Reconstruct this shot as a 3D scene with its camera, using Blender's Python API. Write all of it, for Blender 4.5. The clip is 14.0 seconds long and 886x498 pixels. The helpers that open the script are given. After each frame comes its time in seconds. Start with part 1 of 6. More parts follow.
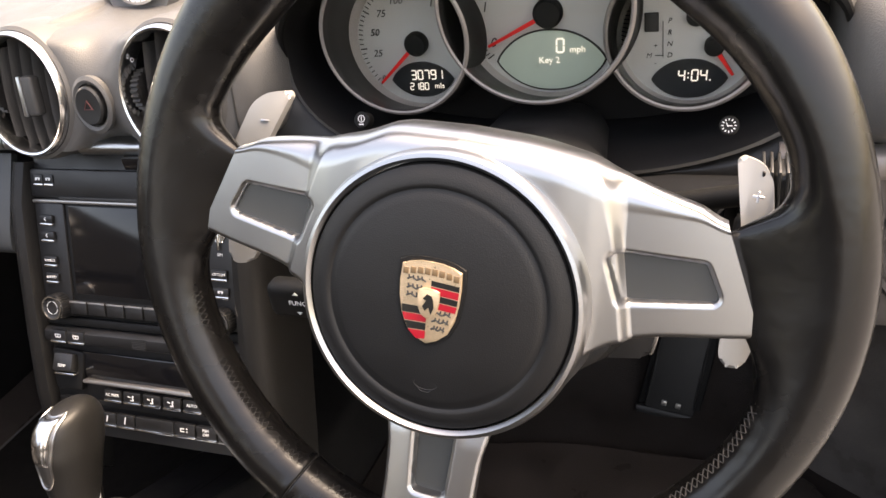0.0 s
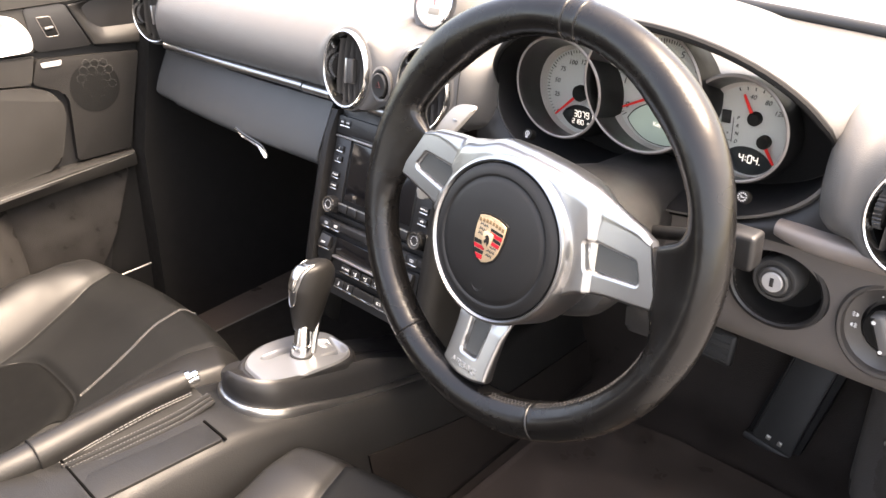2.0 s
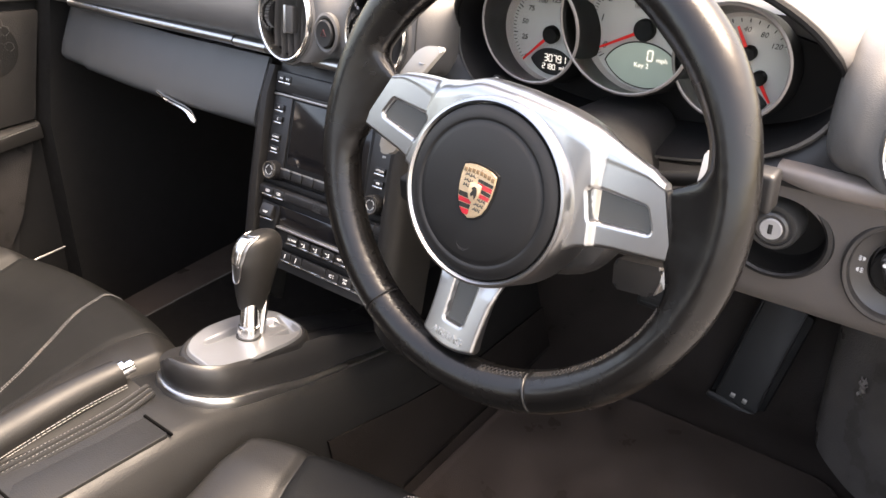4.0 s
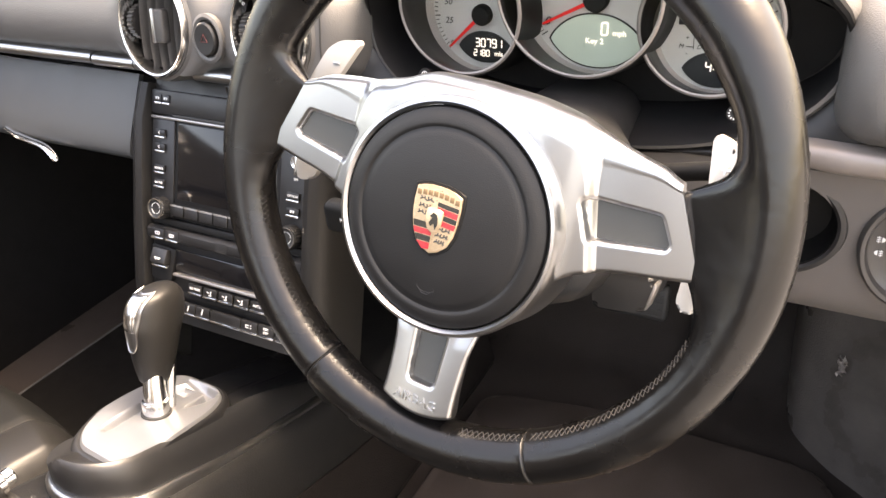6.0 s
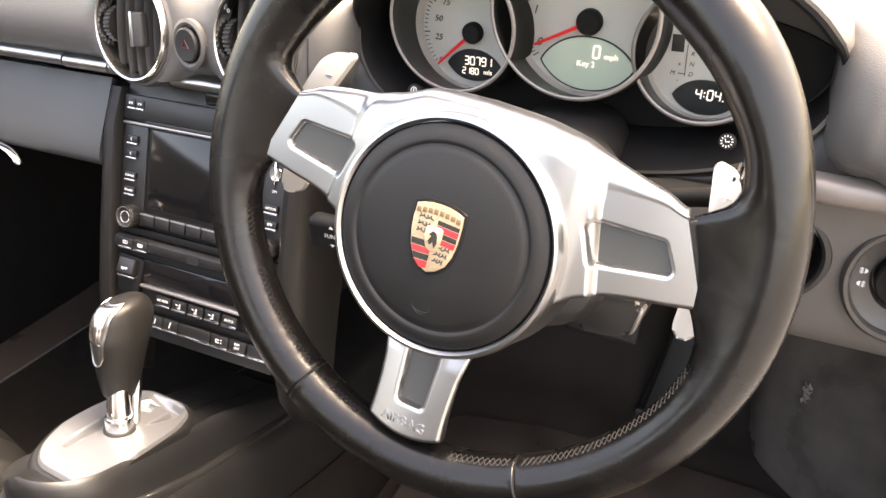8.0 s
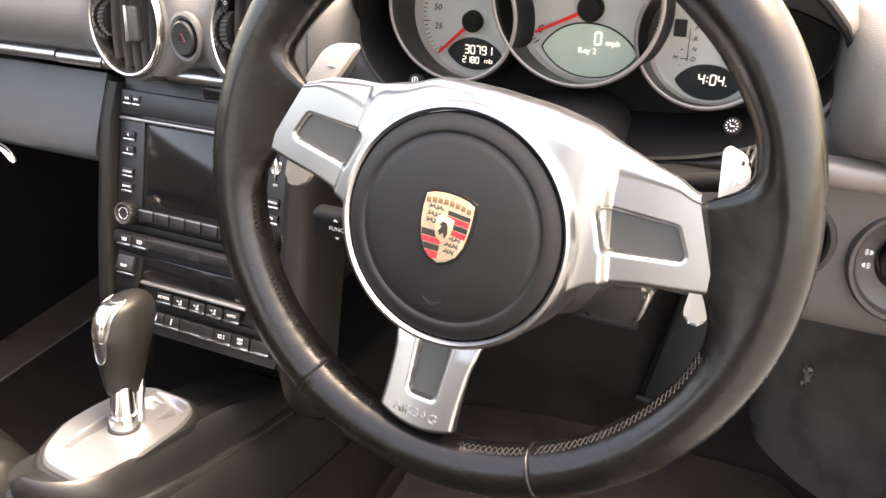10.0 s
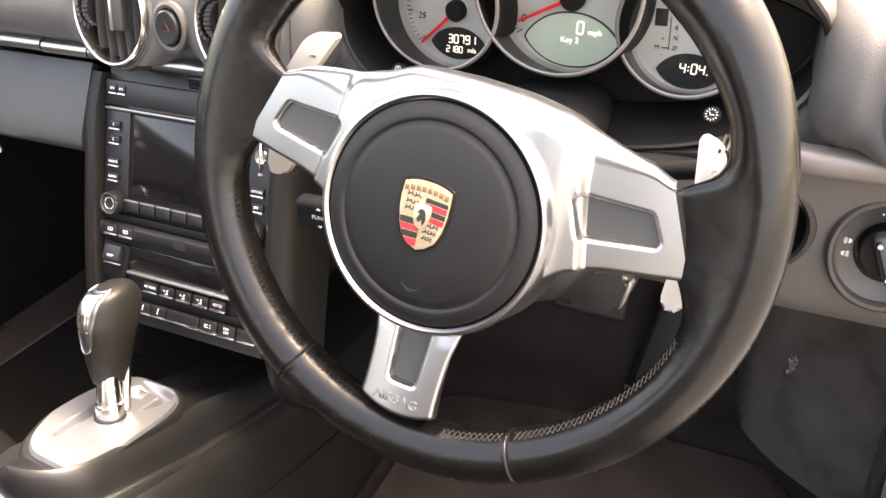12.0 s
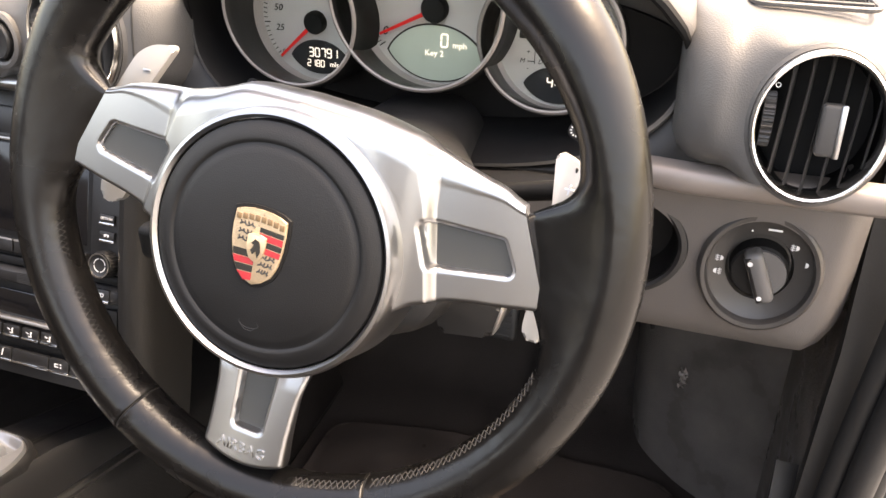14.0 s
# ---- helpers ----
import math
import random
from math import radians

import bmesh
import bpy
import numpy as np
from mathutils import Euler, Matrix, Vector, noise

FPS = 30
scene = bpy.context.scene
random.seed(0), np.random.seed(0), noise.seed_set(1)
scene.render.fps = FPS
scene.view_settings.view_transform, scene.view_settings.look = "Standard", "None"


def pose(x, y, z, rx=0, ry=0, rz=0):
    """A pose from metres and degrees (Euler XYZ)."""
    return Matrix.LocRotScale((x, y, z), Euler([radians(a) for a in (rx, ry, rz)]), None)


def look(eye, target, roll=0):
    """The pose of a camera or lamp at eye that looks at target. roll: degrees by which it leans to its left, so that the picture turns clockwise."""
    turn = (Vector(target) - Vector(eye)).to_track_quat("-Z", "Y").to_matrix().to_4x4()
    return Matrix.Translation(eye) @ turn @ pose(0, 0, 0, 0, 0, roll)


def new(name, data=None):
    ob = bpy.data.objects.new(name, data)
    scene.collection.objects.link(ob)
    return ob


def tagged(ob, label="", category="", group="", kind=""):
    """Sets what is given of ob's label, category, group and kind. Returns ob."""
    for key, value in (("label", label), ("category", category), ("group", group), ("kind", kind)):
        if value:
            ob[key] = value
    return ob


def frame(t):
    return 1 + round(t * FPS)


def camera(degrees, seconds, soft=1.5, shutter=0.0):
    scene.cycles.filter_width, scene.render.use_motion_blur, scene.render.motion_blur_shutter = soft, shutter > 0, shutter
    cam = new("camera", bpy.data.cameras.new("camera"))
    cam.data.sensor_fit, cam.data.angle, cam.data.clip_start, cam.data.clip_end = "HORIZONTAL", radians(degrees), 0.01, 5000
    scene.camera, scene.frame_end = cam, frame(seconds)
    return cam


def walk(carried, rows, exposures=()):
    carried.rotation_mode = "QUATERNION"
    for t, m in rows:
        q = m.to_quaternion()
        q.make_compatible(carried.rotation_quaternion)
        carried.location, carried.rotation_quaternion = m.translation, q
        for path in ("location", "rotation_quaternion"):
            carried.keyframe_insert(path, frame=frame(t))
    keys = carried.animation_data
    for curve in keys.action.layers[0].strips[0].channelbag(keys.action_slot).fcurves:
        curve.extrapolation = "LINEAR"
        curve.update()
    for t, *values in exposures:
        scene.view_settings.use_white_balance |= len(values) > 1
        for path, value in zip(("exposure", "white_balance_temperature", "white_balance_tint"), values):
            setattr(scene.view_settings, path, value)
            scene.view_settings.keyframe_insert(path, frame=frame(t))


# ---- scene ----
cam = camera(57.27, 14.0)
PATH = [
    (0, (0.1267, -0.2806, 0.8117), (-0.2089, 0.5081, 0.2967), -9.22),
    (0.5, (0.1772, -0.3176, 0.8177), (-0.2325, 0.4514, 0.3271), -5.15),
    (1, (0.2693, -0.3303, 0.8404), (-0.2498, 0.3289, 0.2964), -3.75),
    (1.5, (0.3418, -0.3403, 0.8961), (-0.2124, 0.2844, 0.3460), -4.68),
    (2, (0.3940, -0.4315, 0.9139), (-0.2415, 0.1734, 0.4341), -3.77),
    (2.5, (0.4240, -0.4767, 0.9197), (-0.2629, 0.0918, 0.4668), -3.39),
    (3, (0.4209, -0.4767, 0.9200), (-0.2720, 0.0852, 0.4682), -3.35),
    (3.5, (0.4055, -0.4831, 0.9150), (-0.2574, 0.1043, 0.4508), -3.37),
    (4, (0.3139, -0.4226, 0.8649), (-0.2366, 0.2393, 0.3561), -2.88),
    (4.2, (0.2817, -0.3966, 0.8482), (-0.2334, 0.2778, 0.3192), -2.62),
    (6.3, (0.2036, -0.3414, 0.8245), (-0.2307, 0.3953, 0.3062), -6.22),
    (6.5, (0.1989, -0.3438, 0.8268), (-0.2253, 0.3992, 0.3091), -6.53),
    (7, (0.1893, -0.3353, 0.8197), (-0.2087, 0.4205, 0.2997), -5.51),
    (7.5, (0.1826, -0.3369, 0.8187), (-0.2076, 0.4247, 0.3014), -3.01),
    (8, (0.1810, -0.3461, 0.8224), (-0.2162, 0.4193, 0.3159), -1.94),
    (10.5, (0.1687, -0.3497, 0.8208), (-0.2096, 0.4153, 0.2995), -2.72),
    (11, (0.1717, -0.3484, 0.8175), (-0.2002, 0.4173, 0.2927), -2.49),
    (11.5, (0.1755, -0.3399, 0.8180), (-0.1919, 0.4287, 0.2943), -2.34),
    (12, (0.1803, -0.3493, 0.8199), (-0.1968, 0.4141, 0.2955), -2.56),
    (12.5, (0.1834, -0.3327, 0.8241), (-0.1880, 0.4397, 0.3089), -3.00),
    (13, (0.1856, -0.3291, 0.8160), (-0.1606, 0.4588, 0.3067), -1.98),
    (13.5, (0.1962, -0.3122, 0.8142), (-0.1186, 0.4887, 0.3049), -1.00),
    (14, (0.2020, -0.3008, 0.8079), (-0.0853, 0.5075, 0.2940), -0.57),
]
walk(cam, [(t, look(eye, target, roll)) for t, eye, target, roll in PATH], exposures=[(0, 2.84, 9750, 17), (0.5, 3.12, 9750, 17), (1, 3.34, 9650, 17), (1.5, 3.66, 9550, 17), (2, 3.36, 9150, 17), (2.5, 3.04, 8800, 17), (3, 2.98, 8650, 17), (3.5, 3.02, 8800, 17), (4.2, 3.2, 9250, 17), (6.3, 3.60, 10000, 17), (8, 3.58, 10000, 17), (11.5, 3.60, 10000, 17), (13, 3.53, 10000, 17), (14, 3.28, 10000, 17)])
# ---- light: bright overcast day, open car under the whole sky ----
world = bpy.data.worlds.new("sky")
scene.world = world
world.use_nodes = True
wn = world.node_tree
sky = wn.nodes.new("ShaderNodeTexSky")
sky.sky_type = "NISHITA"
sky.sun_disc = False
sky.sun_elevation, sky.sun_rotation = radians(62), radians(56)
sky.air_density, sky.dust_density, sky.ozone_density = 1.0, 4.0, 0.6
wn.links.new(sky.outputs[0], wn.nodes["Background"].inputs[0])
wn.nodes["Background"].inputs[1].default_value = 0.15
sun = new("sun", bpy.data.lights.new("sun", "SUN"))
sun.data.energy, sun.data.angle, sun.data.color = 1.3, radians(35), (0.82, 0.91, 1.0)
sun.matrix_world = look((0, 0, 5), (-2.2, -1.48, 0))


# ---- materials ----
def mat(name, base, rough=0.5, metal=0.0, grain=0.0, scale=900.0, bump=0.0, vary=0.25, coat=0.0, emit=None, spec=0.5, stretch=None, wear=40.0, dents=None):
    """A surface with variation at two scales: fine relief and grain, and broad wear in colour and gloss."""
    m = bpy.data.materials.new(name)
    m.use_nodes = True
    nt = m.node_tree
    p = nt.nodes["Principled BSDF"]
    p.inputs["Base Color"].default_value = (*base, 1)
    p.inputs["Roughness"].default_value = rough
    p.inputs["Metallic"].default_value = metal
    p.inputs["Coat Weight"].default_value = coat
    p.inputs["Specular IOR Level"].default_value = spec
    if emit:
        p.inputs["Emission Color"].default_value = (*emit[:3], 1)
        p.inputs["Emission Strength"].default_value = emit[3]
    tc = nt.nodes.new("ShaderNodeTexCoord")
    src = tc.outputs["Object"]
    if stretch:
        mp = nt.nodes.new("ShaderNodeMapping")
        mp.inputs["Scale"].default_value = stretch
        nt.links.new(src, mp.inputs["Vector"])
        src = mp.outputs[0]
    if vary:
        big = nt.nodes.new("ShaderNodeTexNoise")
        big.inputs["Scale"].default_value, big.inputs["Detail"].default_value = wear, 4
        nt.links.new(src, big.inputs["Vector"])
        ramp = nt.nodes.new("ShaderNodeMapRange")
        ramp.inputs["From Min"].default_value, ramp.inputs["From Max"].default_value = 0.3, 0.7
        ramp.inputs["To Min"].default_value, ramp.inputs["To Max"].default_value = rough * (1 - 0.5 * vary), min(1, rough * (1 + 0.5 * vary))
        nt.links.new(big.outputs[0], ramp.inputs["Value"])
        nt.links.new(ramp.outputs[0], p.inputs["Roughness"])
        mix = nt.nodes.new("ShaderNodeMix")
        mix.data_type = "RGBA"
        mix.inputs[6].default_value = (*[c * (1 - 0.35 * vary) for c in base], 1)
        mix.inputs[7].default_value = (*[min(1, c * (1 + 0.35 * vary)) for c in base], 1)
        nt.links.new(big.outputs[0], mix.inputs[0])
        nt.links.new(mix.outputs[2], p.inputs["Base Color"])
    if bump:
        if grain:
            tex = nt.nodes.new("ShaderNodeTexVoronoi")
            tex.inputs["Scale"].default_value = scale
            out = tex.outputs["Distance"]
        else:
            tex = nt.nodes.new("ShaderNodeTexNoise")
            tex.inputs["Scale"].default_value, tex.inputs["Detail"].default_value = scale, 3
            out = tex.outputs[0]
        nt.links.new(src, tex.inputs["Vector"])
        bp = nt.nodes.new("ShaderNodeBump")
        bp.inputs["Strength"].default_value, bp.inputs["Distance"].default_value = bump, 0.0006
        nt.links.new(out, bp.inputs["Height"])
        nt.links.new(bp.outputs[0], p.inputs["Normal"])
        if dents:
            soft = nt.nodes.new("ShaderNodeTexNoise")
            soft.inputs["Scale"].default_value, soft.inputs["Detail"].default_value = dents[0], 3
            nt.links.new(src, soft.inputs["Vector"])
            b2 = nt.nodes.new("ShaderNodeBump")
            b2.inputs["Strength"].default_value, b2.inputs["Distance"].default_value = dents[1], 0.003
            nt.links.new(soft.outputs[0], b2.inputs["Height"])
            nt.links.new(b2.outputs[0], bp.inputs["Normal"])
    return m


DASH = mat("dash leather", (0.086, 0.083, 0.080), 0.44, grain=1, scale=1000, bump=0.25, spec=0.42)
LID = mat("smooth lid skin", (0.040, 0.043, 0.0445), 0.45, grain=1, scale=1100, bump=0.12)
DOOR = mat("door leather", (0.029, 0.028, 0.0265), 0.42, grain=1, scale=900, bump=0.22, spec=0.28)
RAIL = mat("rail leather", (0.014, 0.0136, 0.0132), 0.38, grain=1, scale=900, bump=0.2, spec=0.24)
KNEE = mat("knee panel skin", (0.112, 0.102, 0.096), 0.46, grain=1, scale=1000, bump=0.2)
RIM = mat("rim leather", (0.0045, 0.0042, 0.0041), 0.26, grain=1, scale=1600, bump=0.05, vary=0.5, wear=30, spec=0.40, dents=(55, 0.14))
PAD = mat("airbag skin", (0.0085, 0.0085, 0.0087), 0.46, grain=1, scale=1500, bump=0.12, spec=0.32)
HIDE = mat("black hide", (0.009, 0.0089, 0.0088), 0.48, grain=1, scale=700, bump=0.3, spec=0.33)
SEAT = mat("seat leather", (0.0095, 0.0092, 0.009), 0.47, grain=1, scale=800, bump=0.2, vary=0.3, wear=12, spec=0.36, dents=(40, 0.12))
MATT = mat("matt seat leather", (0.0055, 0.0057, 0.0056), 0.62, grain=1, scale=900, bump=0.2, vary=0.3, wear=15, spec=0.16)
CLOTH = mat("seat insert", (0.0035, 0.0036, 0.0036), 0.8, scale=1400, bump=0.5, spec=0.08)
CARPET = mat("carpet", (0.047, 0.038, 0.0335), 0.95, scale=700, bump=1.0, vary=1.7, wear=14, spec=0.08)
SUEDE = mat("suede", (0.026, 0.0245, 0.0235), 0.95, scale=500, bump=1.0, vary=1.7, wear=28, spec=0.08)
# lightened well past the floor carpet to stand for light from the door
KICK = mat("lit kick carpet", (0.135, 0.120, 0.110), 0.95, scale=420, bump=1.0, vary=1.9, wear=16, spec=0.06)
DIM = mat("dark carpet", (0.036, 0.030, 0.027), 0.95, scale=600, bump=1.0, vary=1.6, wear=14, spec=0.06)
PLASTIC = mat("black plastic", (0.011, 0.011, 0.0115), 0.42, scale=1200, bump=0.12)
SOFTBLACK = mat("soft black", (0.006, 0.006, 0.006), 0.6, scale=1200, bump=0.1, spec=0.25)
GLOSS = mat("gloss black", (0.006, 0.006, 0.007), 0.12, vary=0.1)
SILVER = mat("satin silver", (0.43, 0.432, 0.434), 0.29, 1.0, scale=900, bump=0.02, vary=0.12, wear=9)
PLATE = mat("silver plate paint", (0.285, 0.293, 0.305), 0.34, 0.7, vary=0.15)
LACQUER = mat("silver lacquer", (0.46, 0.455, 0.45), 0.33, 0.2, vary=0.15)
PAINT = mat("silver paint", (0.42, 0.40, 0.38), 0.38, 0.85, scale=1500, bump=0.03, vary=0.15)
SATIN = mat("satin chrome", (0.80, 0.80, 0.79), 0.2, 1.0, vary=0.2)
CHROME = mat("chrome", (0.85, 0.85, 0.85), 0.1, 1.0, vary=0.2)
GOLD = mat("gold enamel", (0.62, 0.46, 0.30), 0.36, 0.65, scale=2600, bump=0.5, vary=0.5, wear=500)
RED = mat("red enamel", (0.36, 0.008, 0.020), 0.2, vary=0.1, coat=0.5)
DARK = mat("black enamel", (0.01, 0.01, 0.01), 0.2, vary=0.1)
FACE = mat("gauge face", (0.52, 0.50, 0.475), 0.5, vary=0.1)
GREYRING = mat("gauge ring", (0.24, 0.215, 0.20), 0.36, 0.3, vary=0.15)
FLANGE = mat("dial bevel", (0.50, 0.455, 0.43), 0.45, 0.1, vary=0.15)
WALLING = mat("gauge wall", (0.016, 0.015, 0.0145), 0.35, 0.1, vary=0.2)
VANE = mat("vane plastic", (0.036, 0.035, 0.034), 0.55, scale=1200, bump=0.1)
INK = mat("dark ink", (0.02, 0.02, 0.02), 0.6, vary=0)
NEEDLE = mat("red needle", (0.75, 0.02, 0.02), 0.4, vary=0, emit=(1, 0.03, 0.02, 0.01))
LCD = mat("lcd", (0.03, 0.032, 0.034), 0.15, vary=0.1)
LCDGREEN = mat("green lcd", (0.42, 0.50, 0.44), 0.3, vary=0.2, wear=60, emit=(0.55, 0.7, 0.6, 0.012))
LIT = mat("lit digits", (0.9, 0.9, 0.9), 0.5, vary=0, emit=(1, 1, 1, 0.10))
WHITE = mat("white print", (0.75, 0.75, 0.74), 0.6, vary=0)
THREAD = mat("grey thread", (0.20, 0.196, 0.192), 0.8, vary=0.2)
DULLTHREAD = mat("dull thread", (0.13, 0.127, 0.124), 0.8, vary=0.2)
BLACKTHREAD = mat("dark thread", (0.014, 0.0135, 0.013), 0.8, vary=0.2)
RUBBER = mat("rubber", (0.018, 0.018, 0.018), 0.55, scale=600, bump=0.2)



def clear_glass():
    """Thin cover glass: clear, with a Fresnel gloss."""
    m = bpy.data.materials.new("cover glass")
    m.use_nodes = True
    nt = m.node_tree
    out = nt.nodes["Material Output"]
    nt.nodes.remove(nt.nodes["Principled BSDF"])
    fr, tr, gl, mx = [nt.nodes.new("ShaderNode" + k) for k in ("Fresnel", "BsdfTransparent", "BsdfGlossy", "MixShader")]
    fr.inputs[0].default_value = 1.14
    tr.inputs[0].default_value = (0.96, 0.97, 0.96, 1)
    gl.inputs["Roughness"].default_value = 0.03
    nt.links.new(fr.outputs[0], mx.inputs[0])
    nt.links.new(tr.outputs[0], mx.inputs[1])
    nt.links.new(gl.outputs[0], mx.inputs[2])
    nt.links.new(mx.outputs[0], out.inputs["Surface"])
    return m


GLASS = clear_glass()


# ---- mesh tools ----
WORLD = {}
I4 = Matrix.Identity(4)


def finish(bm, mat_, angle=38):
    bmesh.ops.recalc_face_normals(bm, faces=bm.faces)
    me = bpy.data.meshes.new("mesh")
    bm.to_mesh(me)
    bm.free()
    me.materials.append(mat_)
    me.shade_smooth()
    me.set_sharp_from_angle(angle=radians(angle))
    return me


def thing(name, label, category, m=None, at=(0, 0, 0), group="", kind=""):
    """An Empty at the thing's base, which parents its parts."""
    ob = new(name)
    ob.empty_display_size = 0.02
    ob.matrix_basis = m if m is not None else Matrix.Translation(at)
    WORLD[ob.name] = ob.matrix_basis.copy()
    return tagged(ob, label, category, group, kind)


def part(name, bm, mat_, parent, label="", local=False, angle=38):
    """One mesh under a thing or under a part; built in the thing's own axes (local) or in the world's."""
    w = WORLD[parent.name]
    if not local:
        bm.transform(w.inverted())
    me = finish(bm, mat_, angle)
    ob = new(name, me)
    me.name = name
    ob.parent = parent
    WORLD[ob.name] = w
    return tagged(ob, label)


def solo(name, bm, mat_, label, category, kind="", angle=38):
    """A thing of one mesh, with its origin at its base."""
    zs = [v.co for v in bm.verts]
    c = Vector((sum(v.x for v in zs) / len(zs), sum(v.y for v in zs) / len(zs), min(v.z for v in zs)))
    bm.transform(Matrix.Translation(-c))
    ob = new(name, finish(bm, mat_, angle))
    ob.location = c
    WORLD[ob.name] = Matrix.Translation(c)
    return tagged(ob, label, category, kind=kind)


def axes(o, x, y):
    x = Vector(x).normalized()
    z = x.cross(Vector(y)).normalized()
    y = z.cross(x)
    m = Matrix((x, y, z)).transposed().to_4x4()
    m.translation = o
    return m


def rbox(bm, c, s, b=0.002, seg=2, m=I4):
    r = bmesh.ops.create_cube(bm, size=1, matrix=m @ Matrix.Translation(c) @ Matrix.Diagonal((*s, 1)))
    if b:
        es = list({e for v in r["verts"] for e in v.link_edges})
        bmesh.ops.bevel(bm, geom=es, offset=min(b, 0.49 * min(s)), segments=seg, profile=0.5, affect="EDGES")
    return bm


def loft(bm, rings, closed=True, caps=True, loop=False):
    vs = [[bm.verts.new(p) for p in ring] for ring in rings]
    n = len(vs[0])
    pairs = list(zip(vs, vs[1:])) + ([(vs[-1], vs[0])] if loop else [])
    for a, b in pairs:
        for i in range(n if closed else n - 1):
            j = (i + 1) % n
            bm.faces.new((a[i], a[j], b[j], b[i]))
    if caps and closed and not loop:
        bm.faces.new(vs[0])
        bm.faces.new(vs[-1][::-1])
    return bm


def lathe(bm, prof, m=I4, n=48, sx=1.0, sy=1.0, arc=None, caps=False):
    """Revolves (radius, height) pairs round the local z axis."""
    a0, a1 = arc or (0, 2 * math.pi)
    k = n if arc is None else n + 1
    rings = []
    for r, z in prof:
        rings.append([m @ Vector((r * sx * math.cos(a0 + (a1 - a0) * i / n), r * sy * math.sin(a0 + (a1 - a0) * i / n), z)) for i in range(k)])
    vs = [[bm.verts.new(p) for p in ring] for ring in rings]
    for a, b in zip(vs, vs[1:]):
        for i in range(n):
            j = (i + 1) % k
            bm.faces.new((a[i], a[j], b[j], b[i]))
    if caps:
        for ring, (r, _) in ((vs[0], prof[0]), (vs[-1], prof[-1])):
            if r > 1e-6:
                bm.faces.new(ring)
    bmesh.ops.remove_doubles(bm, verts=bm.verts, dist=1e-6)
    return bm


def tube(bm, pts, r, n=10, loop=False, flat=1.0, up=None):
    pts = [Vector(p) for p in pts]
    k = len(pts)
    rs = r if isinstance(r, (list, tuple)) else [r] * k
    ref = Vector(up) if up else None
    rings = []
    prev = None
    for i, p in enumerate(pts):
        t = (pts[(i + 1) % k] - pts[i - 1]) if loop else (pts[min(i + 1, k - 1)] - pts[max(i - 1, 0)])
        t.normalize()
        a = ref if ref else (prev if prev else (Vector((0, 0, 1)) if abs(t.z) < 0.9 else Vector((1, 0, 0))))
        u = (a - t * a.dot(t)).normalized()
        prev = u
        w = t.cross(u)
        rings.append([p + rs[i] * (math.cos(q) * u * flat + math.sin(q) * w) for q in [2 * math.pi * j / n for j in range(n)]])
    return loft(bm, rings, loop=loop)


def plate(bm, pts, z0, z1, m=I4, b=0.0, seg=2):
    """An outline (x, y) raised from z0 to z1, with its upper edge rounded."""
    lo = [bm.verts.new(m @ Vector((x, y, z0))) for x, y in pts]
    hi = [bm.verts.new(m @ Vector((x, y, z1))) for x, y in pts]
    n = len(pts)
    bm.faces.new(lo[::-1])
    top = bm.faces.new(hi)
    for i in range(n):
        j = (i + 1) % n
        bm.faces.new((lo[i], lo[j], hi[j], hi[i]))
    if b:
        bmesh.ops.bevel(bm, geom=list(top.edges), offset=b, segments=seg, profile=0.5, affect="EDGES")
    return bm


def sheet(bm, f, nu, nv, thick=0.004, up=None):
    vs = [[bm.verts.new(f(i / nu, j / nv)) for j in range(nv + 1)] for i in range(nu + 1)]
    fs = [bm.faces.new((vs[i][j], vs[i + 1][j], vs[i + 1][j + 1], vs[i][j + 1])) for i in range(nu) for j in range(nv)]
    if thick:
        bmesh.ops.recalc_face_normals(bm, faces=fs)
        if up and sum((g.normal for g in fs), Vector()).dot(Vector(up)) < 0:
            bmesh.ops.reverse_faces(bm, faces=fs)
        bmesh.ops.solidify(bm, geom=fs, thickness=thick)
    return bm


def cut(ob, cutters):
    """Cuts openings through a mesh object."""
    for bm in cutters:
        bm.transform(WORLD[ob.name].inverted())
        bmesh.ops.recalc_face_normals(bm, faces=bm.faces)
        me = bpy.data.meshes.new("cutter")
        bm.to_mesh(me)
        bm.free()
        tool = new("cutter", me)
        tool.parent = ob.parent
        if ob.parent is None:
            tool.matrix_basis = ob.matrix_basis
        md = ob.modifiers.new("cut", "BOOLEAN")
        md.object, md.operation, md.solver = tool, "DIFFERENCE", "EXACT"
        bpy.context.view_layer.update()
        done = bpy.data.meshes.new_from_object(ob.evaluated_get(bpy.context.evaluated_depsgraph_get()))
        ob.modifiers.clear()
        ob.data = done
        bpy.data.objects.remove(tool)
    return ob


def curve_pts(ctrl, n=8):
    """A smooth line through the given points."""
    c = [Vector(p) for p in ctrl]
    c = [2 * c[0] - c[1]] + c + [2 * c[-1] - c[-2]]
    out = []
    for i in range(1, len(c) - 2):
        for j in range(n):
            t = j / n
            a, b, d, e = c[i - 1], c[i], c[i + 1], c[i + 2]
            out.append(0.5 * (2 * b + (d - a) * t + (2 * a - 5 * b + 4 * d - e) * t * t + (3 * b - a - 3 * d + e) * t ** 3))
    return out + [c[-2]]


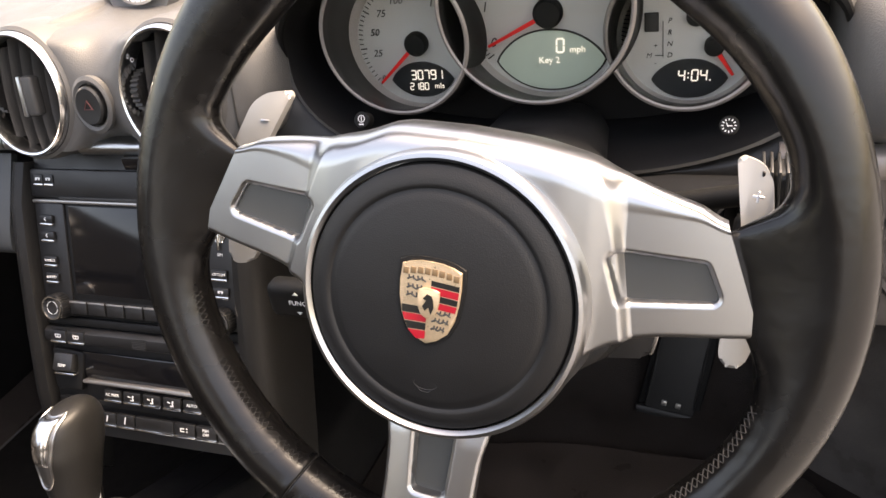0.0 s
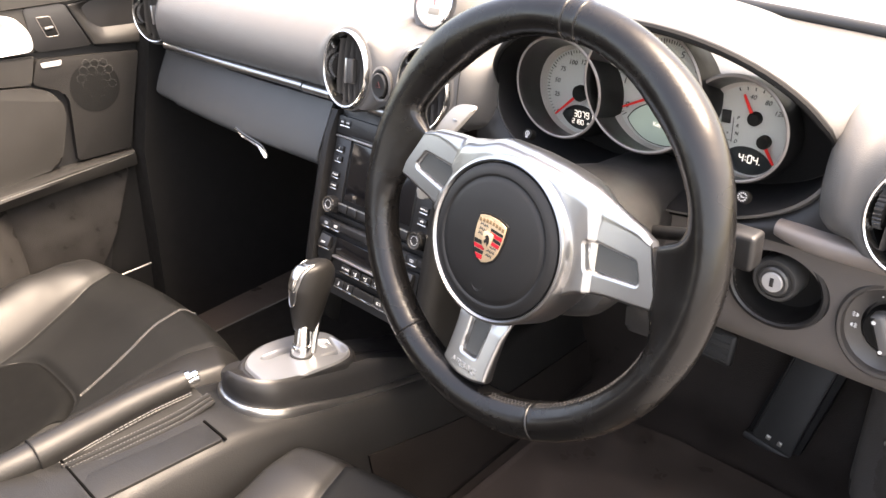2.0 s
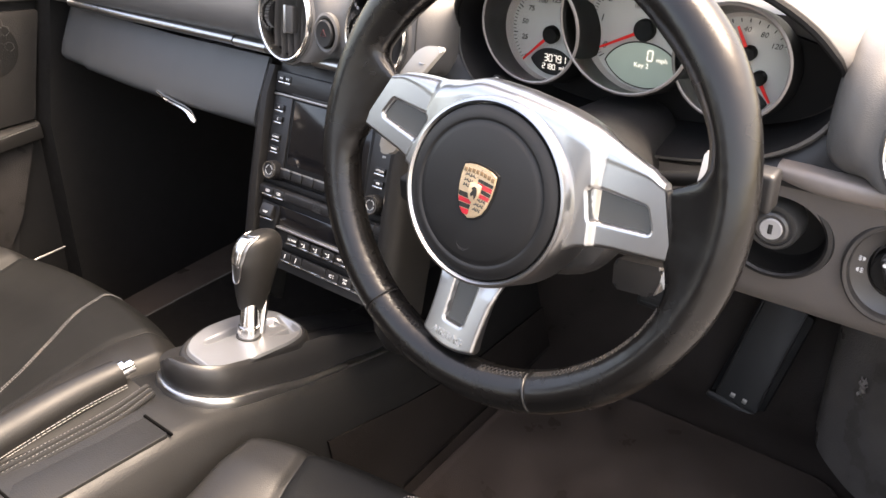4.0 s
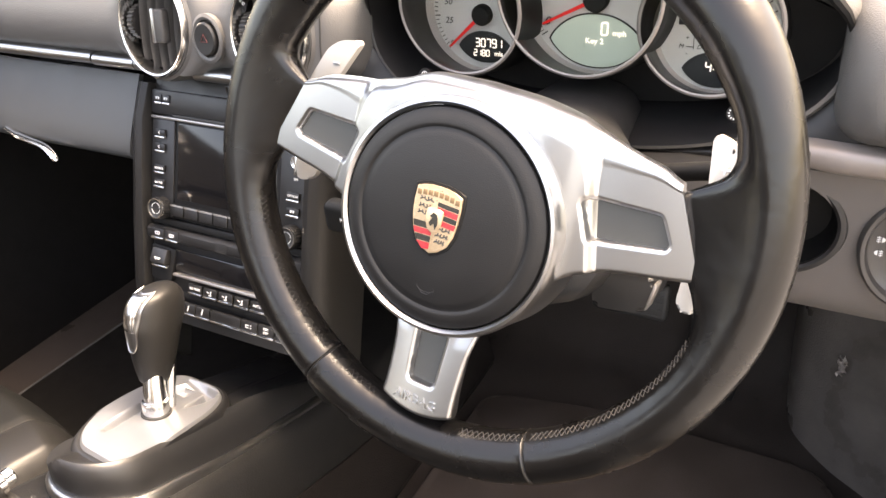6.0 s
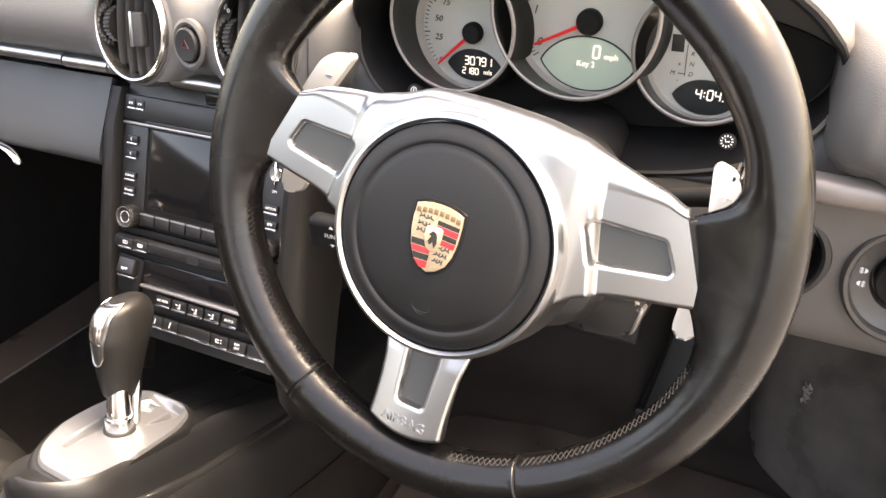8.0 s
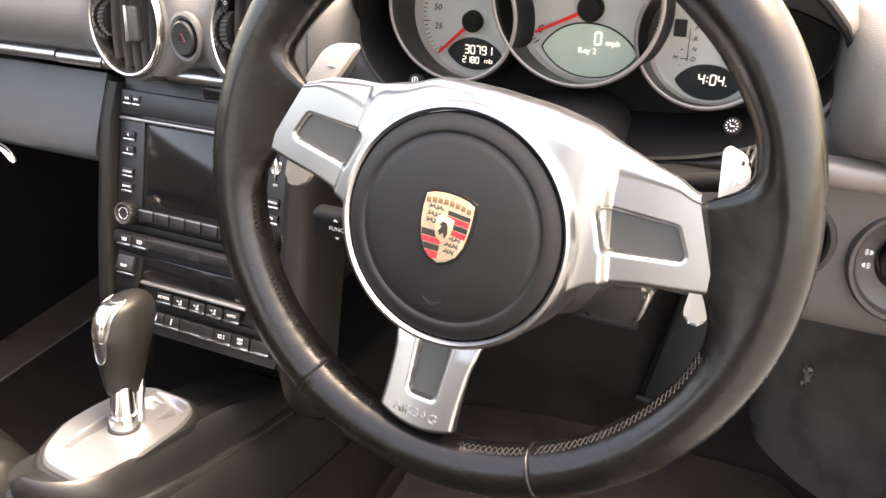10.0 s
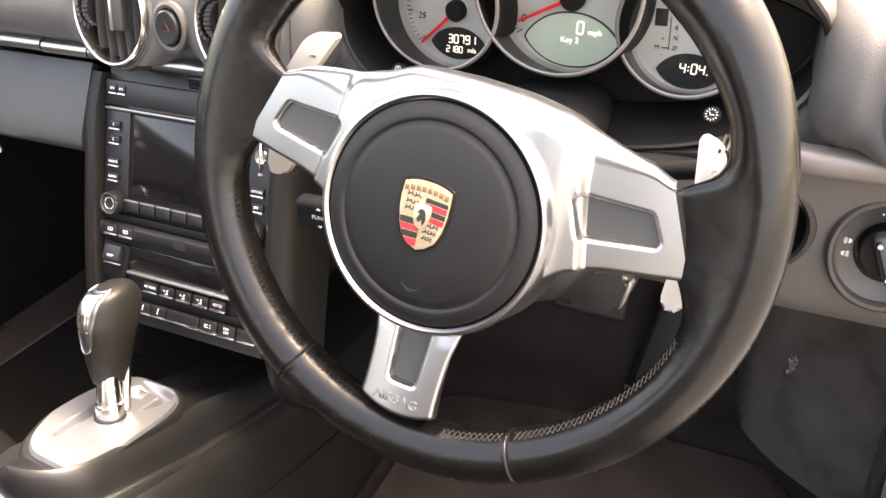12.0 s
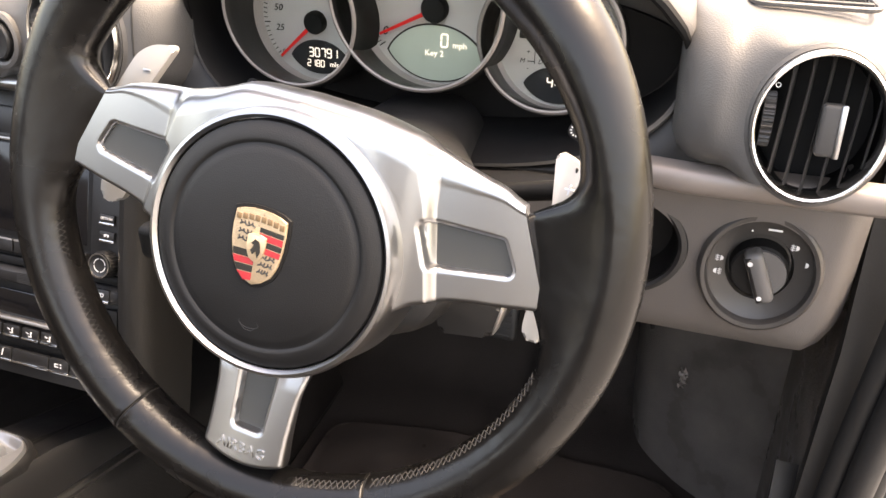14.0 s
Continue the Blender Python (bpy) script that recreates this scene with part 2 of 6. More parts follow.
def rounded(pts, r, n=4):
    """A polygon with its corners rounded."""
    out = []
    k = len(pts)
    for i in range(k):
        p, a, b = Vector(pts[i]), Vector(pts[i - 1]), Vector(pts[(i + 1) % k])
        d1, d2 = (a - p), (b - p)
        q = min(r, 0.45 * d1.length, 0.45 * d2.length)
        s, e = p + d1.normalized() * q, p + d2.normalized() * q
        for j in range(n + 1):
            t = j / n
            out.append(tuple((1 - t) ** 2 * s + 2 * t * (1 - t) * p + t * t * e))
    return out


def lerp(a, b, t):
    return a + (b - a) * t


def steps(x, table):
    """A value read from a table of (x, value), along a smooth line without ripples."""
    n = len(table)
    if x <= table[0][0]:
        return table[0][1]
    if x >= table[-1][0]:
        return table[-1][1]
    d = [(table[i + 1][1] - table[i][1]) / (table[i + 1][0] - table[i][0]) for i in range(n - 1)]
    m = [d[0]] + [0.0 if d[i - 1] * d[i] <= 0 else 2 * d[i - 1] * d[i] / (d[i - 1] + d[i]) for i in range(1, n - 1)] + [d[-1]]
    i = max(k for k in range(n - 1) if table[k][0] <= x)
    w = table[i + 1][0] - table[i][0]
    t = (x - table[i][0]) / w
    return ((2 * t ** 3 - 3 * t * t + 1) * table[i][1] + (t ** 3 - 2 * t * t + t) * w * m[i] + (3 * t * t - 2 * t ** 3) * table[i + 1][1] + (t ** 3 - t * t) * w * m[i + 1])


def text(parent, body, size, m, mat_, name="lettering", raise_=0.0002, slant=0.0):
    """Letters in the built-in font, centred at m (local axes of the thing), facing its z."""
    cu = bpy.data.curves.new("letters", "FONT")
    cu.body, cu.size, cu.extrude = body, size, raise_
    cu.align_x, cu.align_y, cu.shear = "CENTER", "CENTER", slant
    cu.resolution_u = 2
    ob = bpy.data.objects.new("letters", cu)
    me = bpy.data.meshes.new_from_object(ob)
    bpy.data.objects.remove(ob)
    me.transform(m)
    me.materials.clear()
    me.materials.append(mat_)
    ob = new(name, me)
    ob.parent = parent
    WORLD[ob.name] = WORLD[parent.name]
    return ob


def T(x, y, z=0.0):
    return Matrix.Translation((x, y, z))


XC = -0.335  # middle of the car

# ---- setting: ground, car floor, sides and roof ----
GRASS = mat("grass", (0.085, 0.105, 0.045), 0.9, scale=60, bump=1.0, vary=0.9, wear=3)
# paving lies out of view; darkened and blued to tame its bounce light
PAVING = mat("grey paving", (0.165, 0.170, 0.178), 0.85, scale=120, bump=1.0, vary=0.6, wear=6)
bm = bmesh.new()
rbox(bm, (0, 0, -0.40), (400, 400, 0.1), 0)
tagged(new("ground", finish(bm, GRASS)), "bright grass beside the parked car", "grass", kind="structure")
bm = bmesh.new()
rbox(bm, (13.0, -14, -0.37), (30, 40, 0.1), 0.01)
tagged(new("pavement", finish(bm, PAVING)), "grey paving added under the car, tinted to cool its bounce", "paving", kind="structure")


# unseen wall, added for the silver to reflect; greyed to cool those reflections
WALLGREY = mat("unseen wall grey", (0.31, 0.315, 0.32), 0.9, scale=30, bump=1.0, vary=0.6, wear=2)
bm = bmesh.new()
rbox(bm, (1.0, -10.2, 0.9), (30, 0.25, 2.6), 0.02)
tagged(new("wall_unseen", finish(bm, WALLGREY)), "plain pale wall added out of view behind the camera", "wall", kind="structure")

def slab(name, pts, x0, x1, mat_, label, category):
    """A panel with its outline in y, z and its thickness along x."""
    bm = bmesh.new()
    plate(bm, pts, x0, x1, Matrix(((0, 0, 1, 0), (1, 0, 0, 0), (0, 1, 0, 0), (0, 0, 0, 1))))
    return tagged(new(name, finish(bm, mat_)), label, category, kind="structure")


# floor: flat under the seats, rising to the pedal wall
bm = bmesh.new()
prof = [(-1.3, 0.03), (-0.2, 0.03), (0.2, 0.035), (0.36, 0.035), (0.48, 0.036), (0.575, 0.05), (0.655, 0.16), (0.715, 0.34), (0.725, 0.63)]
path = curve_pts([(0, y, z) for y, z in prof], 4)
sheet(bm, lambda u, v: (lerp(-1.0, 0.335, u), path[round(v * (len(path) - 1))].y, path[round(v * (len(path) - 1))].z), 10, len(path) - 1, 0.02, (0, -1, 1))
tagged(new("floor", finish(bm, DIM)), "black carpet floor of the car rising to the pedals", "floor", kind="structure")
slab("wall_kick_right", [(0.24, -0.02), (0.76, -0.02), (0.76, 0.62), (0.26, 0.62), (0.225, 0.45)], 0.318, 0.345, KICK, "brown-grey carpet lining beside the pedals, lightened as if lit", "lining")
slab("trim_kick_edge", [(0.232, -0.02), (0.246, -0.02), (0.231, 0.45), (0.266, 0.62), (0.252, 0.62), (0.217, 0.45)], 0.314, 0.347, RUBBER, "black rubber edging of the carpet lining", "edging")
slab("wall_rear", [(-1.30, -0.05), (-1.22, -0.05), (-1.24, 0.45), (-1.30, 0.45)], -1.10, 0.40, SOFTBLACK, "plain black bulkhead behind the seats", "bulkhead")
bm = bmesh.new()
FW = curve_pts([(0.150, 0.70, 0), (0.160, 0.61, 0), (0.178, 0.545, 0), (0.221, 0.4975, 0), (0.262, 0.470, 0), (0.320, 0.435, 0)], 5)
sheet(bm, lambda u, v: (FW[round(u * (len(FW) - 1))].x, FW[round(u * (len(FW) - 1))].y + lerp(-0.02, 0.012, v), lerp(0.0, 0.5, v)), len(FW) - 1, 6, 0.012, (-1, -1, 0))
tagged(new("wall_footwell", finish(bm, KICK)), "worn brown-grey carpet lining beside the accelerator, lightened as if lit", "lining", kind="structure")
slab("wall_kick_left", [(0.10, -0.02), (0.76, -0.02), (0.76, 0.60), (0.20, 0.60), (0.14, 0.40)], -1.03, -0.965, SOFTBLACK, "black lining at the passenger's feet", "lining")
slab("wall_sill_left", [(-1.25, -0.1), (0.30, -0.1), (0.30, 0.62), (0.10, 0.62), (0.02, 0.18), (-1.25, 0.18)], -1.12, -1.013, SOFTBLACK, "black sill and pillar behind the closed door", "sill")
# ---- dashboard ----
dash = thing("dashboard", "black grained leather dashboard with silver trim strips", "dashboard", at=(XC, 0.3, 0.45))
DP = [(0.196, 0.592), (0.179, 0.604), (0.173, 0.622), (0.177, 0.642), (0.189, 0.660), (0.211, 0.673), (0.245, 0.680), (0.30, 0.682), (0.36, 0.681), (0.43, 0.679), (0.51, 0.677), (0.59, 0.675)]
DPL = curve_pts([(0, y, z) for y, z in DP], 6)
# x, y, z, half width, half height and backward lean of the vents in the top
VENTS = [(-0.389, 0.171, 0.636, 0.0405, 0.047, 0.2), (-0.253, 0.171, 0.636, 0.0405, 0.047, 0.2), (0.2595, 0.172, 0.6295, 0.0362, 0.0430, 0.2)]


def skin(x, k):
    p = DPL[k]
    side = abs(x - XC) / 0.66
    back = 1 - 0.40 * (math.hypot(side, 0.06) - 0.06) ** 1.2
    y = 0.17 + (p.y - 0.17) * back + 0.06 * max(0.0, side - 0.82) / 0.18
    z = p.z
    for vx, vy, vz, vw, vh, lean in VENTS:
        e = math.hypot((x - vx) / vw, (z - vz) / vh)
        if e < 1.7 and y < 0.25:
            f = max(0.0, min(1.0, (1.7 - e) / 0.55)) * max(0.0, min(1.0, (0.25 - y) / 0.045))
            y = lerp(y, vy + lean * (z - vz) + 0.003, f * f * (3 - 2 * f))
        if e < 1.12 and y < 0.29:
            y = lerp(y, vy + lean * (z - vz) + 0.003, min(1.0, (1.12 - e) / 0.06))
    if 0.17 < abs(x) < 0.211:
        f = min(1.0, (0.211 - abs(x)) / 0.034)
        keep = max(0.0, min(1.0, (0.26 - y) / 0.06))
        y += 0.042 * (1 - math.sqrt(1 - f * f)) * keep
    if abs(x) < 0.175 and z < 0.712:
        y = max(y, 0.262)
    z -= 0.010 * math.exp(-((x + 0.325) / 0.06) ** 2) * math.exp(-((y - 0.25) / 0.05) ** 2)
    return Vector((x, y, z))


XS = sorted({round(-0.985 + 0.0042 * i, 4) for i in range(312)} | {-0.1745, -0.1742, 0.1742, 0.1745, 0.325})
bm = bmesh.new()
sheet(bm, lambda u, v: skin(XS[round(u * (len(XS) - 1))], round(v * (len(DPL) - 1))), len(XS) - 1, len(DPL) - 1, 0.006, (0, -1, 1))
inside = [f for f in bm.faces for v in VENTS if math.hypot((f.calc_center_median().x - v[0]) / v[3], (f.calc_center_median().z - v[2]) / v[4]) < 1.03 and f.calc_center_median().y < 0.195]
bmesh.ops.delete(bm, geom=inside, context="FACES")
bmesh.ops.delete(bm, geom=[v for v in bm.verts if v.co.z < 0.55 or v.co.z > 0.75], context="VERTS")
part("top_pad", bm, DASH, dash, "black grained leather top, shiny under the sky")

# binnacle: arched hood round the gauges
HX, HZ = 0.002, 0.645


def arch(a, up, down, y, zc=HZ, n=72, low=0.0, high=0.0, p=2.3):
    """A rounded opening, wider than high; low and high bring its foot and its crown forward."""
    out = []
    for i in range(n):
        q = 2 * math.pi * i / n
        c, s = math.cos(q), math.sin(q)
        k = 2 / (p if s < 0 else lerp(p, 1.95, min(1.0, 3 * s)))
        x = a * math.copysign(abs(c) ** k, c)
        z = (up if s > 0 else down) * math.copysign(abs(s) ** k, s)
        out.append(Vector((HX + x, y - (high * s if s > 0 else -low * s), zc + z)))
    return out


bm = bmesh.new()
loft(bm, [arch(0.176, 0.0945, 0.068, 0.292), arch(0.177, 0.095, 0.070, 0.250, low=0.006), arch(0.179, 0.0925, 0.074, 0.216, low=0.022, high=0.034), arch(0.180, 0.0945, 0.076, 0.2135, low=0.026, high=0.038)], caps=False)
part("binnacle_lining", bm, PLASTIC, dash, "black plastic lining round the gauges")
bm = bmesh.new()
loft(bm, [arch(0.180, 0.0945, 0.076, 0.2135, low=0.026, high=0.038), arch(0.1830, 0.0965, 0.079, 0.2140, low=0.025, high=0.038), arch(0.187, 0.0985, 0.083, 0.218, low=0.018, high=0.034), arch(0.191, 0.101, 0.088, 0.235, high=0.012), arch(0.192, 0.103, 0.088, 0.27), arch(0.186, 0.099, 0.085, 0.292), arch(0.176, 0.0945, 0.068, 0.292)], caps=False)
hood = part("binnacle_hood", bm, DASH, dash, "arched leather hood over the gauges")
bm = bmesh.new()
tube(bm, [p for p in arch(0.1805, 0.0955, 0.077, 0.2125, low=0.026, high=0.038)[0:37]], [0.0008, 0.0018, 0.0026, 0.0034] + [0.0038] * 29 + [0.0034, 0.0026, 0.0018, 0.0008], 8)
part("hood_edge", bm, SOFTBLACK, hood, "black edging")
bm = bmesh.new()
loft(bm, [arch(0.174, 0.034, 0.068, 0.2565), arch(0.174, 0.034, 0.068, 0.261)])
part("binnacle_back", bm, SOFTBLACK, dash, "black panel behind the gauges")


# apron that closes the binnacle's foot down to the knee panel
bm = bmesh.new()


def apron(a, b):
    x = lerp(-0.2, 0.2, a)
    k = min(1.0, abs(x) / 0.186)
    top = 0.646 - 0.081 * (1 - k ** 2.3) ** (1 / 2.3)
    z = lerp(0.566, top, b)
    return Vector((HX + x, 0.197 + 0.004 * math.sin(math.pi * b) * -1 + 0.012 * b * k, z))


sheet(bm, apron, 60, 10, 0.004, (0, -1, 0))
part("apron", bm, PLASTIC, dash, "smooth apron under the gauges")


# trim strips along the dash
def strip_part(x0, x1, mat_, label, n=16, z=0.5875, h0=0.0062, name="trim_strip", taper=0.0):
    bm = bmesh.new()
    rings = []
    for i in range(n + 1):
        x = lerp(x0, x1, i / n)
        side = abs(x - XC) / 0.66
        y = 0.180 + 0.02 * max(0.0, side - 0.6)
        h = h0 * (1 - taper * (1 - min(1.0, (x - x0) / 0.04)) ** 2)
        if taper:
            y += 0.012 * (1 - min(1.0, (x - x0) / 0.05)) ** 2
        rings.append([Vector((x, y + dy, z + dz)) for dy, dz in ((0.012, h), (0.001, h), (-0.0025, h * 0.8), (-0.0042, h * 0.4), (-0.0046, 0), (-0.004, -h * 0.45), (-0.002, -h * 0.8), (0.001, -h), (0.012, -h))])
    loft(bm, rings)
    return part(name, bm, mat_, dash, label)


strip_part(-0.885, -0.80, SILVER, "silver-painted strip", z=0.592)
strip_part(-0.798, -0.50, SILVER, "bright silver strip", z=0.592)
strip_part(-0.498, -0.44, SILVER, "bright silver strip", z=0.591)
strip_part(-0.438, -0.425, SILVER, "silver strip", z=0.591)
strip_part(-0.362, -0.285, SILVER, "bright silver strip between the vents", z=0.588)
TAUPE = mat("taupe paint", (0.235, 0.205, 0.188), 0.42, 0.35, scale=1500, bump=0.03, vary=0.2)
strip_part(0.150, 0.318, TAUPE, "taupe-silver strip", n=32, z=0.580, h0=0.0088, taper=0.25)
bm = bmesh.new()
rbox(bm, (-0.305, 0.178, 0.578), (0.032, 0.012, 0.011), 0.002)
part("alarm_lamp", bm, GLOSS, dash, "small black lamp cover under the strip")

# lower dash on the driver's side with openings for lock and light switch
LP = curve_pts([(0, y, z) for y, z in [(0.20, 0.572), (0.203, 0.555), (0.206, 0.53), (0.208, 0.505), (0.211, 0.475), (0.219, 0.448), (0.24, 0.431), (0.30, 0.43)]], 4)
bm = bmesh.new()
XL = [-0.06, 0, 0.08, 0.12, 0.16, 0.2, 0.24, 0.27, 0.29, 0.302, 0.309, 0.313]


def lower(x, k):
    p = LP[k]
    r = max(0.0, x - 0.285) / 0.028
    return Vector((x - 0.002 * r, p.y + 0.022 * r * r, p.z + 0.012 * r * r * (0.56 - p.z) / 0.1))


sheet(bm, lambda u, v: lower(XL[round(u * (len(XL) - 1))], round(v * (len(LP) - 1))), len(XL) - 1, len(LP) - 1, 0.008, (0, -1, 0))
low = part("knee_panel", bm, KNEE, dash, "grey-black lower panel below the strip")
bm = bmesh.new()
sheet(bm, lambda u, v: lower(lerp(-0.22, -0.0605, u), round(v * (len(LP) - 1))), 4, len(LP) - 1, 0.008, (0, -1, 0))
part("knee_cover", bm, PLASTIC, dash, "black plastic cover beside the centre stack")
SW = axes((0.2485, 0.206, 0.511), (1, 0.0, 0), (0, 0.05, 1))
KEY = axes((0.150, 0.206, 0.521), (1, 0.0, 0), (0, 0.05, 1))
c1, c2 = bmesh.new(), bmesh.new()
lathe(c1, [(0.034, -0.03), (0.034, 0.03)], SW, 40, 1.0, 1.15, caps=True)
lathe(c2, [(0.0355, -0.03), (0.0355, 0.03)], KEY @ T(0.004, -0.003), 40, 1.14, 1.0, caps=True)
cut(low, [c1, c2])

# glovebox
GP = curve_pts([(0, y, z) for y, z in [(0.194, 0.575), (0.182, 0.555), (0.170, 0.535), (0.158, 0.513), (0.156, 0.500), (0.172, 0.492), (0.24, 0.485), (0.40, 0.47)]], 4)
bm = bmesh.new()


def glove(x, k, out=0.0):
    p = GP[k]
    side = abs(x - XC) / 0.66
    return Vector((x, p.y + 0.03 * max(0.0, side - 0.6) - out, p.z + 0.02 * max(0.0, side - 0.45)))


XG = [lerp(-0.845, -0.456, i / 16) for i in range(17)]
sheet(bm, lambda u, v: glove(XG[round(u * 16)], round(v * (len(GP) - 1))), 16, len(GP) - 1, 0.006, (0, -1, 0))
part("glovebox_lid", bm, LID, dash, "smooth blue-grey glovebox lid")
bm = bmesh.new()
XG2 = [lerp(-0.962, -0.849, i / 12) for i in range(13)]
sheet(bm, lambda u, v: glove(XG2[round(u * 12)], round(v * (len(GP) - 1))) + Vector((0, 0.004 + 0.06 * max(0.0, 2 * (0.5 - u)) ** 3, 0)), 12, len(GP) - 1, 0.006, (0, -1, 0))
part("end_panel", bm, LID, dash, "leather panel beside the glovebox")
bm = bmesh.new()
hb = curve_pts([(-0.660, 0.1585, 0.511), (-0.63, 0.153, 0.507), (-0.595, 0.152, 0.502), (-0.580, 0.150, 0.496), (-0.572, 0.148, 0.488)], 5)
tube(bm, [p + Vector((0.009, -0.005, -0.003)) for p in hb], [0.003] * 4 + [0.0042] * 12 + [0.004] * 4 + [0.0025], 8, flat=0.6)
part("glovebox_handle", bm, CHROME, dash, "curved chrome glovebox handle")


# demister slots at the end of the dash top
for k in range(3):
    bm = bmesh.new()
    rbox(bm, (0.250 - 0.004 * k, 0.236 + 0.012 * k, 0.6835), (0.062, 0.004, 0.003), 0.001)
    part("demister_slot", bm, INK, dash, "dark demister slot")
bm = bmesh.new()
tube(bm, [Vector((x, y, 0.6825)) for x, y in rounded([(0.214, 0.229), (0.286, 0.229), (0.280, 0.268), (0.208, 0.268)], 0.01, 4)], 0.0018, 6, loop=True)
part("demister_frame", bm, DASH, dash)

# seam in the top beside the binnacle
bm = bmesh.new()
tube(bm, [skin(-0.2045, k) + Vector((0, -0.0003, 0)) for k in range(len(DPL)) if DPL[k].y < 0.24], 0.0007, 6)
part("seam", bm, INK, dash)
# windscreen foot: black rubber edge and the silver bonnet beyond it
bm = bmesh.new()
k = len(DPL) - 1
edge = [skin(lerp(-1.02, 0.34, i / 40), k) + Vector((0, -0.004, 0.004)) for i in range(41)]
tube(bm, edge, 0.0075, 10, up=(0, 0, 1))
tagged(new("trim_windscreen", finish(bm, RUBBER)), "black rubber strip at the foot of the windscreen", "rubber strip", kind="structure")
bm = bmesh.new()
rings = []
for i in range(41):
    p = edge[i]
    o = lerp(-0.25, 0.25, i / 40) ** 2
    rings.append([p + Vector((0, 0.004, -0.06)), p + Vector((0, 0.006, -0.004)), p + Vector((0, 0.10, 0.002)), p + Vector((0, 0.35, 0.0 - o)), p + Vector((0, 0.70, -0.05 - o)), p + Vector((0, 1.0, -0.14 - 2 * o)), p + Vector((0, 1.12, -0.3))])
loft(bm, rings)
tagged(new("bonnet", finish(bm, mat("silver car paint", (0.5, 0.5, 0.5), 0.3, 0.5, vary=0.15, coat=0.6))), "silver-painted bonnet beyond the windscreen foot", "bonnet", kind="structure")
# black scuttle panel with the wiper arm lying on it
bm = bmesh.new()
loft(bm, [[p + Vector((0, 0.15, -0.02)), p + Vector((0, 0.152, 0.008)), p + Vector((0, 0.175, 0.012)), p + Vector((0, 0.25, 0.012)), p + Vector((0, 0.255, -0.03))] for p in edge])
tagged(new("trim_scuttle", finish(bm, PLASTIC)), "black plastic scuttle panel under the windscreen", "scuttle", kind="structure")
bm = bmesh.new()
tube(bm, [edge[i] + Vector((0, 0.20 - 0.003 * (i - 12), 0.024)) for i in range(12, 37)], 0.006, 8, flat=0.7)
wip = solo("wiper_arm", bm, RUBBER, "black wiper arm lying at the foot of the windscreen", "wiper")
bm = bmesh.new()
tube(bm, [edge[i] + Vector((0, 0.185 - 0.003 * (i - 12), 0.019)) for i in range(12, 32)], 0.004, 6)
part("wiper_blade", bm, RUBBER, wip, "thin rubber blade")
# faint lines of the passenger airbag lid and the sensor mesh in the top
bm = bmesh.new()
for i in range(7):
    rbox(bm, (-0.066 + 0.011 * i, 0.430 - 0.0050 * i, 0.6802), (0.007, 0.0035, 0.0016), 0.0006)
part("sensor_mesh", bm, PLASTIC, dash, "small dark mesh in the dash top")


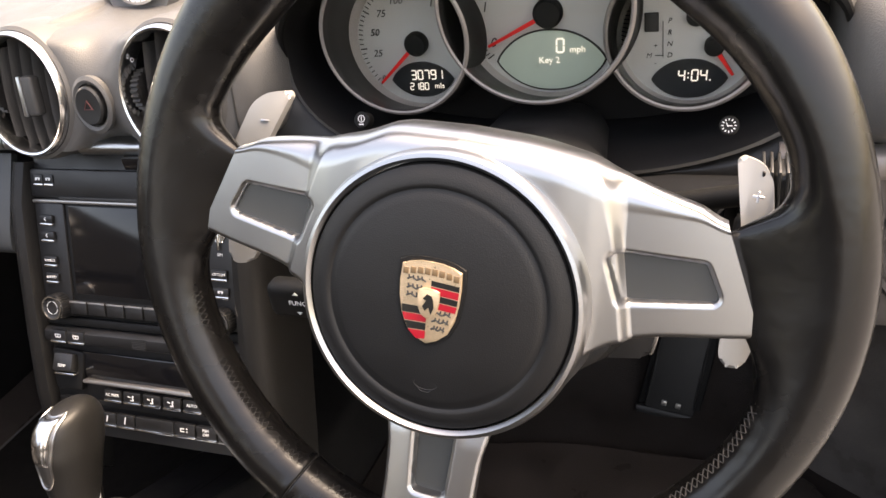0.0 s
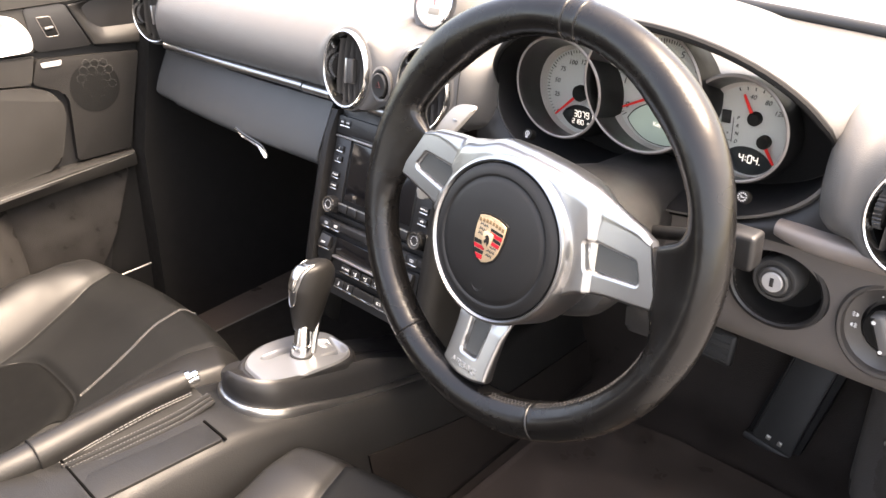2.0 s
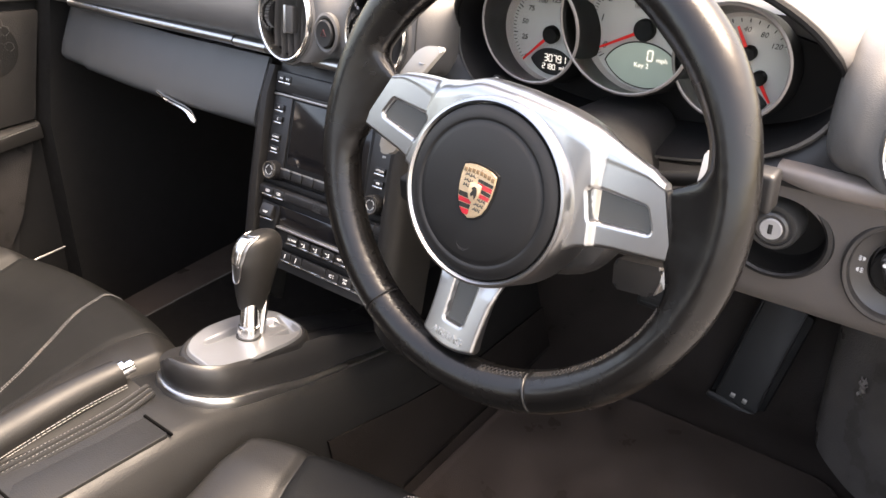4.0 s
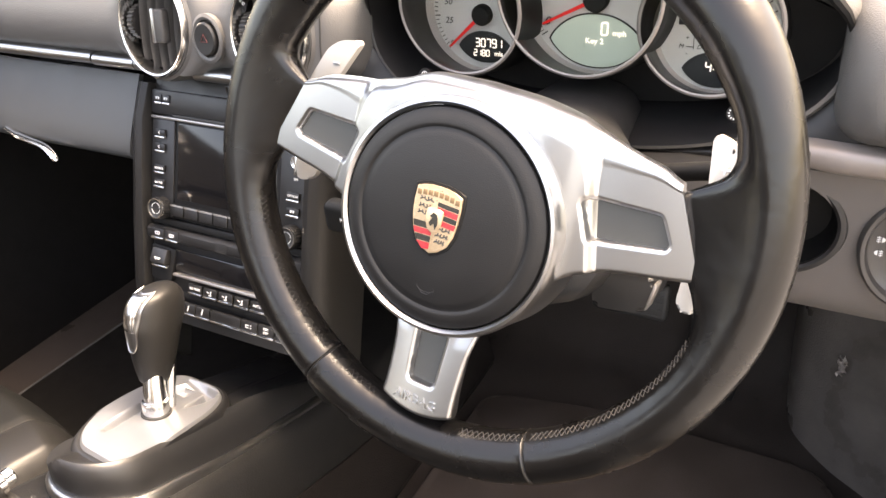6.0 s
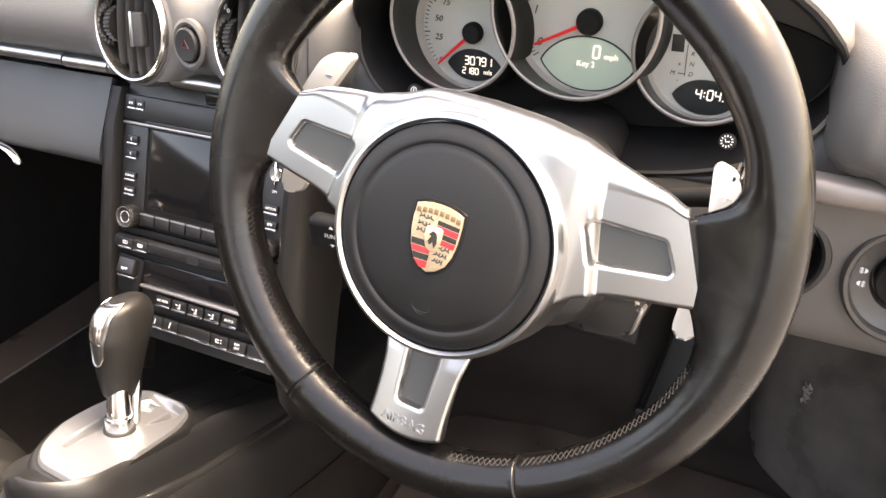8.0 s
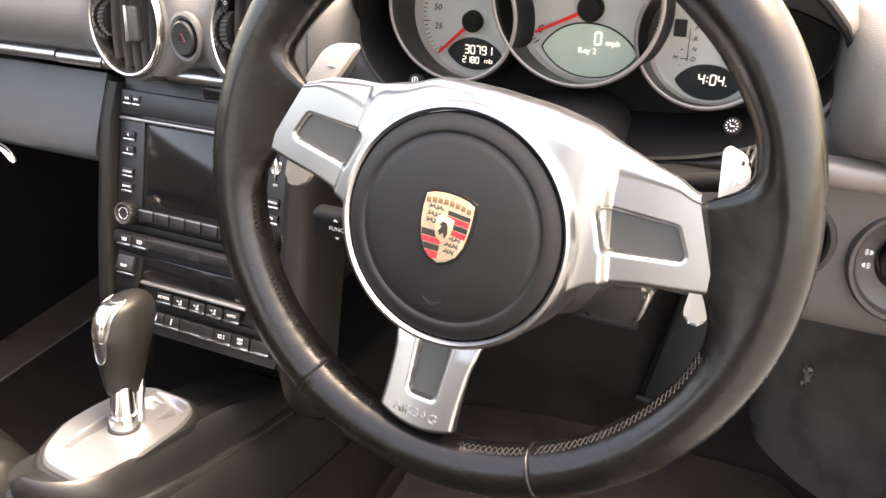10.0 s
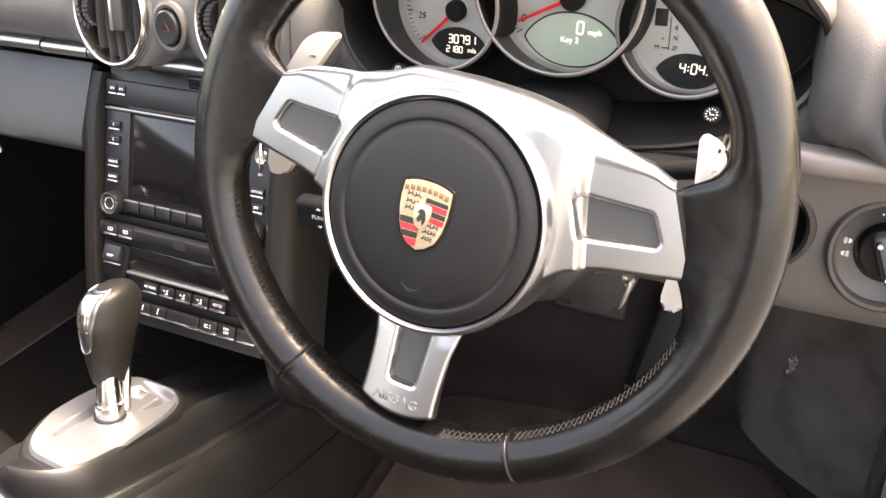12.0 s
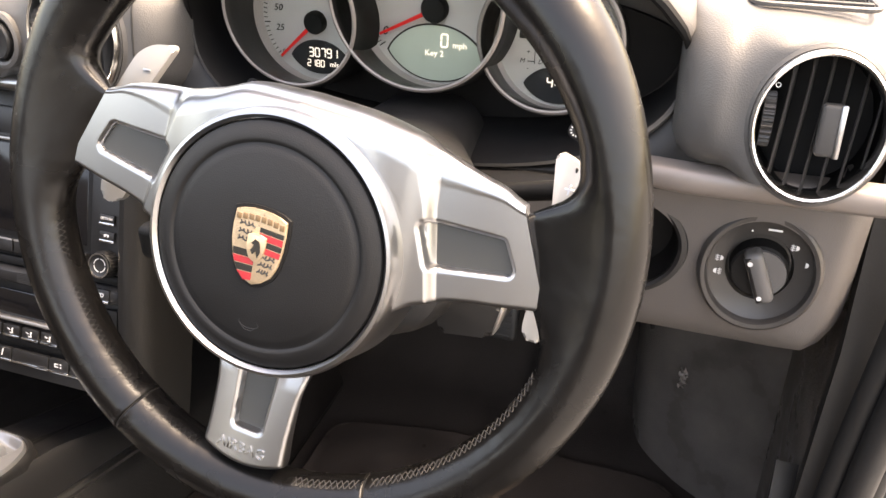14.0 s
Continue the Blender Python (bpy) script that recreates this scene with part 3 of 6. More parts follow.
# ---- air vents ----
def vent(x, y, z, slats=6, facing=(0, 0.12, 1), w=0.0405, h=0.047, turn=0, edge=-1):
    m = axes((x, y, z), (math.cos(radians(turn)), math.sin(radians(turn)), 0), facing)
    ob = thing("air_vent", "oval air vent with bright ring and black slats", "air vent", m, group="dashboard air vents")
    k = h / w
    bm = bmesh.new()
    lathe(bm, [(w * 0.915, -0.01), (w * 0.92, 0.002), (w * 0.94, 0.0048), (w * 0.97, 0.0056), (w, 0.0044), (w * 1.02, 0.0), (w * 1.02, -0.012)], n=56, sy=k)
    part("vent_ring", bm, SATIN, ob, "bright chrome ring", local=True)
    bm = bmesh.new()
    lathe(bm, [(w * 1.02, -0.014), (w * 1.03, -0.001), (w * 1.09, -0.003), (w * 1.13, -0.012), (w * 1.15, -0.030), (w * 1.16, -0.065)], n=56, sy=k)
    part("vent_collar", bm, DASH, ob, "leather-grained collar", local=True)
    bm = bmesh.new()
    lathe(bm, [(w * 0.93, 0.001), (w * 0.93, -0.034), (w * 0.9, -0.040), (0.0, -0.042)], n=40, sy=k)
    part("vent_bowl", bm, SOFTBLACK, ob, "black throat", local=True)
    for i in range(slats):
        u = lerp(-0.60, 0.84, i / (slats - 1))
        hh = h * 0.925 * math.sqrt(max(0.02, 1 - u * u))
        bm = bmesh.new()
        rings = []
        for j in range(11):
            v = lerp(-hh, hh, j / 10)
            front = -0.004 - 0.004 * (v / h) ** 2
            xx = w * 0.93 * u + 0.002 * math.sin(v / h * 1.3)
            sec = []
            for q in range(10):
                a = 2 * math.pi * q / 10
                d = 0.0085 * math.cos(a)
                sec.append(Vector((xx + 0.0009 * math.sin(a) - 0.2 * (d - 0.0085), v, front - 0.0085 + d)))
            rings.append(sec)
        loft(bm, rings)
        part("slat", bm, VANE, ob, local=True)
    bm = bmesh.new()
    rbox(bm, (0.006, -0.001, -0.003), (0.0125, 0.030, 0.010), 0.0025, 3)
    tab = part("vent_tab", bm, VANE, ob, "black slider tab", local=True)
    bm = bmesh.new()
    rbox(bm, (0.006 + edge * 0.0052, -0.001, 0.0016), (0.0034, 0.0305, 0.003), 0.001)
    part("tab_edge", bm, SILVER, tab, "silver edge", local=True)
    bm = bmesh.new()
    rings = []
    for xa, ra in ((-0.0034, 0.0150), (-0.0030, 0.0162), (0.0030, 0.0162), (0.0034, 0.0150)):
        rings.append([Vector((-w * 0.76 + xa, (ra - (0.0012 if i % 4 > 1 else 0)) * math.cos(2 * math.pi * i / 104), -0.0145 + (ra - (0.0012 if i % 4 > 1 else 0)) * math.sin(2 * math.pi * i / 104))) for i in range(104)])
    loft(bm, rings)
    part("thumbwheel", bm, PLASTIC, ob, "ribbed black thumbwheel", local=True)
    bm = bmesh.new()
    lathe(bm, [(0.0011, 0), (0.0015, 0.0002), (0.0015, 0), ], T(-w * 0.70, h * 0.5, -0.001), 10)
    part("vent_mark", bm, WHITE, ob, local=True)
    return ob


vent(-0.389, 0.171, 0.636, facing=(0, 0.2, 1))
vent(-0.253, 0.171, 0.636, facing=(0, 0.2, 1))
vent(0.2595, 0.172, 0.6295, facing=(0, 0.2, 1), w=0.0362, h=0.0430, edge=1)
vent(-0.906, 0.185, 0.640, turn=22, w=0.038, h=0.045)

# hazard button between the vents
hz = thing("hazard_switch", "round black hazard button with a red triangle outline", "switch", axes((-0.325, 0.1685, 0.628), (1, 0, 0), (0, 0.15, 1)))
bm = bmesh.new()
lathe(bm, [(0.0175, -0.006), (0.0178, -0.0006), (0.0155, 0.0008), (0.0135, -0.0004), (0.0128, -0.006)], n=36, sy=1.22)
part("surround", bm, DASH, hz, local=True)
bm = bmesh.new()
lathe(bm, [(0.0122, -0.006), (0.0122, 0.0022), (0.0110, 0.0036), (0.0, 0.0028)], n=32, sy=1.2)
part("button", bm, PLASTIC, hz, local=True)
bm = bmesh.new()
tri = [Vector((0.0045 * math.cos(radians(90 + 120 * i)), 0.0045 * math.sin(radians(90 + 120 * i)), 0.0038)) for i in range(3)]
tube(bm, tri, 0.0004, 6, loop=True)
part("triangle", bm, mat("dull red print", (0.10, 0.02, 0.02), 0.5, vary=0.1), hz, "red warning triangle", local=True)

# ---- stopwatch on the dash top ----
sw = thing("stopwatch", "round white-faced stopwatch in a leather pod", "clock", axes((-0.333, 0.281, 0.701), (1, 0, 0), (0, 0.35, 1)))
bm = bmesh.new()
rings = []
for s, zz, dy in ((1.0, 0.004, 0), (1.16, 0.007, 0), (1.26, 0.003, 0), (1.36, -0.02, -0.006), (1.55, -0.05, -0.014), (1.4, -0.09, -0.03)):
    rings.append([Vector((0.031 * s * math.cos(2 * math.pi * i / 40), 0.031 * s * math.sin(2 * math.pi * i / 40) * (1.0 if math.sin(2 * math.pi * i / 40) > 0 else 1.25) + dy, zz)) for i in range(40)])
loft(bm, rings)
part("pod", bm, DASH, sw, local=True)
bm = bmesh.new()
lathe(bm, [(0.0295, 0.002), (0.0305, 0.009), (0.0285, 0.010), (0.027, 0.006)], n=40)
part("bezel", bm, CHROME, sw, "silver bezel", local=True)
bm = bmesh.new()
lathe(bm, [(0.028, 0.005), (0.028, 0.0062), (0, 0.0062)], n=40)
part("dial", bm, mat("white dial", (0.62, 0.62, 0.6), 0.5, vary=0.1), sw, "white dial", local=True)
for i in range(30):
    bm = bmesh.new()
    rbox(bm, (0, 0.0245, 0.0065), (0.0007, 0.0035 if i % 5 else 0.0055, 0.0004), 0, m=pose(0, 0, 0, 0, 0, i * 12))
    part("tick", bm, INK, sw, local=True)
bm = bmesh.new()
rbox(bm, (0, 0.008, 0.0078), (0.0012, 0.024, 0.0006), 0)
part("pointer", bm, NEEDLE, sw, local=True)
bm = bmesh.new()
lathe(bm, [(0.007, 0.0062), (0.007, 0.007), (0, 0.007)], T(0, 0.009), 17)
part("small_dial", bm, FACE, sw, local=True)
bm = bmesh.new()
rbox(bm, (0, -0.011, 0.0066), (0.019, 0.008, 0.0008), 0.0003)
part("display", bm, mat("grey display", (0.22, 0.2, 0.17), 0.3, vary=0.1), sw, "small display", local=True)


# ---- gauges ----
def gauge(name, x, z, rf, front, label, lcdw, lcdh, lcdy, green=False, deep=1.0):
    m = axes((x, 0.244, z), (1, 0, 0), (0, 0, 1))
    ob = thing(name, label, "gauge", m, group="instrument gauges")
    rings = []
    for r, d, o in ((rf, 0.0, 0.0), (rf * 1.055, 0.009, 0.0034), (rf + 0.7 * (front - rf), 0.024, 0.0085), (front - 0.0016, 0.039, 0.0148), (front - 0.0008, 0.0425, 0.0160), (front + 0.0006, 0.0432, 0.0162), (front + 0.0022, 0.0420, 0.0160), (front + 0.0026, 0.038, 0.0145), (front + 0.001, 0.0, 0.004)):
        rings.append([Vector((r * math.cos(2 * math.pi * i / 72), o * deep + r * math.sin(2 * math.pi * i / 72), d * deep)) for i in range(72)])
    for nm, a, b, mt, lb in (("flange", 0, 2, FLANGE, "light grey bevel round the dial"), ("housing", 1, 5, WALLING, "dark tube"), ("bezel", 4, 7, GREYRING, "grey-silver lip"), ("shell", 6, 9, SOFTBLACK, "black outside of the tube")):
        bm = bmesh.new()
        loft(bm, rings[a:b], caps=False)
        part(nm, bm, mt, ob, lb, local=True)
    bm = bmesh.new()
    plate(bm, [(front * 0.985 * math.cos(2 * math.pi * i / 64), 0.0145 * deep + front * 0.985 * math.sin(2 * math.pi * i / 64)) for i in range(64)], 0.0372 * deep, 0.0382 * deep)
    part("cover_glass", bm, GLASS, ob, "clear cover glass", local=True).visible_shadow = False
    bm = bmesh.new()
    lathe(bm, [(rf * 1.005, -0.002), (rf * 1.005, 0.0), (0, 0.0)], n=72)
    part("dial", bm, FACE, ob, "silver-grey dial", local=True)
    lens = []
    for i in range(41):
        t = lerp(-1, 1, i / 40)
        lens.append((t * lcdw / 2, lcdy + lcdh * 0.5 * (1 - abs(t) ** 2.2) ** 0.8))
    for i in range(39, 0, -1):
        t = lerp(-1, 1, i / 40)
        lens.append((t * lcdw / 2, lcdy - lcdh * 0.5 * (1 - abs(t) ** 2.2) ** 0.8))
    bm = bmesh.new()
    plate(bm, [(a * 1.045, lcdy + (b - lcdy) * 1.06) for a, b in lens], 0.0, 0.0007)
    part("display_rim", bm, INK, ob, local=True)
    bm = bmesh.new()
    plate(bm, lens, 0.0, 0.0011)
    part("display", bm, LCDGREEN if green else LCD, ob, "pale green display" if green else "dark display", local=True)
    return ob


def ticks(ob, r0, r1, a0, a1, n, w=0.0007, every=1, mat_=INK, long=1.6):
    for i in range(n + 1):
        a = lerp(a0, a1, i / n)
        bm = bmesh.new()
        ln = (r1 - r0) * (long if i % every == 0 and every > 1 else 1)
        rbox(bm, (r1 - ln / 2, 0, 0.0006), (ln, w if i % max(every, 1) else w * 1.4, 0.0005), 0, m=pose(0, 0, 0, 0, 0, a))
        part("tick", bm, mat_, ob, local=True)


def hand(ob, c, ang, ln, r=0.0085, tail=0.0):
    bm = bmesh.new()
    m = T(c[0], c[1]) @ pose(0, 0, 0, 0, 0, ang)
    plate(bm, [(-tail, -0.0016), (ln, -0.0009), (ln, 0.0009), (-tail, 0.0016)], 0.004, 0.0052, m)
    part("needle", bm, NEEDLE, ob, "red needle", local=True)
    bm = bmesh.new()
    lathe(bm, [(r, 0.0), (r, 0.005), (r * 0.85, 0.0068), (0, 0.0072)], T(*c), 30)
    part("needle_cap", bm, SOFTBLACK, ob, local=True)


def numbers(ob, rows, r, size, slant=0.0):
    for a, s in rows:
        text(ob, s, size, T(r * math.cos(radians(a)), r * math.sin(radians(a)), 0.0006), INK, "number", slant=0.25)


SEGS = {"0": "abcdef", "1": "bc", "2": "abged", "3": "abgcd", "4": "fgbc", "5": "afgcd", "7": "abc", "8": "abcdefg", "9": "abcdfg"}


def digits(ob, body, h, x, y, w=0.52, bold=0.13):
    """A reading in segment figures, centred at x, y and leaning slightly."""
    t = bold * h
    pitch = (w + 0.24) * h
    widths = [pitch if c in SEGS else 0.5 * pitch for c in body]
    px = -sum(widths) / 2
    bm = bmesh.new()
    lean = Matrix(((1, 0.06, 0, x), (0, 1, 0, y), (0, 0, 1, 0.0014), (0, 0, 0, 1)))
    for c, wd in zip(body, widths):
        cx = px + wd / 2
        px += wd
        if c in SEGS:
            hw, hh = w * h / 2, h / 2
            spot = {"a": (0, hh, 1), "g": (0, 0, 1), "d": (0, -hh, 1), "f": (-hw, hh / 2, 0), "b": (hw, hh / 2, 0), "e": (-hw, -hh / 2, 0), "c": (hw, -hh / 2, 0)}
            for k in SEGS[c]:
                dx, dy, flat = spot[k]
                rbox(bm, (cx + dx, dy, 0.0001), (w * h * 0.88, t, 0.0004) if flat else (t, hh * 0.86, 0.0004), 0, m=lean)
        else:
            for dy in (((0.2, -0.2) if c == ":" else (-0.46,))):
                rbox(bm, (cx, dy * h, 0.0001), (t, t, 0.0004), 0, m=lean)
    part("reading", bm, LIT, ob, "lit figures", local=True)


speedo = gauge("speedometer", -0.0905, 0.642, 0.0455, 0.0505, "silver-faced speedometer with red needle and dark display", 0.046, 0.025, -0.027)
ticks(speedo, 0.0415, 0.0445, 222, -42, 56, 0.0006, 8)
numbers(speedo, [(192, "25"), (165, "50"), (138, "75"), (111, "100"), (84, "125"), (57, "150"), (30, "175"), (3, "200")], 0.0325, 0.0072)
text(speedo, "0", 0.006, T(-0.030, -0.0255, 0.0006), INK, "number")
hand(speedo, (0, 0), 222, 0.041)
digits(speedo, "30791", 0.0066, 0.0040, -0.0232)
digits(speedo, "2180", 0.0050, -0.0030, -0.0318)
text(speedo, "mls", 0.0056, T(0.0125, -0.0318, 0.0014), LIT, "reading")
bm = bmesh.new()
lathe(bm, [(0.0016, 0), (0.0016, 0.002), (0, 0.0024)], T(0.041, -0.016), 17)
part("reset_pin", bm, SOFTBLACK, speedo, local=True)

tacho = gauge("rev_counter", 0.0045, 0.6585, 0.0548, 0.0605, "large silver-faced rev counter with green display", 0.073, 0.0405, -0.0315, True)
ticks(tacho, 0.0495, 0.053, 214, -28, 80, 0.0006, 10)
numbers(tacho, [(205, "0"), (172, "1"), (146, "2"), (119, "3"), (93, "4"), (67, "5"), (41, "6"), (10, "7"), (-20, "8")], 0.0435, 0.0095)
bm = bmesh.new()
rbox(bm, (0.0505, 0, 0.0007), (0.004, 0.001, 0.0005), 0, m=pose(0, 0, 0, 0, 0, -26))
part("red_mark", bm, NEEDLE, tacho, local=True)
hand(tacho, (0.0005, 0.001), 206, 0.047, 0.0098)
digits(tacho, "0", 0.0092, 0.0070, -0.0215)
text(tacho, "mph", 0.0062, T(0.0185, -0.0245, 0.0014), LIT, "reading")
text(tacho, "Key 2", 0.0062, T(-0.001, -0.0315, 0.0014), LIT, "reading")
text(tacho, "1/min x 1000", 0.0045, T(0.0, 0.02, 0.0006), INK, "number")

clock = gauge("clock_gauge", 0.0945, 0.6395, 0.0425, 0.0470, "silver-faced gauge with two red needles and a clock display", 0.046, 0.025, -0.0275, deep=0.8)
numbers(clock, [(92, "40"), (66, "80"), (42, "120")], 0.0325, 0.0064)
ticks(clock, 0.0385, 0.0415, 110, 25, 8, 0.0006)
ticks(clock, 0.0385, 0.0415, 5, -35, 4, 0.0006)
hand(clock, (0.004, 0.014), 118, 0.024, 0.0062)
hand(clock, (0.0150, -0.0055), -58, 0.022, 0.0062)
digits(clock, "4:04.", 0.0072, 0.0035, -0.0250)
for i, s in enumerate("PRND"):
    text(clock, s, 0.0046, T(-0.0125, 0.011 - 0.0075 * i, 0.0006), INK, "gear_letter", slant=0.25)
text(clock, "M", 0.0046, T(-0.0255, -0.0115, 0.0006), INK, "gear_letter", slant=0.25)
text(clock, "+", 0.0046, T(-0.0215, -0.005, 0.0006), INK, "gear_letter", slant=0.25)
text(clock, "-", 0.0046, T(-0.0215, -0.0165, 0.0006), INK, "gear_letter", slant=0.25)
bm = bmesh.new()
rbox(bm, (-0.0165, -0.001, 0.0006), (0.0005, 0.024, 0.0004), 0)
rbox(bm, (-0.019, -0.0115, 0.0006), (0.005, 0.0005, 0.0004), 0)
part("gate_lines", bm, INK, clock, local=True)
bm = bmesh.new()
rbox(bm, (-0.0235, 0.0105, 0.0008), (0.009, 0.0125, 0.0012), 0.0015)
part("gear_window", bm, INK, clock, "small dark gear window", local=True)


def round_switch(x, y, z, ring):
    ob = thing("trip_switch" if not ring else "clock_switch", "small round black push switch with white symbol", "switch", axes((x, y, z), (1, 0, 0), (0, 0.5, 1)) @ Matrix.Scale(0.78, 4))
    bm = bmesh.new()
    lathe(bm, [(0.0075, -0.008), (0.0075, 0.0012), (0.0066, 0.0022), (0, 0.0022)], n=26)
    part("button", bm, SOFTBLACK, ob, local=True)
    if ring:
        for i in range(12):
            bm = bmesh.new()
            rbox(bm, (0, 0.0046, 0.0023), (0.0008, 0.0016, 0.0003), 0, m=pose(0, 0, 0, 0, 0, 30 * i))
            part("mark", bm, WHITE, ob, local=True)
        bm = bmesh.new()
        rbox(bm, (-0.0009, 0.001, 0.0024), (0.0007, 0.0032, 0.0003), 0, m=pose(0, 0, 0, 0, 0, 25))
        rbox(bm, (0.001, -0.0002, 0.0024), (0.003, 0.0007, 0.0003), 0)
        part("clock_hands", bm, WHITE, ob, local=True)
    else:
        bm = bmesh.new()
        lathe(bm, [(0.0033, 0.0021), (0.0033, 0.0025), (0.0026, 0.0025), (0.0026, 0.0021)], T(0, 0.001), 17)
        rbox(bm, (0, -0.0038, 0.0023), (0.0045, 0.0012, 0.0003), 0)
        rbox(bm, (0, 0.001, 0.0023), (0.0008, 0.004, 0.0003), 0)
        part("symbol", bm, WHITE, ob, local=True)


round_switch(-0.116, 0.187, 0.608, False)
round_switch(0.121, 0.187, 0.604, True)

# ---- steering wheel ----
TILT, TURNED = 18.3, -7.5
WM = axes((0, 0.0326, 0.6038), (1, 0, 0), (0, math.sin(radians(TILT)), math.cos(radians(TILT)))) @ pose(0, 0, 0, 0, 0, TURNED)
wheel = thing("steering_wheel", "black leather three-spoke steering wheel with satin silver spokes, turned slightly", "steering wheel", WM)
R, RT = 0.1685, 0.0168
# how far the leather reaches inward to carry a spoke, by degrees from the spoke's axis
WEB = [(-24, 0.0), (-16, 0.0014), (-11, 0.0048), (-7, 0.0110), (-4, 0.0160), (0, 0.0190), (8, 0.0235), (12, 0.0275), (14.6, 0.0285), (16.6, 0.0180), (18.8, 0.0055), (22, 0.0006), (26, 0.0)]
# the leather is thinner above the spoke on one side and fuller on the other
SIDE = [(15, 0.0), (22, -0.0024), (30, -0.0046), (42, -0.0040), (60, 0.0), (120, 0.0), (138, 0.0030), (154, 0.0034), (164, 0.0)]
SEAMS = (241.8, 298.3, 88.2, 92.8)


def off(a, b):
    """Degrees from b to a, between -180 and 180."""
    return (a - b + 180) % 360 - 180


def rim_r(a):
    """The rim swells where the thumbs rest, at ten and two."""
    d = min(abs(off(a, 44)), abs(off(a, 136)))
    return RT + 0.0030 * math.exp(-(d / 17) ** 2)


def rim_at(a, q, grow=0.0):
    """A point on the rim's skin, which reaches inward to the spokes and dips at the stitched joints."""
    c, s = math.cos(q), math.sin(q)
    rr = rim_r(a) + grow
    for j in SEAMS:
        d = abs(off(a, j))
        rr += 0.00035 * math.exp(-((d - 0.55) / 0.28) ** 2) - 0.0009 * math.exp(-(d / 0.20) ** 2)
    reach = steps(off(a, 0), WEB) + steps(off(180 - a, 0), WEB) + steps(a % 360, SIDE)
    k = max(0.0, -c)
    k = k * k * (3 - 2 * k)
    w = R + rr * c - reach * k
    z = rr * s * (1 - 0.45 * k * max(0.0, reach) / 0.02)
    # shallow puckers pulled by the stitches on the inner side
    z += 0.00022 * math.sin(radians(a) * 276) * max(0.0, 1 - abs(q - 2.6) / 0.45) * (reach < 0.012)
    return Vector((w * math.cos(radians(a)), w * math.sin(radians(a)), z))


ANGLES = sorted({round(360 * i / 360, 3) for i in range(360)} | {round(j + d, 3) for j in SEAMS for d in (-0.7, -0.55, -0.4, -0.25, -0.12, 0, 0.12, 0.25, 0.4, 0.55, 0.7)})
bm = bmesh.new()
loft(bm, [[rim_at(a, q) for q in [2 * math.pi * j / 44 for j in range(44)]] for a in ANGLES], loop=True)
rim = part("rim", bm, RIM, wheel, "smooth black leather rim with moulded spoke roots", local=True, angle=70)
for a in SEAMS:
    bm = bmesh.new()
    tube(bm, [rim_at(a, 2 * math.pi * j / 44, 0.0002) for j in range(44)], 0.00028, 6, loop=True)
    part("seam", bm, BLACKTHREAD, rim, "stitched joint in the leather", local=True)
# cross stitching along the inside of the rim
RIMTHREAD = mat("rim thread", (0.036, 0.034, 0.033), 0.55, vary=0.2)
for a0, a1, mt in ((198, 240, BLACKTHREAD), (244, 258, BLACKTHREAD), (282, 297, RIMTHREAD), (300, 344, RIMTHREAD)):
    bm = bmesh.new()
    n = int((a1 - a0) / 1.3)
    for i in range(n):
        a, b = lerp(a0, a1, i / n), lerp(a0, a1, (i + 0.9) / n)
        for q0, q1 in ((2.54, 2.88), (2.88, 2.54)):
            tube(bm, [rim_at(lerp(a, b, t), lerp(q0, q1, t), 0.0002) for t in (0, 0.5, 1)], 0.00030 if mt is RIMTHREAD else 0.00013, 4)
    tagged(part("stitching", bm, mt, rim, "cross stitching in dark thread", local=True), kind="stuff")


# silver spoke frame: domed near the hub, stepping down to flat plates with windows
def poly_dist(p, poly):
    """Signed distance from a point to a closed outline, negative inside."""
    best, inside = 1e9, False
    for (ax, ay), (bx, by) in zip(poly, poly[1:] + poly[:1]):
        ex, ey, wx, wy = bx - ax, by - ay, p[0] - ax, p[1] - ay
        k = max(0.0, min(1.0, (wx * ex + wy * ey) / (ex * ex + ey * ey)))
        best = min(best, math.hypot(wx - ex * k, wy - ey * k))
        if (ay > p[1]) != (by > p[1]) and p[0] < (bx - ax) * (p[1] - ay) / (by - ay) + ax:
            inside = not inside
    return -best if inside else best


def ease(a, b, x):
    k = max(0.0, min(1.0, (x - a) / (b - a)))
    return k * k * (3 - 2 * k)


WIN = [(0.1135, 0.0160), (0.1195, 0.0050), (0.0830, -0.0012), (0.0768, 0.0150)]
LOWER = [(0.0, -0.060), (0.050, -0.050), (0.070, -0.034), (0.083, -0.0245), (0.102, -0.018), (0.124, -0.014), (0.142, -0.0105)]
UPPER = [(0.0, 0.0635), (0.036, 0.062), (0.064, 0.058), (0.0765, 0.053), (0.0955, 0.047), (0.116, 0.0418), (0.128, 0.038)]
CROWN = [(0.0, 0.0195), (0.045, 0.0185), (0.062, 0.0165), (0.074, 0.0140), (0.088, 0.0125)]
FLAT = [(0.07, 0.0085), (0.10, 0.0078), (0.142, 0.0058)]
ROLL = [(0.0, 0.014), (0.05, 0.015), (0.075, 0.017), (0.088, 0.0125), (0.105, 0.0075), (0.128, 0.0035)]


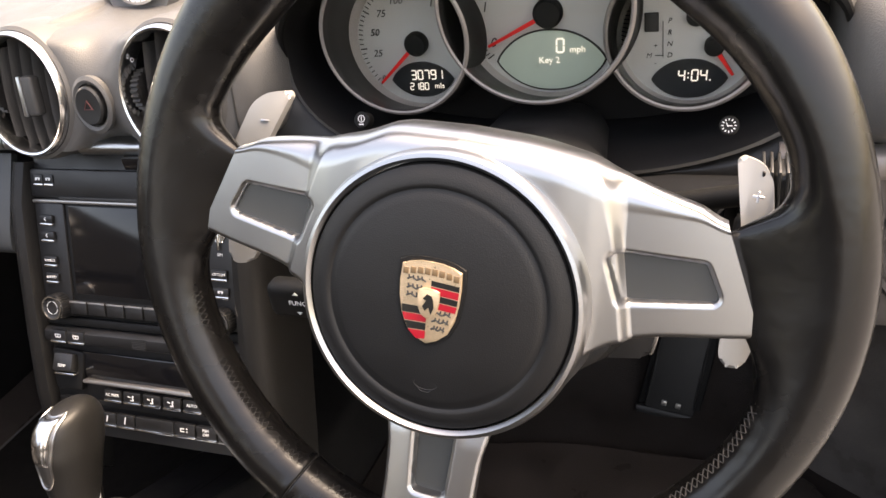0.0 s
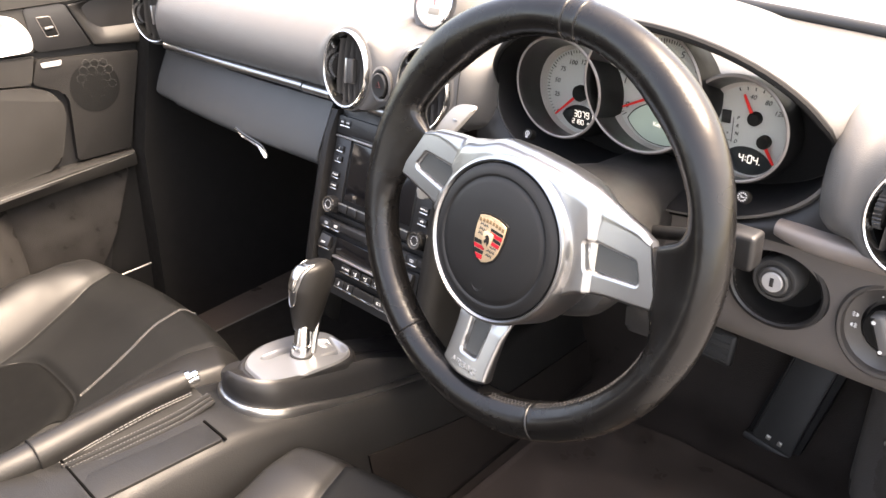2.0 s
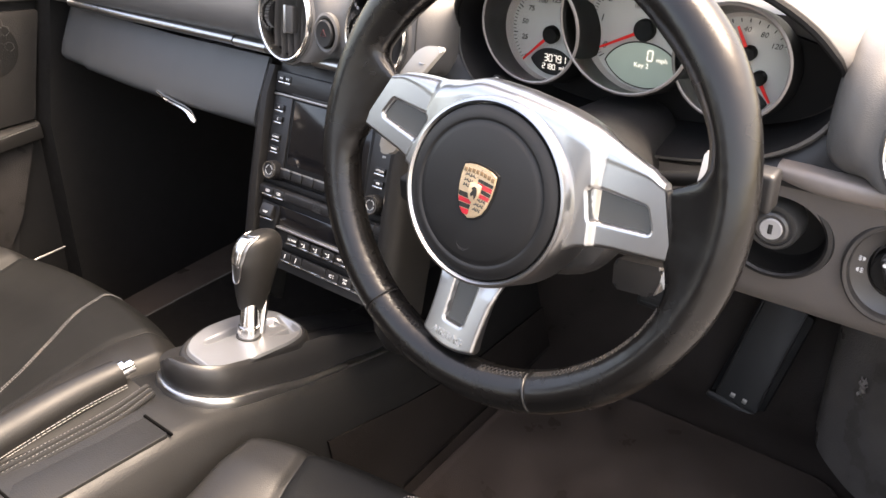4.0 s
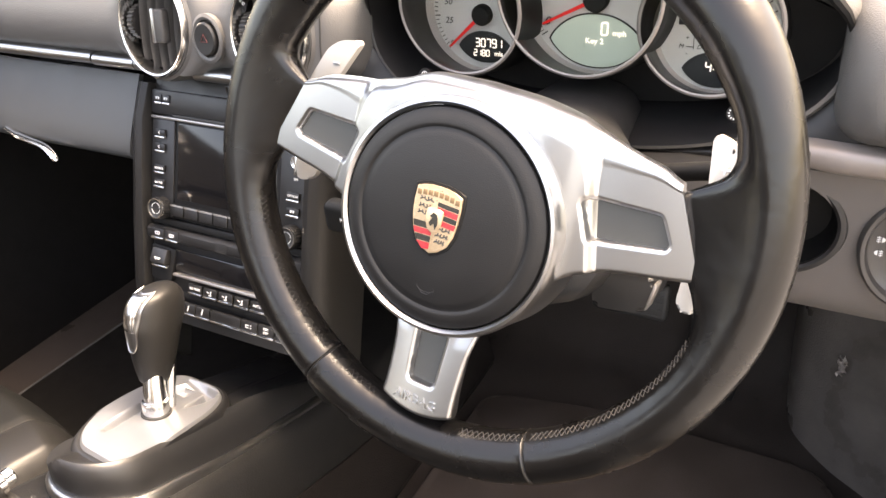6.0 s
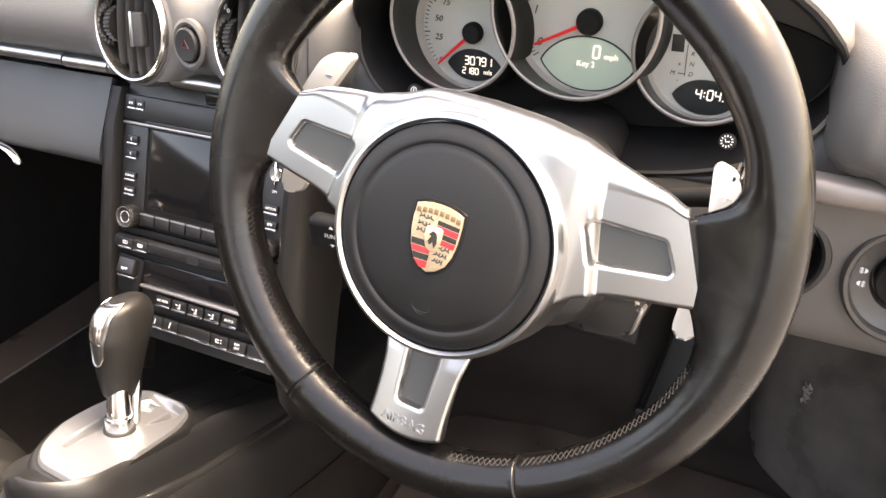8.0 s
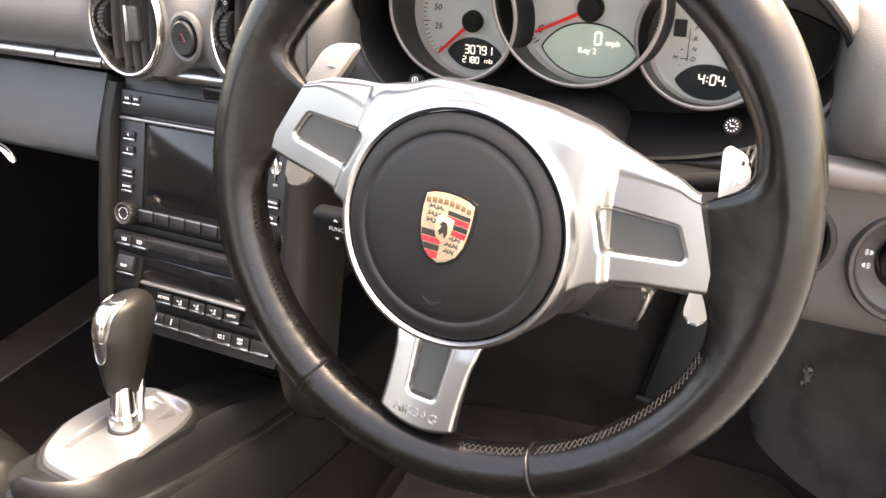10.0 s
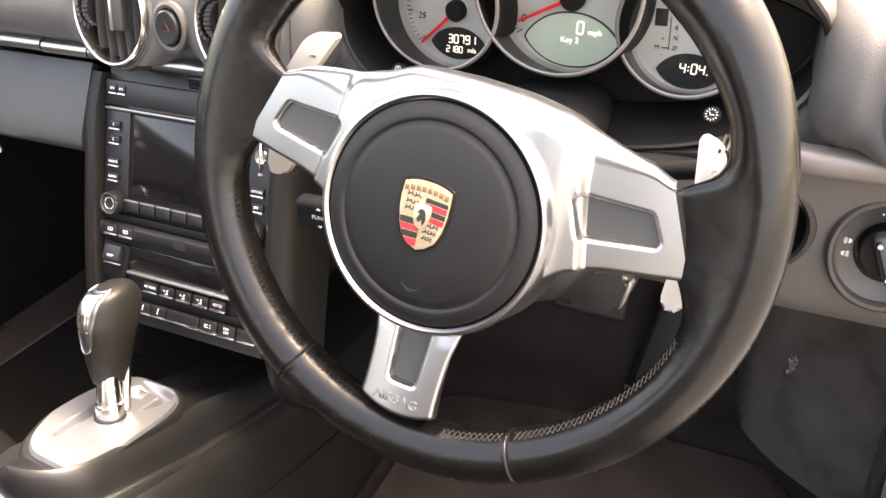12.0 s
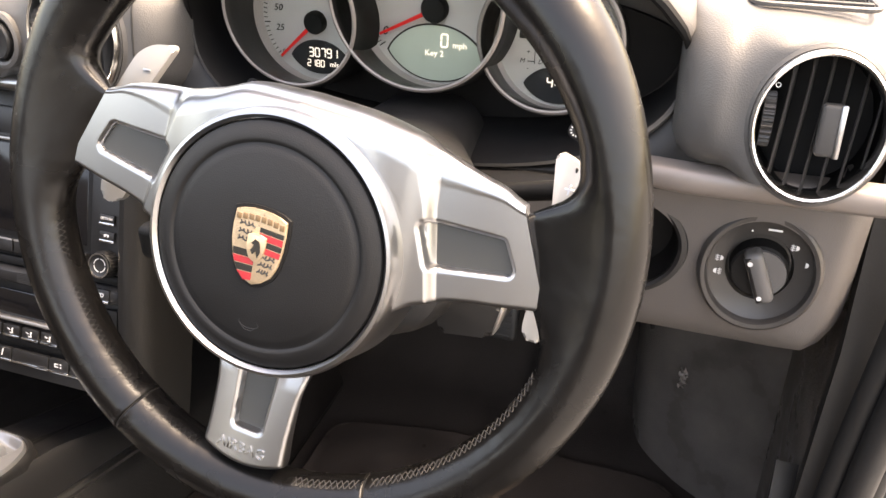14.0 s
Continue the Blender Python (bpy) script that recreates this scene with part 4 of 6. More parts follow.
def arm_z(x, y, yl, yu):
    soft = lerp(0.003, 0.0055, ease(0.022, 0.042, y))
    step = ease(0.082 - soft, 0.082 + soft, x + 0.22 * y)
    z = lerp(steps(x, CROWN), steps(x, FLAT), step)
    w = steps(x, ROLL)
    up = yu - y
    if up < w:
        # rolled shoulder above the plate
        k = 1 - up / w
        z += 0.0008 * step * ease(0.0, 0.5, k) - (z + 0.003) * (1 - math.sqrt(max(0.0, 1 - k ** 2.4)))
    lo = y - yl
    r = 0.0028
    if lo < r:
        z -= r - math.sqrt(max(0.0, r * r - (r - lo) ** 2))
    d = poly_dist((x, y), WIN) - 0.0036
    z -= 0.0012 * (1 - ease(-0.0002, 0.0016, d)) + 0.0050 * (1 - ease(-0.0014, -0.0002, d))
    return z


def cut_in(x, y):
    """The upper corner of a spoke's end stays short of the rim."""
    return 0.16 * max(0.0, y + 0.008) * ease(0.118, 0.1395, x)


XA = [0.064 * i / 18 for i in range(18)] + [lerp(0.064, 0.1395, i / 160) for i in range(161)]
for sx in (1, -1):
    rows = []
    for x0 in XA:
        k = ease(0.02, 0.07, x0)
        col = []
        yl, yu = steps(x0, LOWER), steps(x0 - 0.30 * k * 0.04, UPPER)
        if sx < 0:
            yu -= 0.006 * math.exp(-((x0 - 0.078) / 0.022) ** 2)
        yl = steps(x0 - 0.30 * k * yl, LOWER)
        n = 116
        for j in range(n + 1):
            v = j / n
            v = lerp(v, 0.5 - 0.5 * math.cos(math.pi * v), lerp(1.0, 0.35, k))
            y = lerp(yl, yu, v)
            x = x0 - 0.30 * k * y - cut_in(x0, y)
            col.append(Vector((sx * x, y, arm_z(x, y, yl, yu))))
        back = [Vector((sx * (x0 - 0.30 * k * yl), yl, -0.010)), Vector((sx * (x0 - 0.30 * k * yl), yl + 0.003, -0.016))]
        deep = lerp(-0.034, -0.012, ease(0.06, 0.11, x0))
        top = [Vector((sx * (x0 - 0.30 * k * yu - cut_in(x0, yu)), yu - q * q * 0.008, lerp(-0.003, deep, q))) for q in (0.25, 0.5, 0.75, 1.0)]
        rows.append(col + top + back[::-1])
    bm = bmesh.new()
    loft(bm, rows[::sx])
    part("spoke_frame", bm, SILVER, wheel, "satin silver spoke with a window", local=True, angle=50)
INSERT = mat("window insert", (0.05, 0.052, 0.05), 0.35, vary=0.15)
for sx in (1, -1):
    bm = bmesh.new()
    plate(bm, [(sx * x, y) for x, y in ((0.070, -0.009), (0.126, -0.001), (0.120, 0.023), (0.069, 0.022))][::sx], -0.002, 0.0032)
    part("spoke_insert", bm, INSERT, wheel, "dark grey insert in the window", local=True)

# lower spoke
SLOT = [(-0.0078, -0.082), (0.0082, -0.082), (0.0066, -0.1235), (-0.0058, -0.1235)]
HALF = [(0.060, 0.031), (0.080, 0.0300), (0.092, 0.0275), (0.105, 0.0255), (0.126, 0.0248), (0.149, 0.0256)]
LEAN = 0.13
rows = []
for i in range(141):
    f = i / 140
    col = []
    for j in range(97):
        v = lerp(-1, 1, j / 96)
        v = lerp(v, math.sin(v * math.pi / 2), 0.4)
        y = -lerp(0.060, 0.1485, f) + 0.006 * v * v * f
        hw = steps(-y, HALF)
        x = hw * v + 0.0006
        z = 0.0168 - 0.0012 * (1 - ease(0.084, 0.098, -y)) * ease(0.012, 0.018, abs(x)) - 0.001 * v * v
        e = hw - abs(hw * v)
        r = 0.0026
        if e < r:
            z -= r - math.sqrt(max(0.0, r * r - (r - e) ** 2))
        if f > 0.96:
            z -= 0.004 * ((f - 0.96) / 0.04) ** 2
        d = poly_dist((x, y), SLOT) - 0.0034
        z -= LEAN * (0.149 + y)
        z -= 0.0010 * (1 - ease(-0.0002, 0.0016, d)) + 0.0055 * (1 - ease(-0.0013, -0.0002, d))
        col.append(Vector((x, y, z)))
    col = [Vector((col[0].x + 0.002, col[0].y, 0.0)), Vector((col[0].x, col[0].y, 0.006))] + col + [Vector((col[-1].x, col[-1].y, 0.006)), Vector((col[-1].x - 0.002, col[-1].y, 0.0))]
    rows.append(col)
bm = bmesh.new()
loft(bm, rows)
sp3 = part("lower_spoke", bm, SILVER, wheel, "satin silver lower spoke with a slot", local=True, angle=50)
bm = bmesh.new()
plate(bm, [(-0.012, -0.130), (0.013, -0.130), (0.013, -0.078), (-0.012, -0.078)], 0.006, 0.0112)
for v in bm.verts:
    v.co.z -= LEAN * (0.149 + v.co.y)
part("spoke_insert", bm, INSERT, wheel, "dark grey insert in the slot", local=True)
text(sp3, "AIRBAG", 0.0088, T(0.0, -0.1375, 0.0151) @ pose(0, 0, 0, -math.degrees(LEAN), 0, 0), SILVER, "lettering", 0.0012)

# hub: silver ring, airbag cover with a raised circle, back housing
HUB = T(0.0, -0.0155, 0.0)
bm = bmesh.new()
lathe(bm, [(0.0655, 0.016), (0.0655, 0.0255), (0.0672, 0.0275), (0.0690, 0.0270), (0.0705, 0.0240), (0.0712, 0.012), (0.074, -0.012), (0.070, -0.030), (0.05, -0.034)], HUB, 96)
part("hub_ring", bm, SILVER, wheel, "polished silver ring round the hub", local=True)
bm = bmesh.new()
lathe(bm, [(0.0650, 0.010), (0.0650, 0.0240), (0.0640, 0.0262), (0.0600, 0.0280), (0.0560, 0.0290), (0.0545, 0.0288), (0.0535, 0.0279), (0.0525, 0.0279), (0.0510, 0.0288), (0.0480, 0.0296), (0.03, 0.0312), (0.0, 0.032)], HUB, 96)
cover = part("airbag_cover", bm, PAD, wheel, "matt black airbag cover with a moulded circle", local=True)
bm = bmesh.new()
hx, hy, hz = 0.0, -0.0565, 0.0300
tube(bm, [(hx + 0.0058 * math.cos(radians(t)), hy + 0.0026 * math.sin(radians(t)), hz) for t in range(0, 360, 20)], 0.00035, 6, loop=True)
tube(bm, [(hx - 0.005, hy - 0.001, hz), (hx - 0.002, hy - 0.0038, hz), (hx + 0.002, hy - 0.0038, hz), (hx + 0.005, hy - 0.001, hz)], 0.00035, 6)
part("horn_mark", bm, PAD, cover, "moulded horn symbol", local=True)

# coloured shield badge
CM = T(-0.0006, -0.0145, 0.0312) @ Matrix.Diagonal((0.86, 0.955, 1, 1))
half = [(0.0, 0.0208), (0.006, 0.0206), (0.012, 0.0195), (0.0168, 0.0178), (0.0172, 0.010), (0.0168, 0.002), (0.0152, -0.007), (0.0118, -0.0140), (0.006, -0.0185), (0.0, -0.0207)]
shield = half + [(-x, y) for x, y in half[-2:0:-1]]
bm = bmesh.new()
plate(bm, [(x * 1.11, y * 1.09) for x, y in shield], -0.001, 0.0012, CM, 0.0005)
part("badge_bed", bm, SOFTBLACK, cover, "recessed black edge", local=True)
bm = bmesh.new()
plate(bm, shield, 0.0, 0.0024, CM, 0.0006)
badge = part("badge", bm, GOLD, wheel, "gold shield badge with red and black bands", local=True)


def width_at(y):
    for (x0, y0), (x1, y1) in zip(half[3:], half[4:]):
        if y1 <= y <= y0:
            return lerp(x0, x1, (y - y0) / (y1 - y0)) - 0.0009
    return 0.0155


def band(name, y0, y1, left, mat_):
    s = -1 if left else 1
    pts = [(s * 0.0006, y0), (s * 0.0006, y1), (s * max(0.0012, width_at(y1)), y1 - 0.0006), (s * max(0.0012, width_at(y0)), y0 - 0.0006)]
    bm = bmesh.new()
    plate(bm, pts if left else pts[::-1], 0.002, 0.00262, CM)
    part(name, bm, mat_, badge, local=True)


for y0, y1, k in ((0.0091, 0.0118, DARK), (0.0052, 0.0087, RED), (0.0018, 0.0048, DARK), (-0.0018, 0.0014, RED)):
    band("band", y0, y1, False, k)
for y0, y1, k in ((-0.0058, -0.0020, DARK), (-0.0097, -0.0062, RED), (-0.0138, -0.0102, DARK), (-0.0182, -0.0142, RED)):
    band("band", y0, y1, True, k)
for left, ys in ((True, (0.0108, 0.0064, 0.0024)), (False, (-0.0045, -0.0085, -0.0125))):
    for y in ys:
        bm = bmesh.new()
        s = -1 if left else 1
        w = min(0.0130, width_at(y - 0.001) - 0.001)
        tube(bm, curve_pts([(CM @ Vector((s * lerp(0.0025, w, i / 4), y + (0.0009 if i % 2 else -0.0002), 0.0025))) for i in range(5)], 3), 0.00045, 5)
        for i in range(4):
            px = lerp(0.003, w, (i + 0.5) / 4)
            tube(bm, [CM @ Vector((s * px, y, 0.0025)), CM @ Vector((s * (px + 0.0006), y + 0.0021, 0.0025))], 0.0004, 5)
        part("antler", bm, INK, badge, local=True)
for i in range(8):
    bm = bmesh.new()
    x = lerp(-0.0142, 0.0142, i / 7)
    rbox(bm, (x, 0.0160 - 7.0 * x * x, 0.00255), (0.0031, 0.0033, 0.0004), 0.0002, m=CM)
    part("bar", bm, mat("badge bars", (0.16, 0.1, 0.05), 0.4, vary=0.1) if i == 0 else bpy.data.materials["badge bars"], badge, local=True)
bm = bmesh.new()
small = [(x * 0.36, y * 0.37 + 0.0002) for x, y in shield]
plate(bm, small, 0.002, 0.0036, CM, 0.0004)
part("inner_shield", bm, GOLD, badge, local=True)
bm = bmesh.new()
plate(bm, [(0.0014, 0.0038), (-0.0006, 0.0044), (-0.0022, 0.0022), (-0.0008, 0.0016), (-0.0022, -0.0012), (-0.001, -0.003), (0.0004, -0.0012), (0.0016, -0.0042), (0.0026, -0.0012), (0.0022, 0.0018)], 0.0036, 0.0039, CM @ Matrix.Diagonal((1.35, 1.15, 1, 1)))
part("figure", bm, DARK, badge, local=True)

# shift paddles behind the spokes
PADDLE = mat("paddle silver", (0.37, 0.36, 0.345), 0.36, 0.45, vary=0.15)
for sx, wide, slope in ((1, 0.0, 0.38), (-1, 0.006, 0.48)):
    pts = [(0.1158, 0.0620), (0.1185, 0.0645), (0.128, 0.0622), (0.1335, 0.0555), (0.1375, 0.035), (0.1395, 0.0), (0.1390, -0.025), (0.1360, -0.0350), (0.131, -0.0375), (0.1255, -0.0355), (0.1235, -0.03), (0.1235, 0.03)]
    bm = bmesh.new()
    dx, dy = (0.0045, -0.0040) if sx > 0 else (-0.0090, -0.0030)
    sec = rounded([(sx * (x + wide * ease(0.120, 0.134, x)) + dx, y + dy) for x, y in pts][::sx], 0.0045, 4)
    plate(bm, sec, -0.0445, -0.0385, I4, 0.0018, 3)
    for v in bm.verts:
        v.co.z -= slope * max(0.0, v.co.y - 0.03) - 0.30 * max(0.0, -v.co.y - 0.02)
    pd = part("shift_paddle", bm, PADDLE, wheel, "satin silver shift paddle", local=True)
    bm = bmesh.new()
    rbox(bm, (sx * 0.128 + dx, 0.047 + dy, -0.0384), (0.0055, 0.0013, 0.0008), 0.0003)
    if sx > 0:
        rbox(bm, (sx * 0.128 + dx, 0.047 + dy, -0.0384), (0.0013, 0.0055, 0.0008), 0.0003)
    for v in bm.verts:
        v.co.z -= slope * max(0.0, v.co.y - 0.03)
    part("sign", bm, SILVER, pd, local=True)
    bm = bmesh.new()
    rbox(bm, (sx * 0.128 + dx, 0.008, -0.060), (0.016, 0.044, 0.02), 0.004)
    part("paddle_base", bm, SOFTBLACK, wheel, "black paddle mount", local=True)

COVER = mat("column cover", (0.020, 0.020, 0.0205), 0.42, scale=1500, bump=0.08)
# ---- steering column with stalks ----
col = thing("steering_column", "black plastic steering column cover", "steering column", at=(0, 0.12, 0.5))
bm = bmesh.new()
axis = Vector((0, math.cos(radians(TILT)), -math.sin(radians(TILT))))
vup = Vector((0, math.sin(radians(TILT)), math.cos(radians(TILT))))
rings = []
for d, w, hu, hd, k in ((0.030, 0.066, 0.046, 0.062, -0.012), (0.036, 0.078, 0.050, 0.066, -0.012), (0.05, 0.084, 0.052, 0.068, -0.012), (0.10, 0.076, 0.050, 0.064, -0.008), (0.15, 0.05, 0.046, 0.06, 0), (0.21, 0.044, 0.04, 0.05, 0.02)):
    c0 = Vector((0, 0.0326, 0.6038)) + axis * d + vup * k
    ring = []
    for i in range(32):
        q = 2 * math.pi * i / 32
        c, s = math.cos(q), math.sin(q)
        ring.append(c0 + Vector((w * math.copysign(abs(c) ** 0.7, c), 0, 0)) + vup * ((hu if s > 0 else hd) * math.copysign(abs(s) ** 0.7, s)))
    rings.append(ring)
loft(bm, rings)
part("column_cover", bm, COVER, col)
bm = bmesh.new()
LV = axes((0.062, 0.146, 0.469), (1, 0, 0.12), (0, 0.25, 1))
plate(bm, rounded([(-0.024, -0.012), (0.015, -0.013), (0.025, 0.010), (0.022, 0.016), (-0.024, 0.016)], 0.005, 4), -0.05, 0.0, LV, 0.004, 3)
lever = part("column_lever", bm, COVER, col, "black adjuster lever")
bm = bmesh.new()
plate(bm, rounded([(0.0155, -0.0110), (0.0185, -0.0095), (0.0262, 0.0095), (0.0240, 0.0115)], 0.001, 2), -0.012, 0.0004, LV, 0.0008)
part("lever_edge", bm, PAINT, lever, "bright silver edge")
# wiper stalk
bm = bmesh.new()
tube(bm, curve_pts([(0.05, 0.125, 0.575), (0.10, 0.118, 0.59), (0.14, 0.105, 0.604)], 4), 0.006, 10)
part("wiper_stalk", bm, SOFTBLACK, col, "black wiper stalk")
bm = bmesh.new()
rbox(bm, (0.160, 0.100, 0.607), (0.034, 0.020, 0.030), 0.004, 3, m=I4)
for i in range(4):
    rbox(bm, (0.139 + 0.0035 * i, 0.100, 0.607), (0.0016, 0.023, 0.034), 0.0006)
tip = part("stalk_end", bm, PLASTIC, col, "grey stalk end")
bm = bmesh.new()
rbox(bm, (0.160, 0.0895, 0.608), (0.006, 0.0006, 0.007), 0.0002)
part("stalk_mark", bm, WHITE, tip)
# function stalk on the other side
bm = bmesh.new()
rbox(bm, (-0.118, 0.085, 0.530), (0.070, 0.016, 0.026), 0.006, 3)
fs = part("function_stalk", bm, SOFTBLACK, col, "black function stalk with white print")
fm = WORLD["steering_column"].inverted() @ axes((-0.130, 0.0768, 0.531), (1, 0, 0), (0, 0, 1))
text(fs, "FUNC", 0.0048, fm, WHITE, "lettering")
for s in (1, -1):
    bm = bmesh.new()
    plate(bm, [(-0.002, 0), (0.002, 0), (0, 0.0022 * s)][::s], 0, 0.0003, axes((-0.130, 0.0768, 0.531 + 0.0065 * s), (1, 0, 0), (0, 0, 1)))
    part("arrow", bm, WHITE, fs)

# ---- ignition lock and light switch ----
lock = thing("ignition_lock", "round ignition lock in a deep black recess", "ignition lock", KEY)
bm = bmesh.new()
lathe(bm, [(0.0355, -0.012), (0.0355, 0.0015), (0.0375, 0.0030), (0.0405, 0.0022), (0.0415, -0.002)], T(0.004, -0.003), 56, 1.14, 1.0)
part("recess_lip", bm, PLASTIC, lock, local=True)
bm = bmesh.new()
lathe(bm, [(0.0357, 0.0), (0.034, -0.02), (0.030, -0.026), (0, -0.028)], T(0.004, -0.003), 48, 1.14, 1.0)
part("recess", bm, SOFTBLACK, lock, local=True)
bm = bmesh.new()
lathe(bm, [(0.022, -0.028), (0.0215, -0.006), (0.0195, -0.003), (0.017, -0.003), (0.0165, -0.005), (0.0145, -0.005), (0.014, -0.001), (0.012, 0.0005), (0.0095, 0.0)], n=44)
part("barrel", bm, mat("barrel metal", (0.09, 0.088, 0.086), 0.4, 0.5, vary=0.2), lock, "ribbed black barrel", local=True)
bm = bmesh.new()
lathe(bm, [(0.0095, -0.004), (0.0095, 0.0012), (0.0088, 0.0018), (0, 0.0014)], n=32)
part("key_plate", bm, LACQUER, lock, "bright metal key plate", local=True)
bm = bmesh.new()
rbox(bm, (-0.0003, 0, 0.0016), (0.0035, 0.0085, 0.0012), 0.0003)
part("key_slot", bm, INK, lock, local=True)

ls = thing("light_switch", "round black rotary light switch with white symbols", "light switch", SW)
bm = bmesh.new()
lathe(bm, [(0.0335, -0.008), (0.0340, 0.002), (0.0350, 0.0042), (0.0375, 0.0048), (0.0395, 0.003), (0.0405, -0.002)], n=64, sy=1.14)
SWITCH = mat("switch plastic", (0.05, 0.046, 0.043), 0.36, scale=1500, bump=0.08)
part("bezel", bm, SWITCH, ls, "raised black ring", local=True)
bm = bmesh.new()
lathe(bm, [(0.0342, -0.001), (0.032, -0.003), (0.0220, -0.006), (0.0205, -0.012), (0, -0.012)], n=56, sy=1.14)
part("dish", bm, SWITCH, ls, "satin black dish", local=True)
bm = bmesh.new()
lathe(bm, [(0.0195, -0.012), (0.0190, 0.0), (0.0175, 0.0015), (0, 0.0015)], n=48)
part("dial", bm, SOFTBLACK, ls, local=True)
bm = bmesh.new()
rbox(bm, (0, 0, 0.006), (0.0125, 0.038, 0.015), 0.004, 3, m=pose(0, 0, 0, 0, 0, 22))
GRIP = mat("grip plastic", (0.10, 0.097, 0.095), 0.3, vary=0.2)
knob = part("knob", bm, GRIP, ls, "dark grey grip bar", local=True)
bm = bmesh.new()
plate(bm, [(0.0172 * math.cos(radians(a)), 0.0172 * math.sin(radians(a))) for a in range(-62, 107, 8)], 0.0012, 0.0045, I4, 0.001)
part("grip_side", bm, GRIP, knob, "pale half of the dial", local=True)
bm = bmesh.new()
rbox(bm, (-0.0032, 0, 0.0128), (0.004, 0.034, 0.0008), 0.0003, m=pose(0, 0, 0, 0, 0, 22))
part("grip_mark", bm, SOFTBLACK, knob, local=True)


def lamp_sign(x, y, z, kind):
    bm = bmesh.new()
    m = T(x, y, z)
    s = -1 if kind == "rear" else 1
    plate(bm, [(0.0004 * s, -0.0021), (0.0022 * s, -0.0012), (0.0026 * s, 0), (0.0022 * s, 0.0012), (0.0004 * s, 0.0021)][::s], 0, 0.0003, m)
    if kind != "side":
        for k in (-0.0015, 0, 0.0015):
            rbox(bm, (-0.0016 * s, k, 0.00015), (0.0026, 0.0006, 0.0003), 0, m=m)
        rbox(bm, (-0.0016 * s, 0, 0.00015), (0.0005, 0.0052, 0.0003), 0, m=m)
    part("lamp_sign", bm, WHITE, ls, "white lamp symbol", local=True)


lamp_sign(-0.0262, 0.004, -0.0036, "front")
lamp_sign(-0.0265, -0.0065, -0.0038, "rear")
lamp_sign(0.0275, 0.008, -0.0036, "side")
lamp_sign(0.0195, 0.0195, -0.0036, "front")
bm = bmesh.new()
rbox(bm, (0.005, 0.0305, -0.0028), (0.009, 0.0014, 0.0004), 0.0001)
part("auto_mark", bm, WHITE, ls, local=True)
bm = bmesh.new()
lathe(bm, [(0.0007, 0), (0.0007, 0.0004), (0, 0.0004)], T(-0.009, 0.028, -0.0030), 10)
part("dot", bm, WHITE, ls, local=True)
for y in (0.011, -0.0135):
    bm = bmesh.new()
    lathe(bm, [(0.0017, 0), (0.0017, 0.0003), (0, 0.0003)], T(-0.004 - 0.4 * y + 0.001, y, 0.0134), 12)
    part("grip_sign", bm, WHITE, knob, local=True)

# ---- centre stack ----
SD = Vector((0, 0.073, 0.188)).normalized()
SM = axes((XC, 0.190, 0.565), (1, 0, 0), SD)  # x across, y up the slope, z out towards the seats
stack = thing("centre_stack", "black centre stack with radio, screen and rows of buttons", "centre console", SM)
bm = bmesh.new()
rbox(bm, (0, -0.112, -0.022), (0.202, 0.252, 0.04), 0.003)
part("stack_body", bm, PLASTIC, stack, local=True)
for sx in (1, -1):
    bm = bmesh.new()
    rings = []
    for y, w, z in ((0.004, 0.021, 0.006), (-0.03, 0.021, 0.013), (-0.08, 0.021, 0.013), (-0.14, 0.022, 0.011), (-0.2, 0.023, 0.007), (-0.235, 0.024, 0.001), (-0.265, 0.024, -0.012), (-0.29, 0.022, -0.035), (-0.30, 0.02, -0.055)):
        x0, x1 = 0.100, 0.100 + w
        rings.append([Vector((sx * x, y, zz)) for x, zz in ((x0, -0.06), (x0, z - 0.004), (x0 + 0.002, z), (x0 + 0.4 * w, z + 0.002), (x1 - 0.006, z - 0.001), (x1 - 0.001, z - 0.007), (x1 + 0.002, z - 0.02), (x1 + 0.004, -0.06))])
    loft(bm, rings)
    part("side_rail", bm, RAIL, stack, "leather-covered upright beside the controls", local=True)

# radio and navigation unit
bm = bmesh.new()
rbox(bm, (-0.0005, -0.0135, 0.001), (0.198, 0.024, 0.006), 0.002)
part("radio_top", bm, PLASTIC, stack, "black fascia with disc slot", local=True)
bm = bmesh.new()
rbox(bm, (0.0, -0.0285, 0.003), (0.196, 0.0028, 0.005), 0.001)
part("slot_lip", bm, PAINT, stack, "bright lip under the disc slot", local=True)
bm = bmesh.new()
rbox(bm, (0.006, -0.0255, 0.0035), (0.15, 0.0026, 0.003), 0.0004)
part("disc_slot", bm, INK, stack, "dark disc slot", local=True)
for sx, cx in ((-1, -0.0825), (1, 0.0825)):
    bm = bmesh.new()
    rbox(bm, (cx, -0.079, 0.001), (0.031, 0.098, 0.006), 0.002)
    part("button_panel", bm, PLASTIC, stack, "black button panel", local=True)
bm = bmesh.new()
rbox(bm, (0.0, -0.071, 0.0005), (0.134, 0.084, 0.004), 0.002)
part("screen_frame", bm, SOFTBLACK, stack, local=True)
bm = bmesh.new()
rbox(bm, (0.0, -0.070, 0.0022), (0.126, 0.076, 0.0015), 0.001)
part("screen", bm, GLOSS, stack, "dark glossy screen, switched off", local=True)


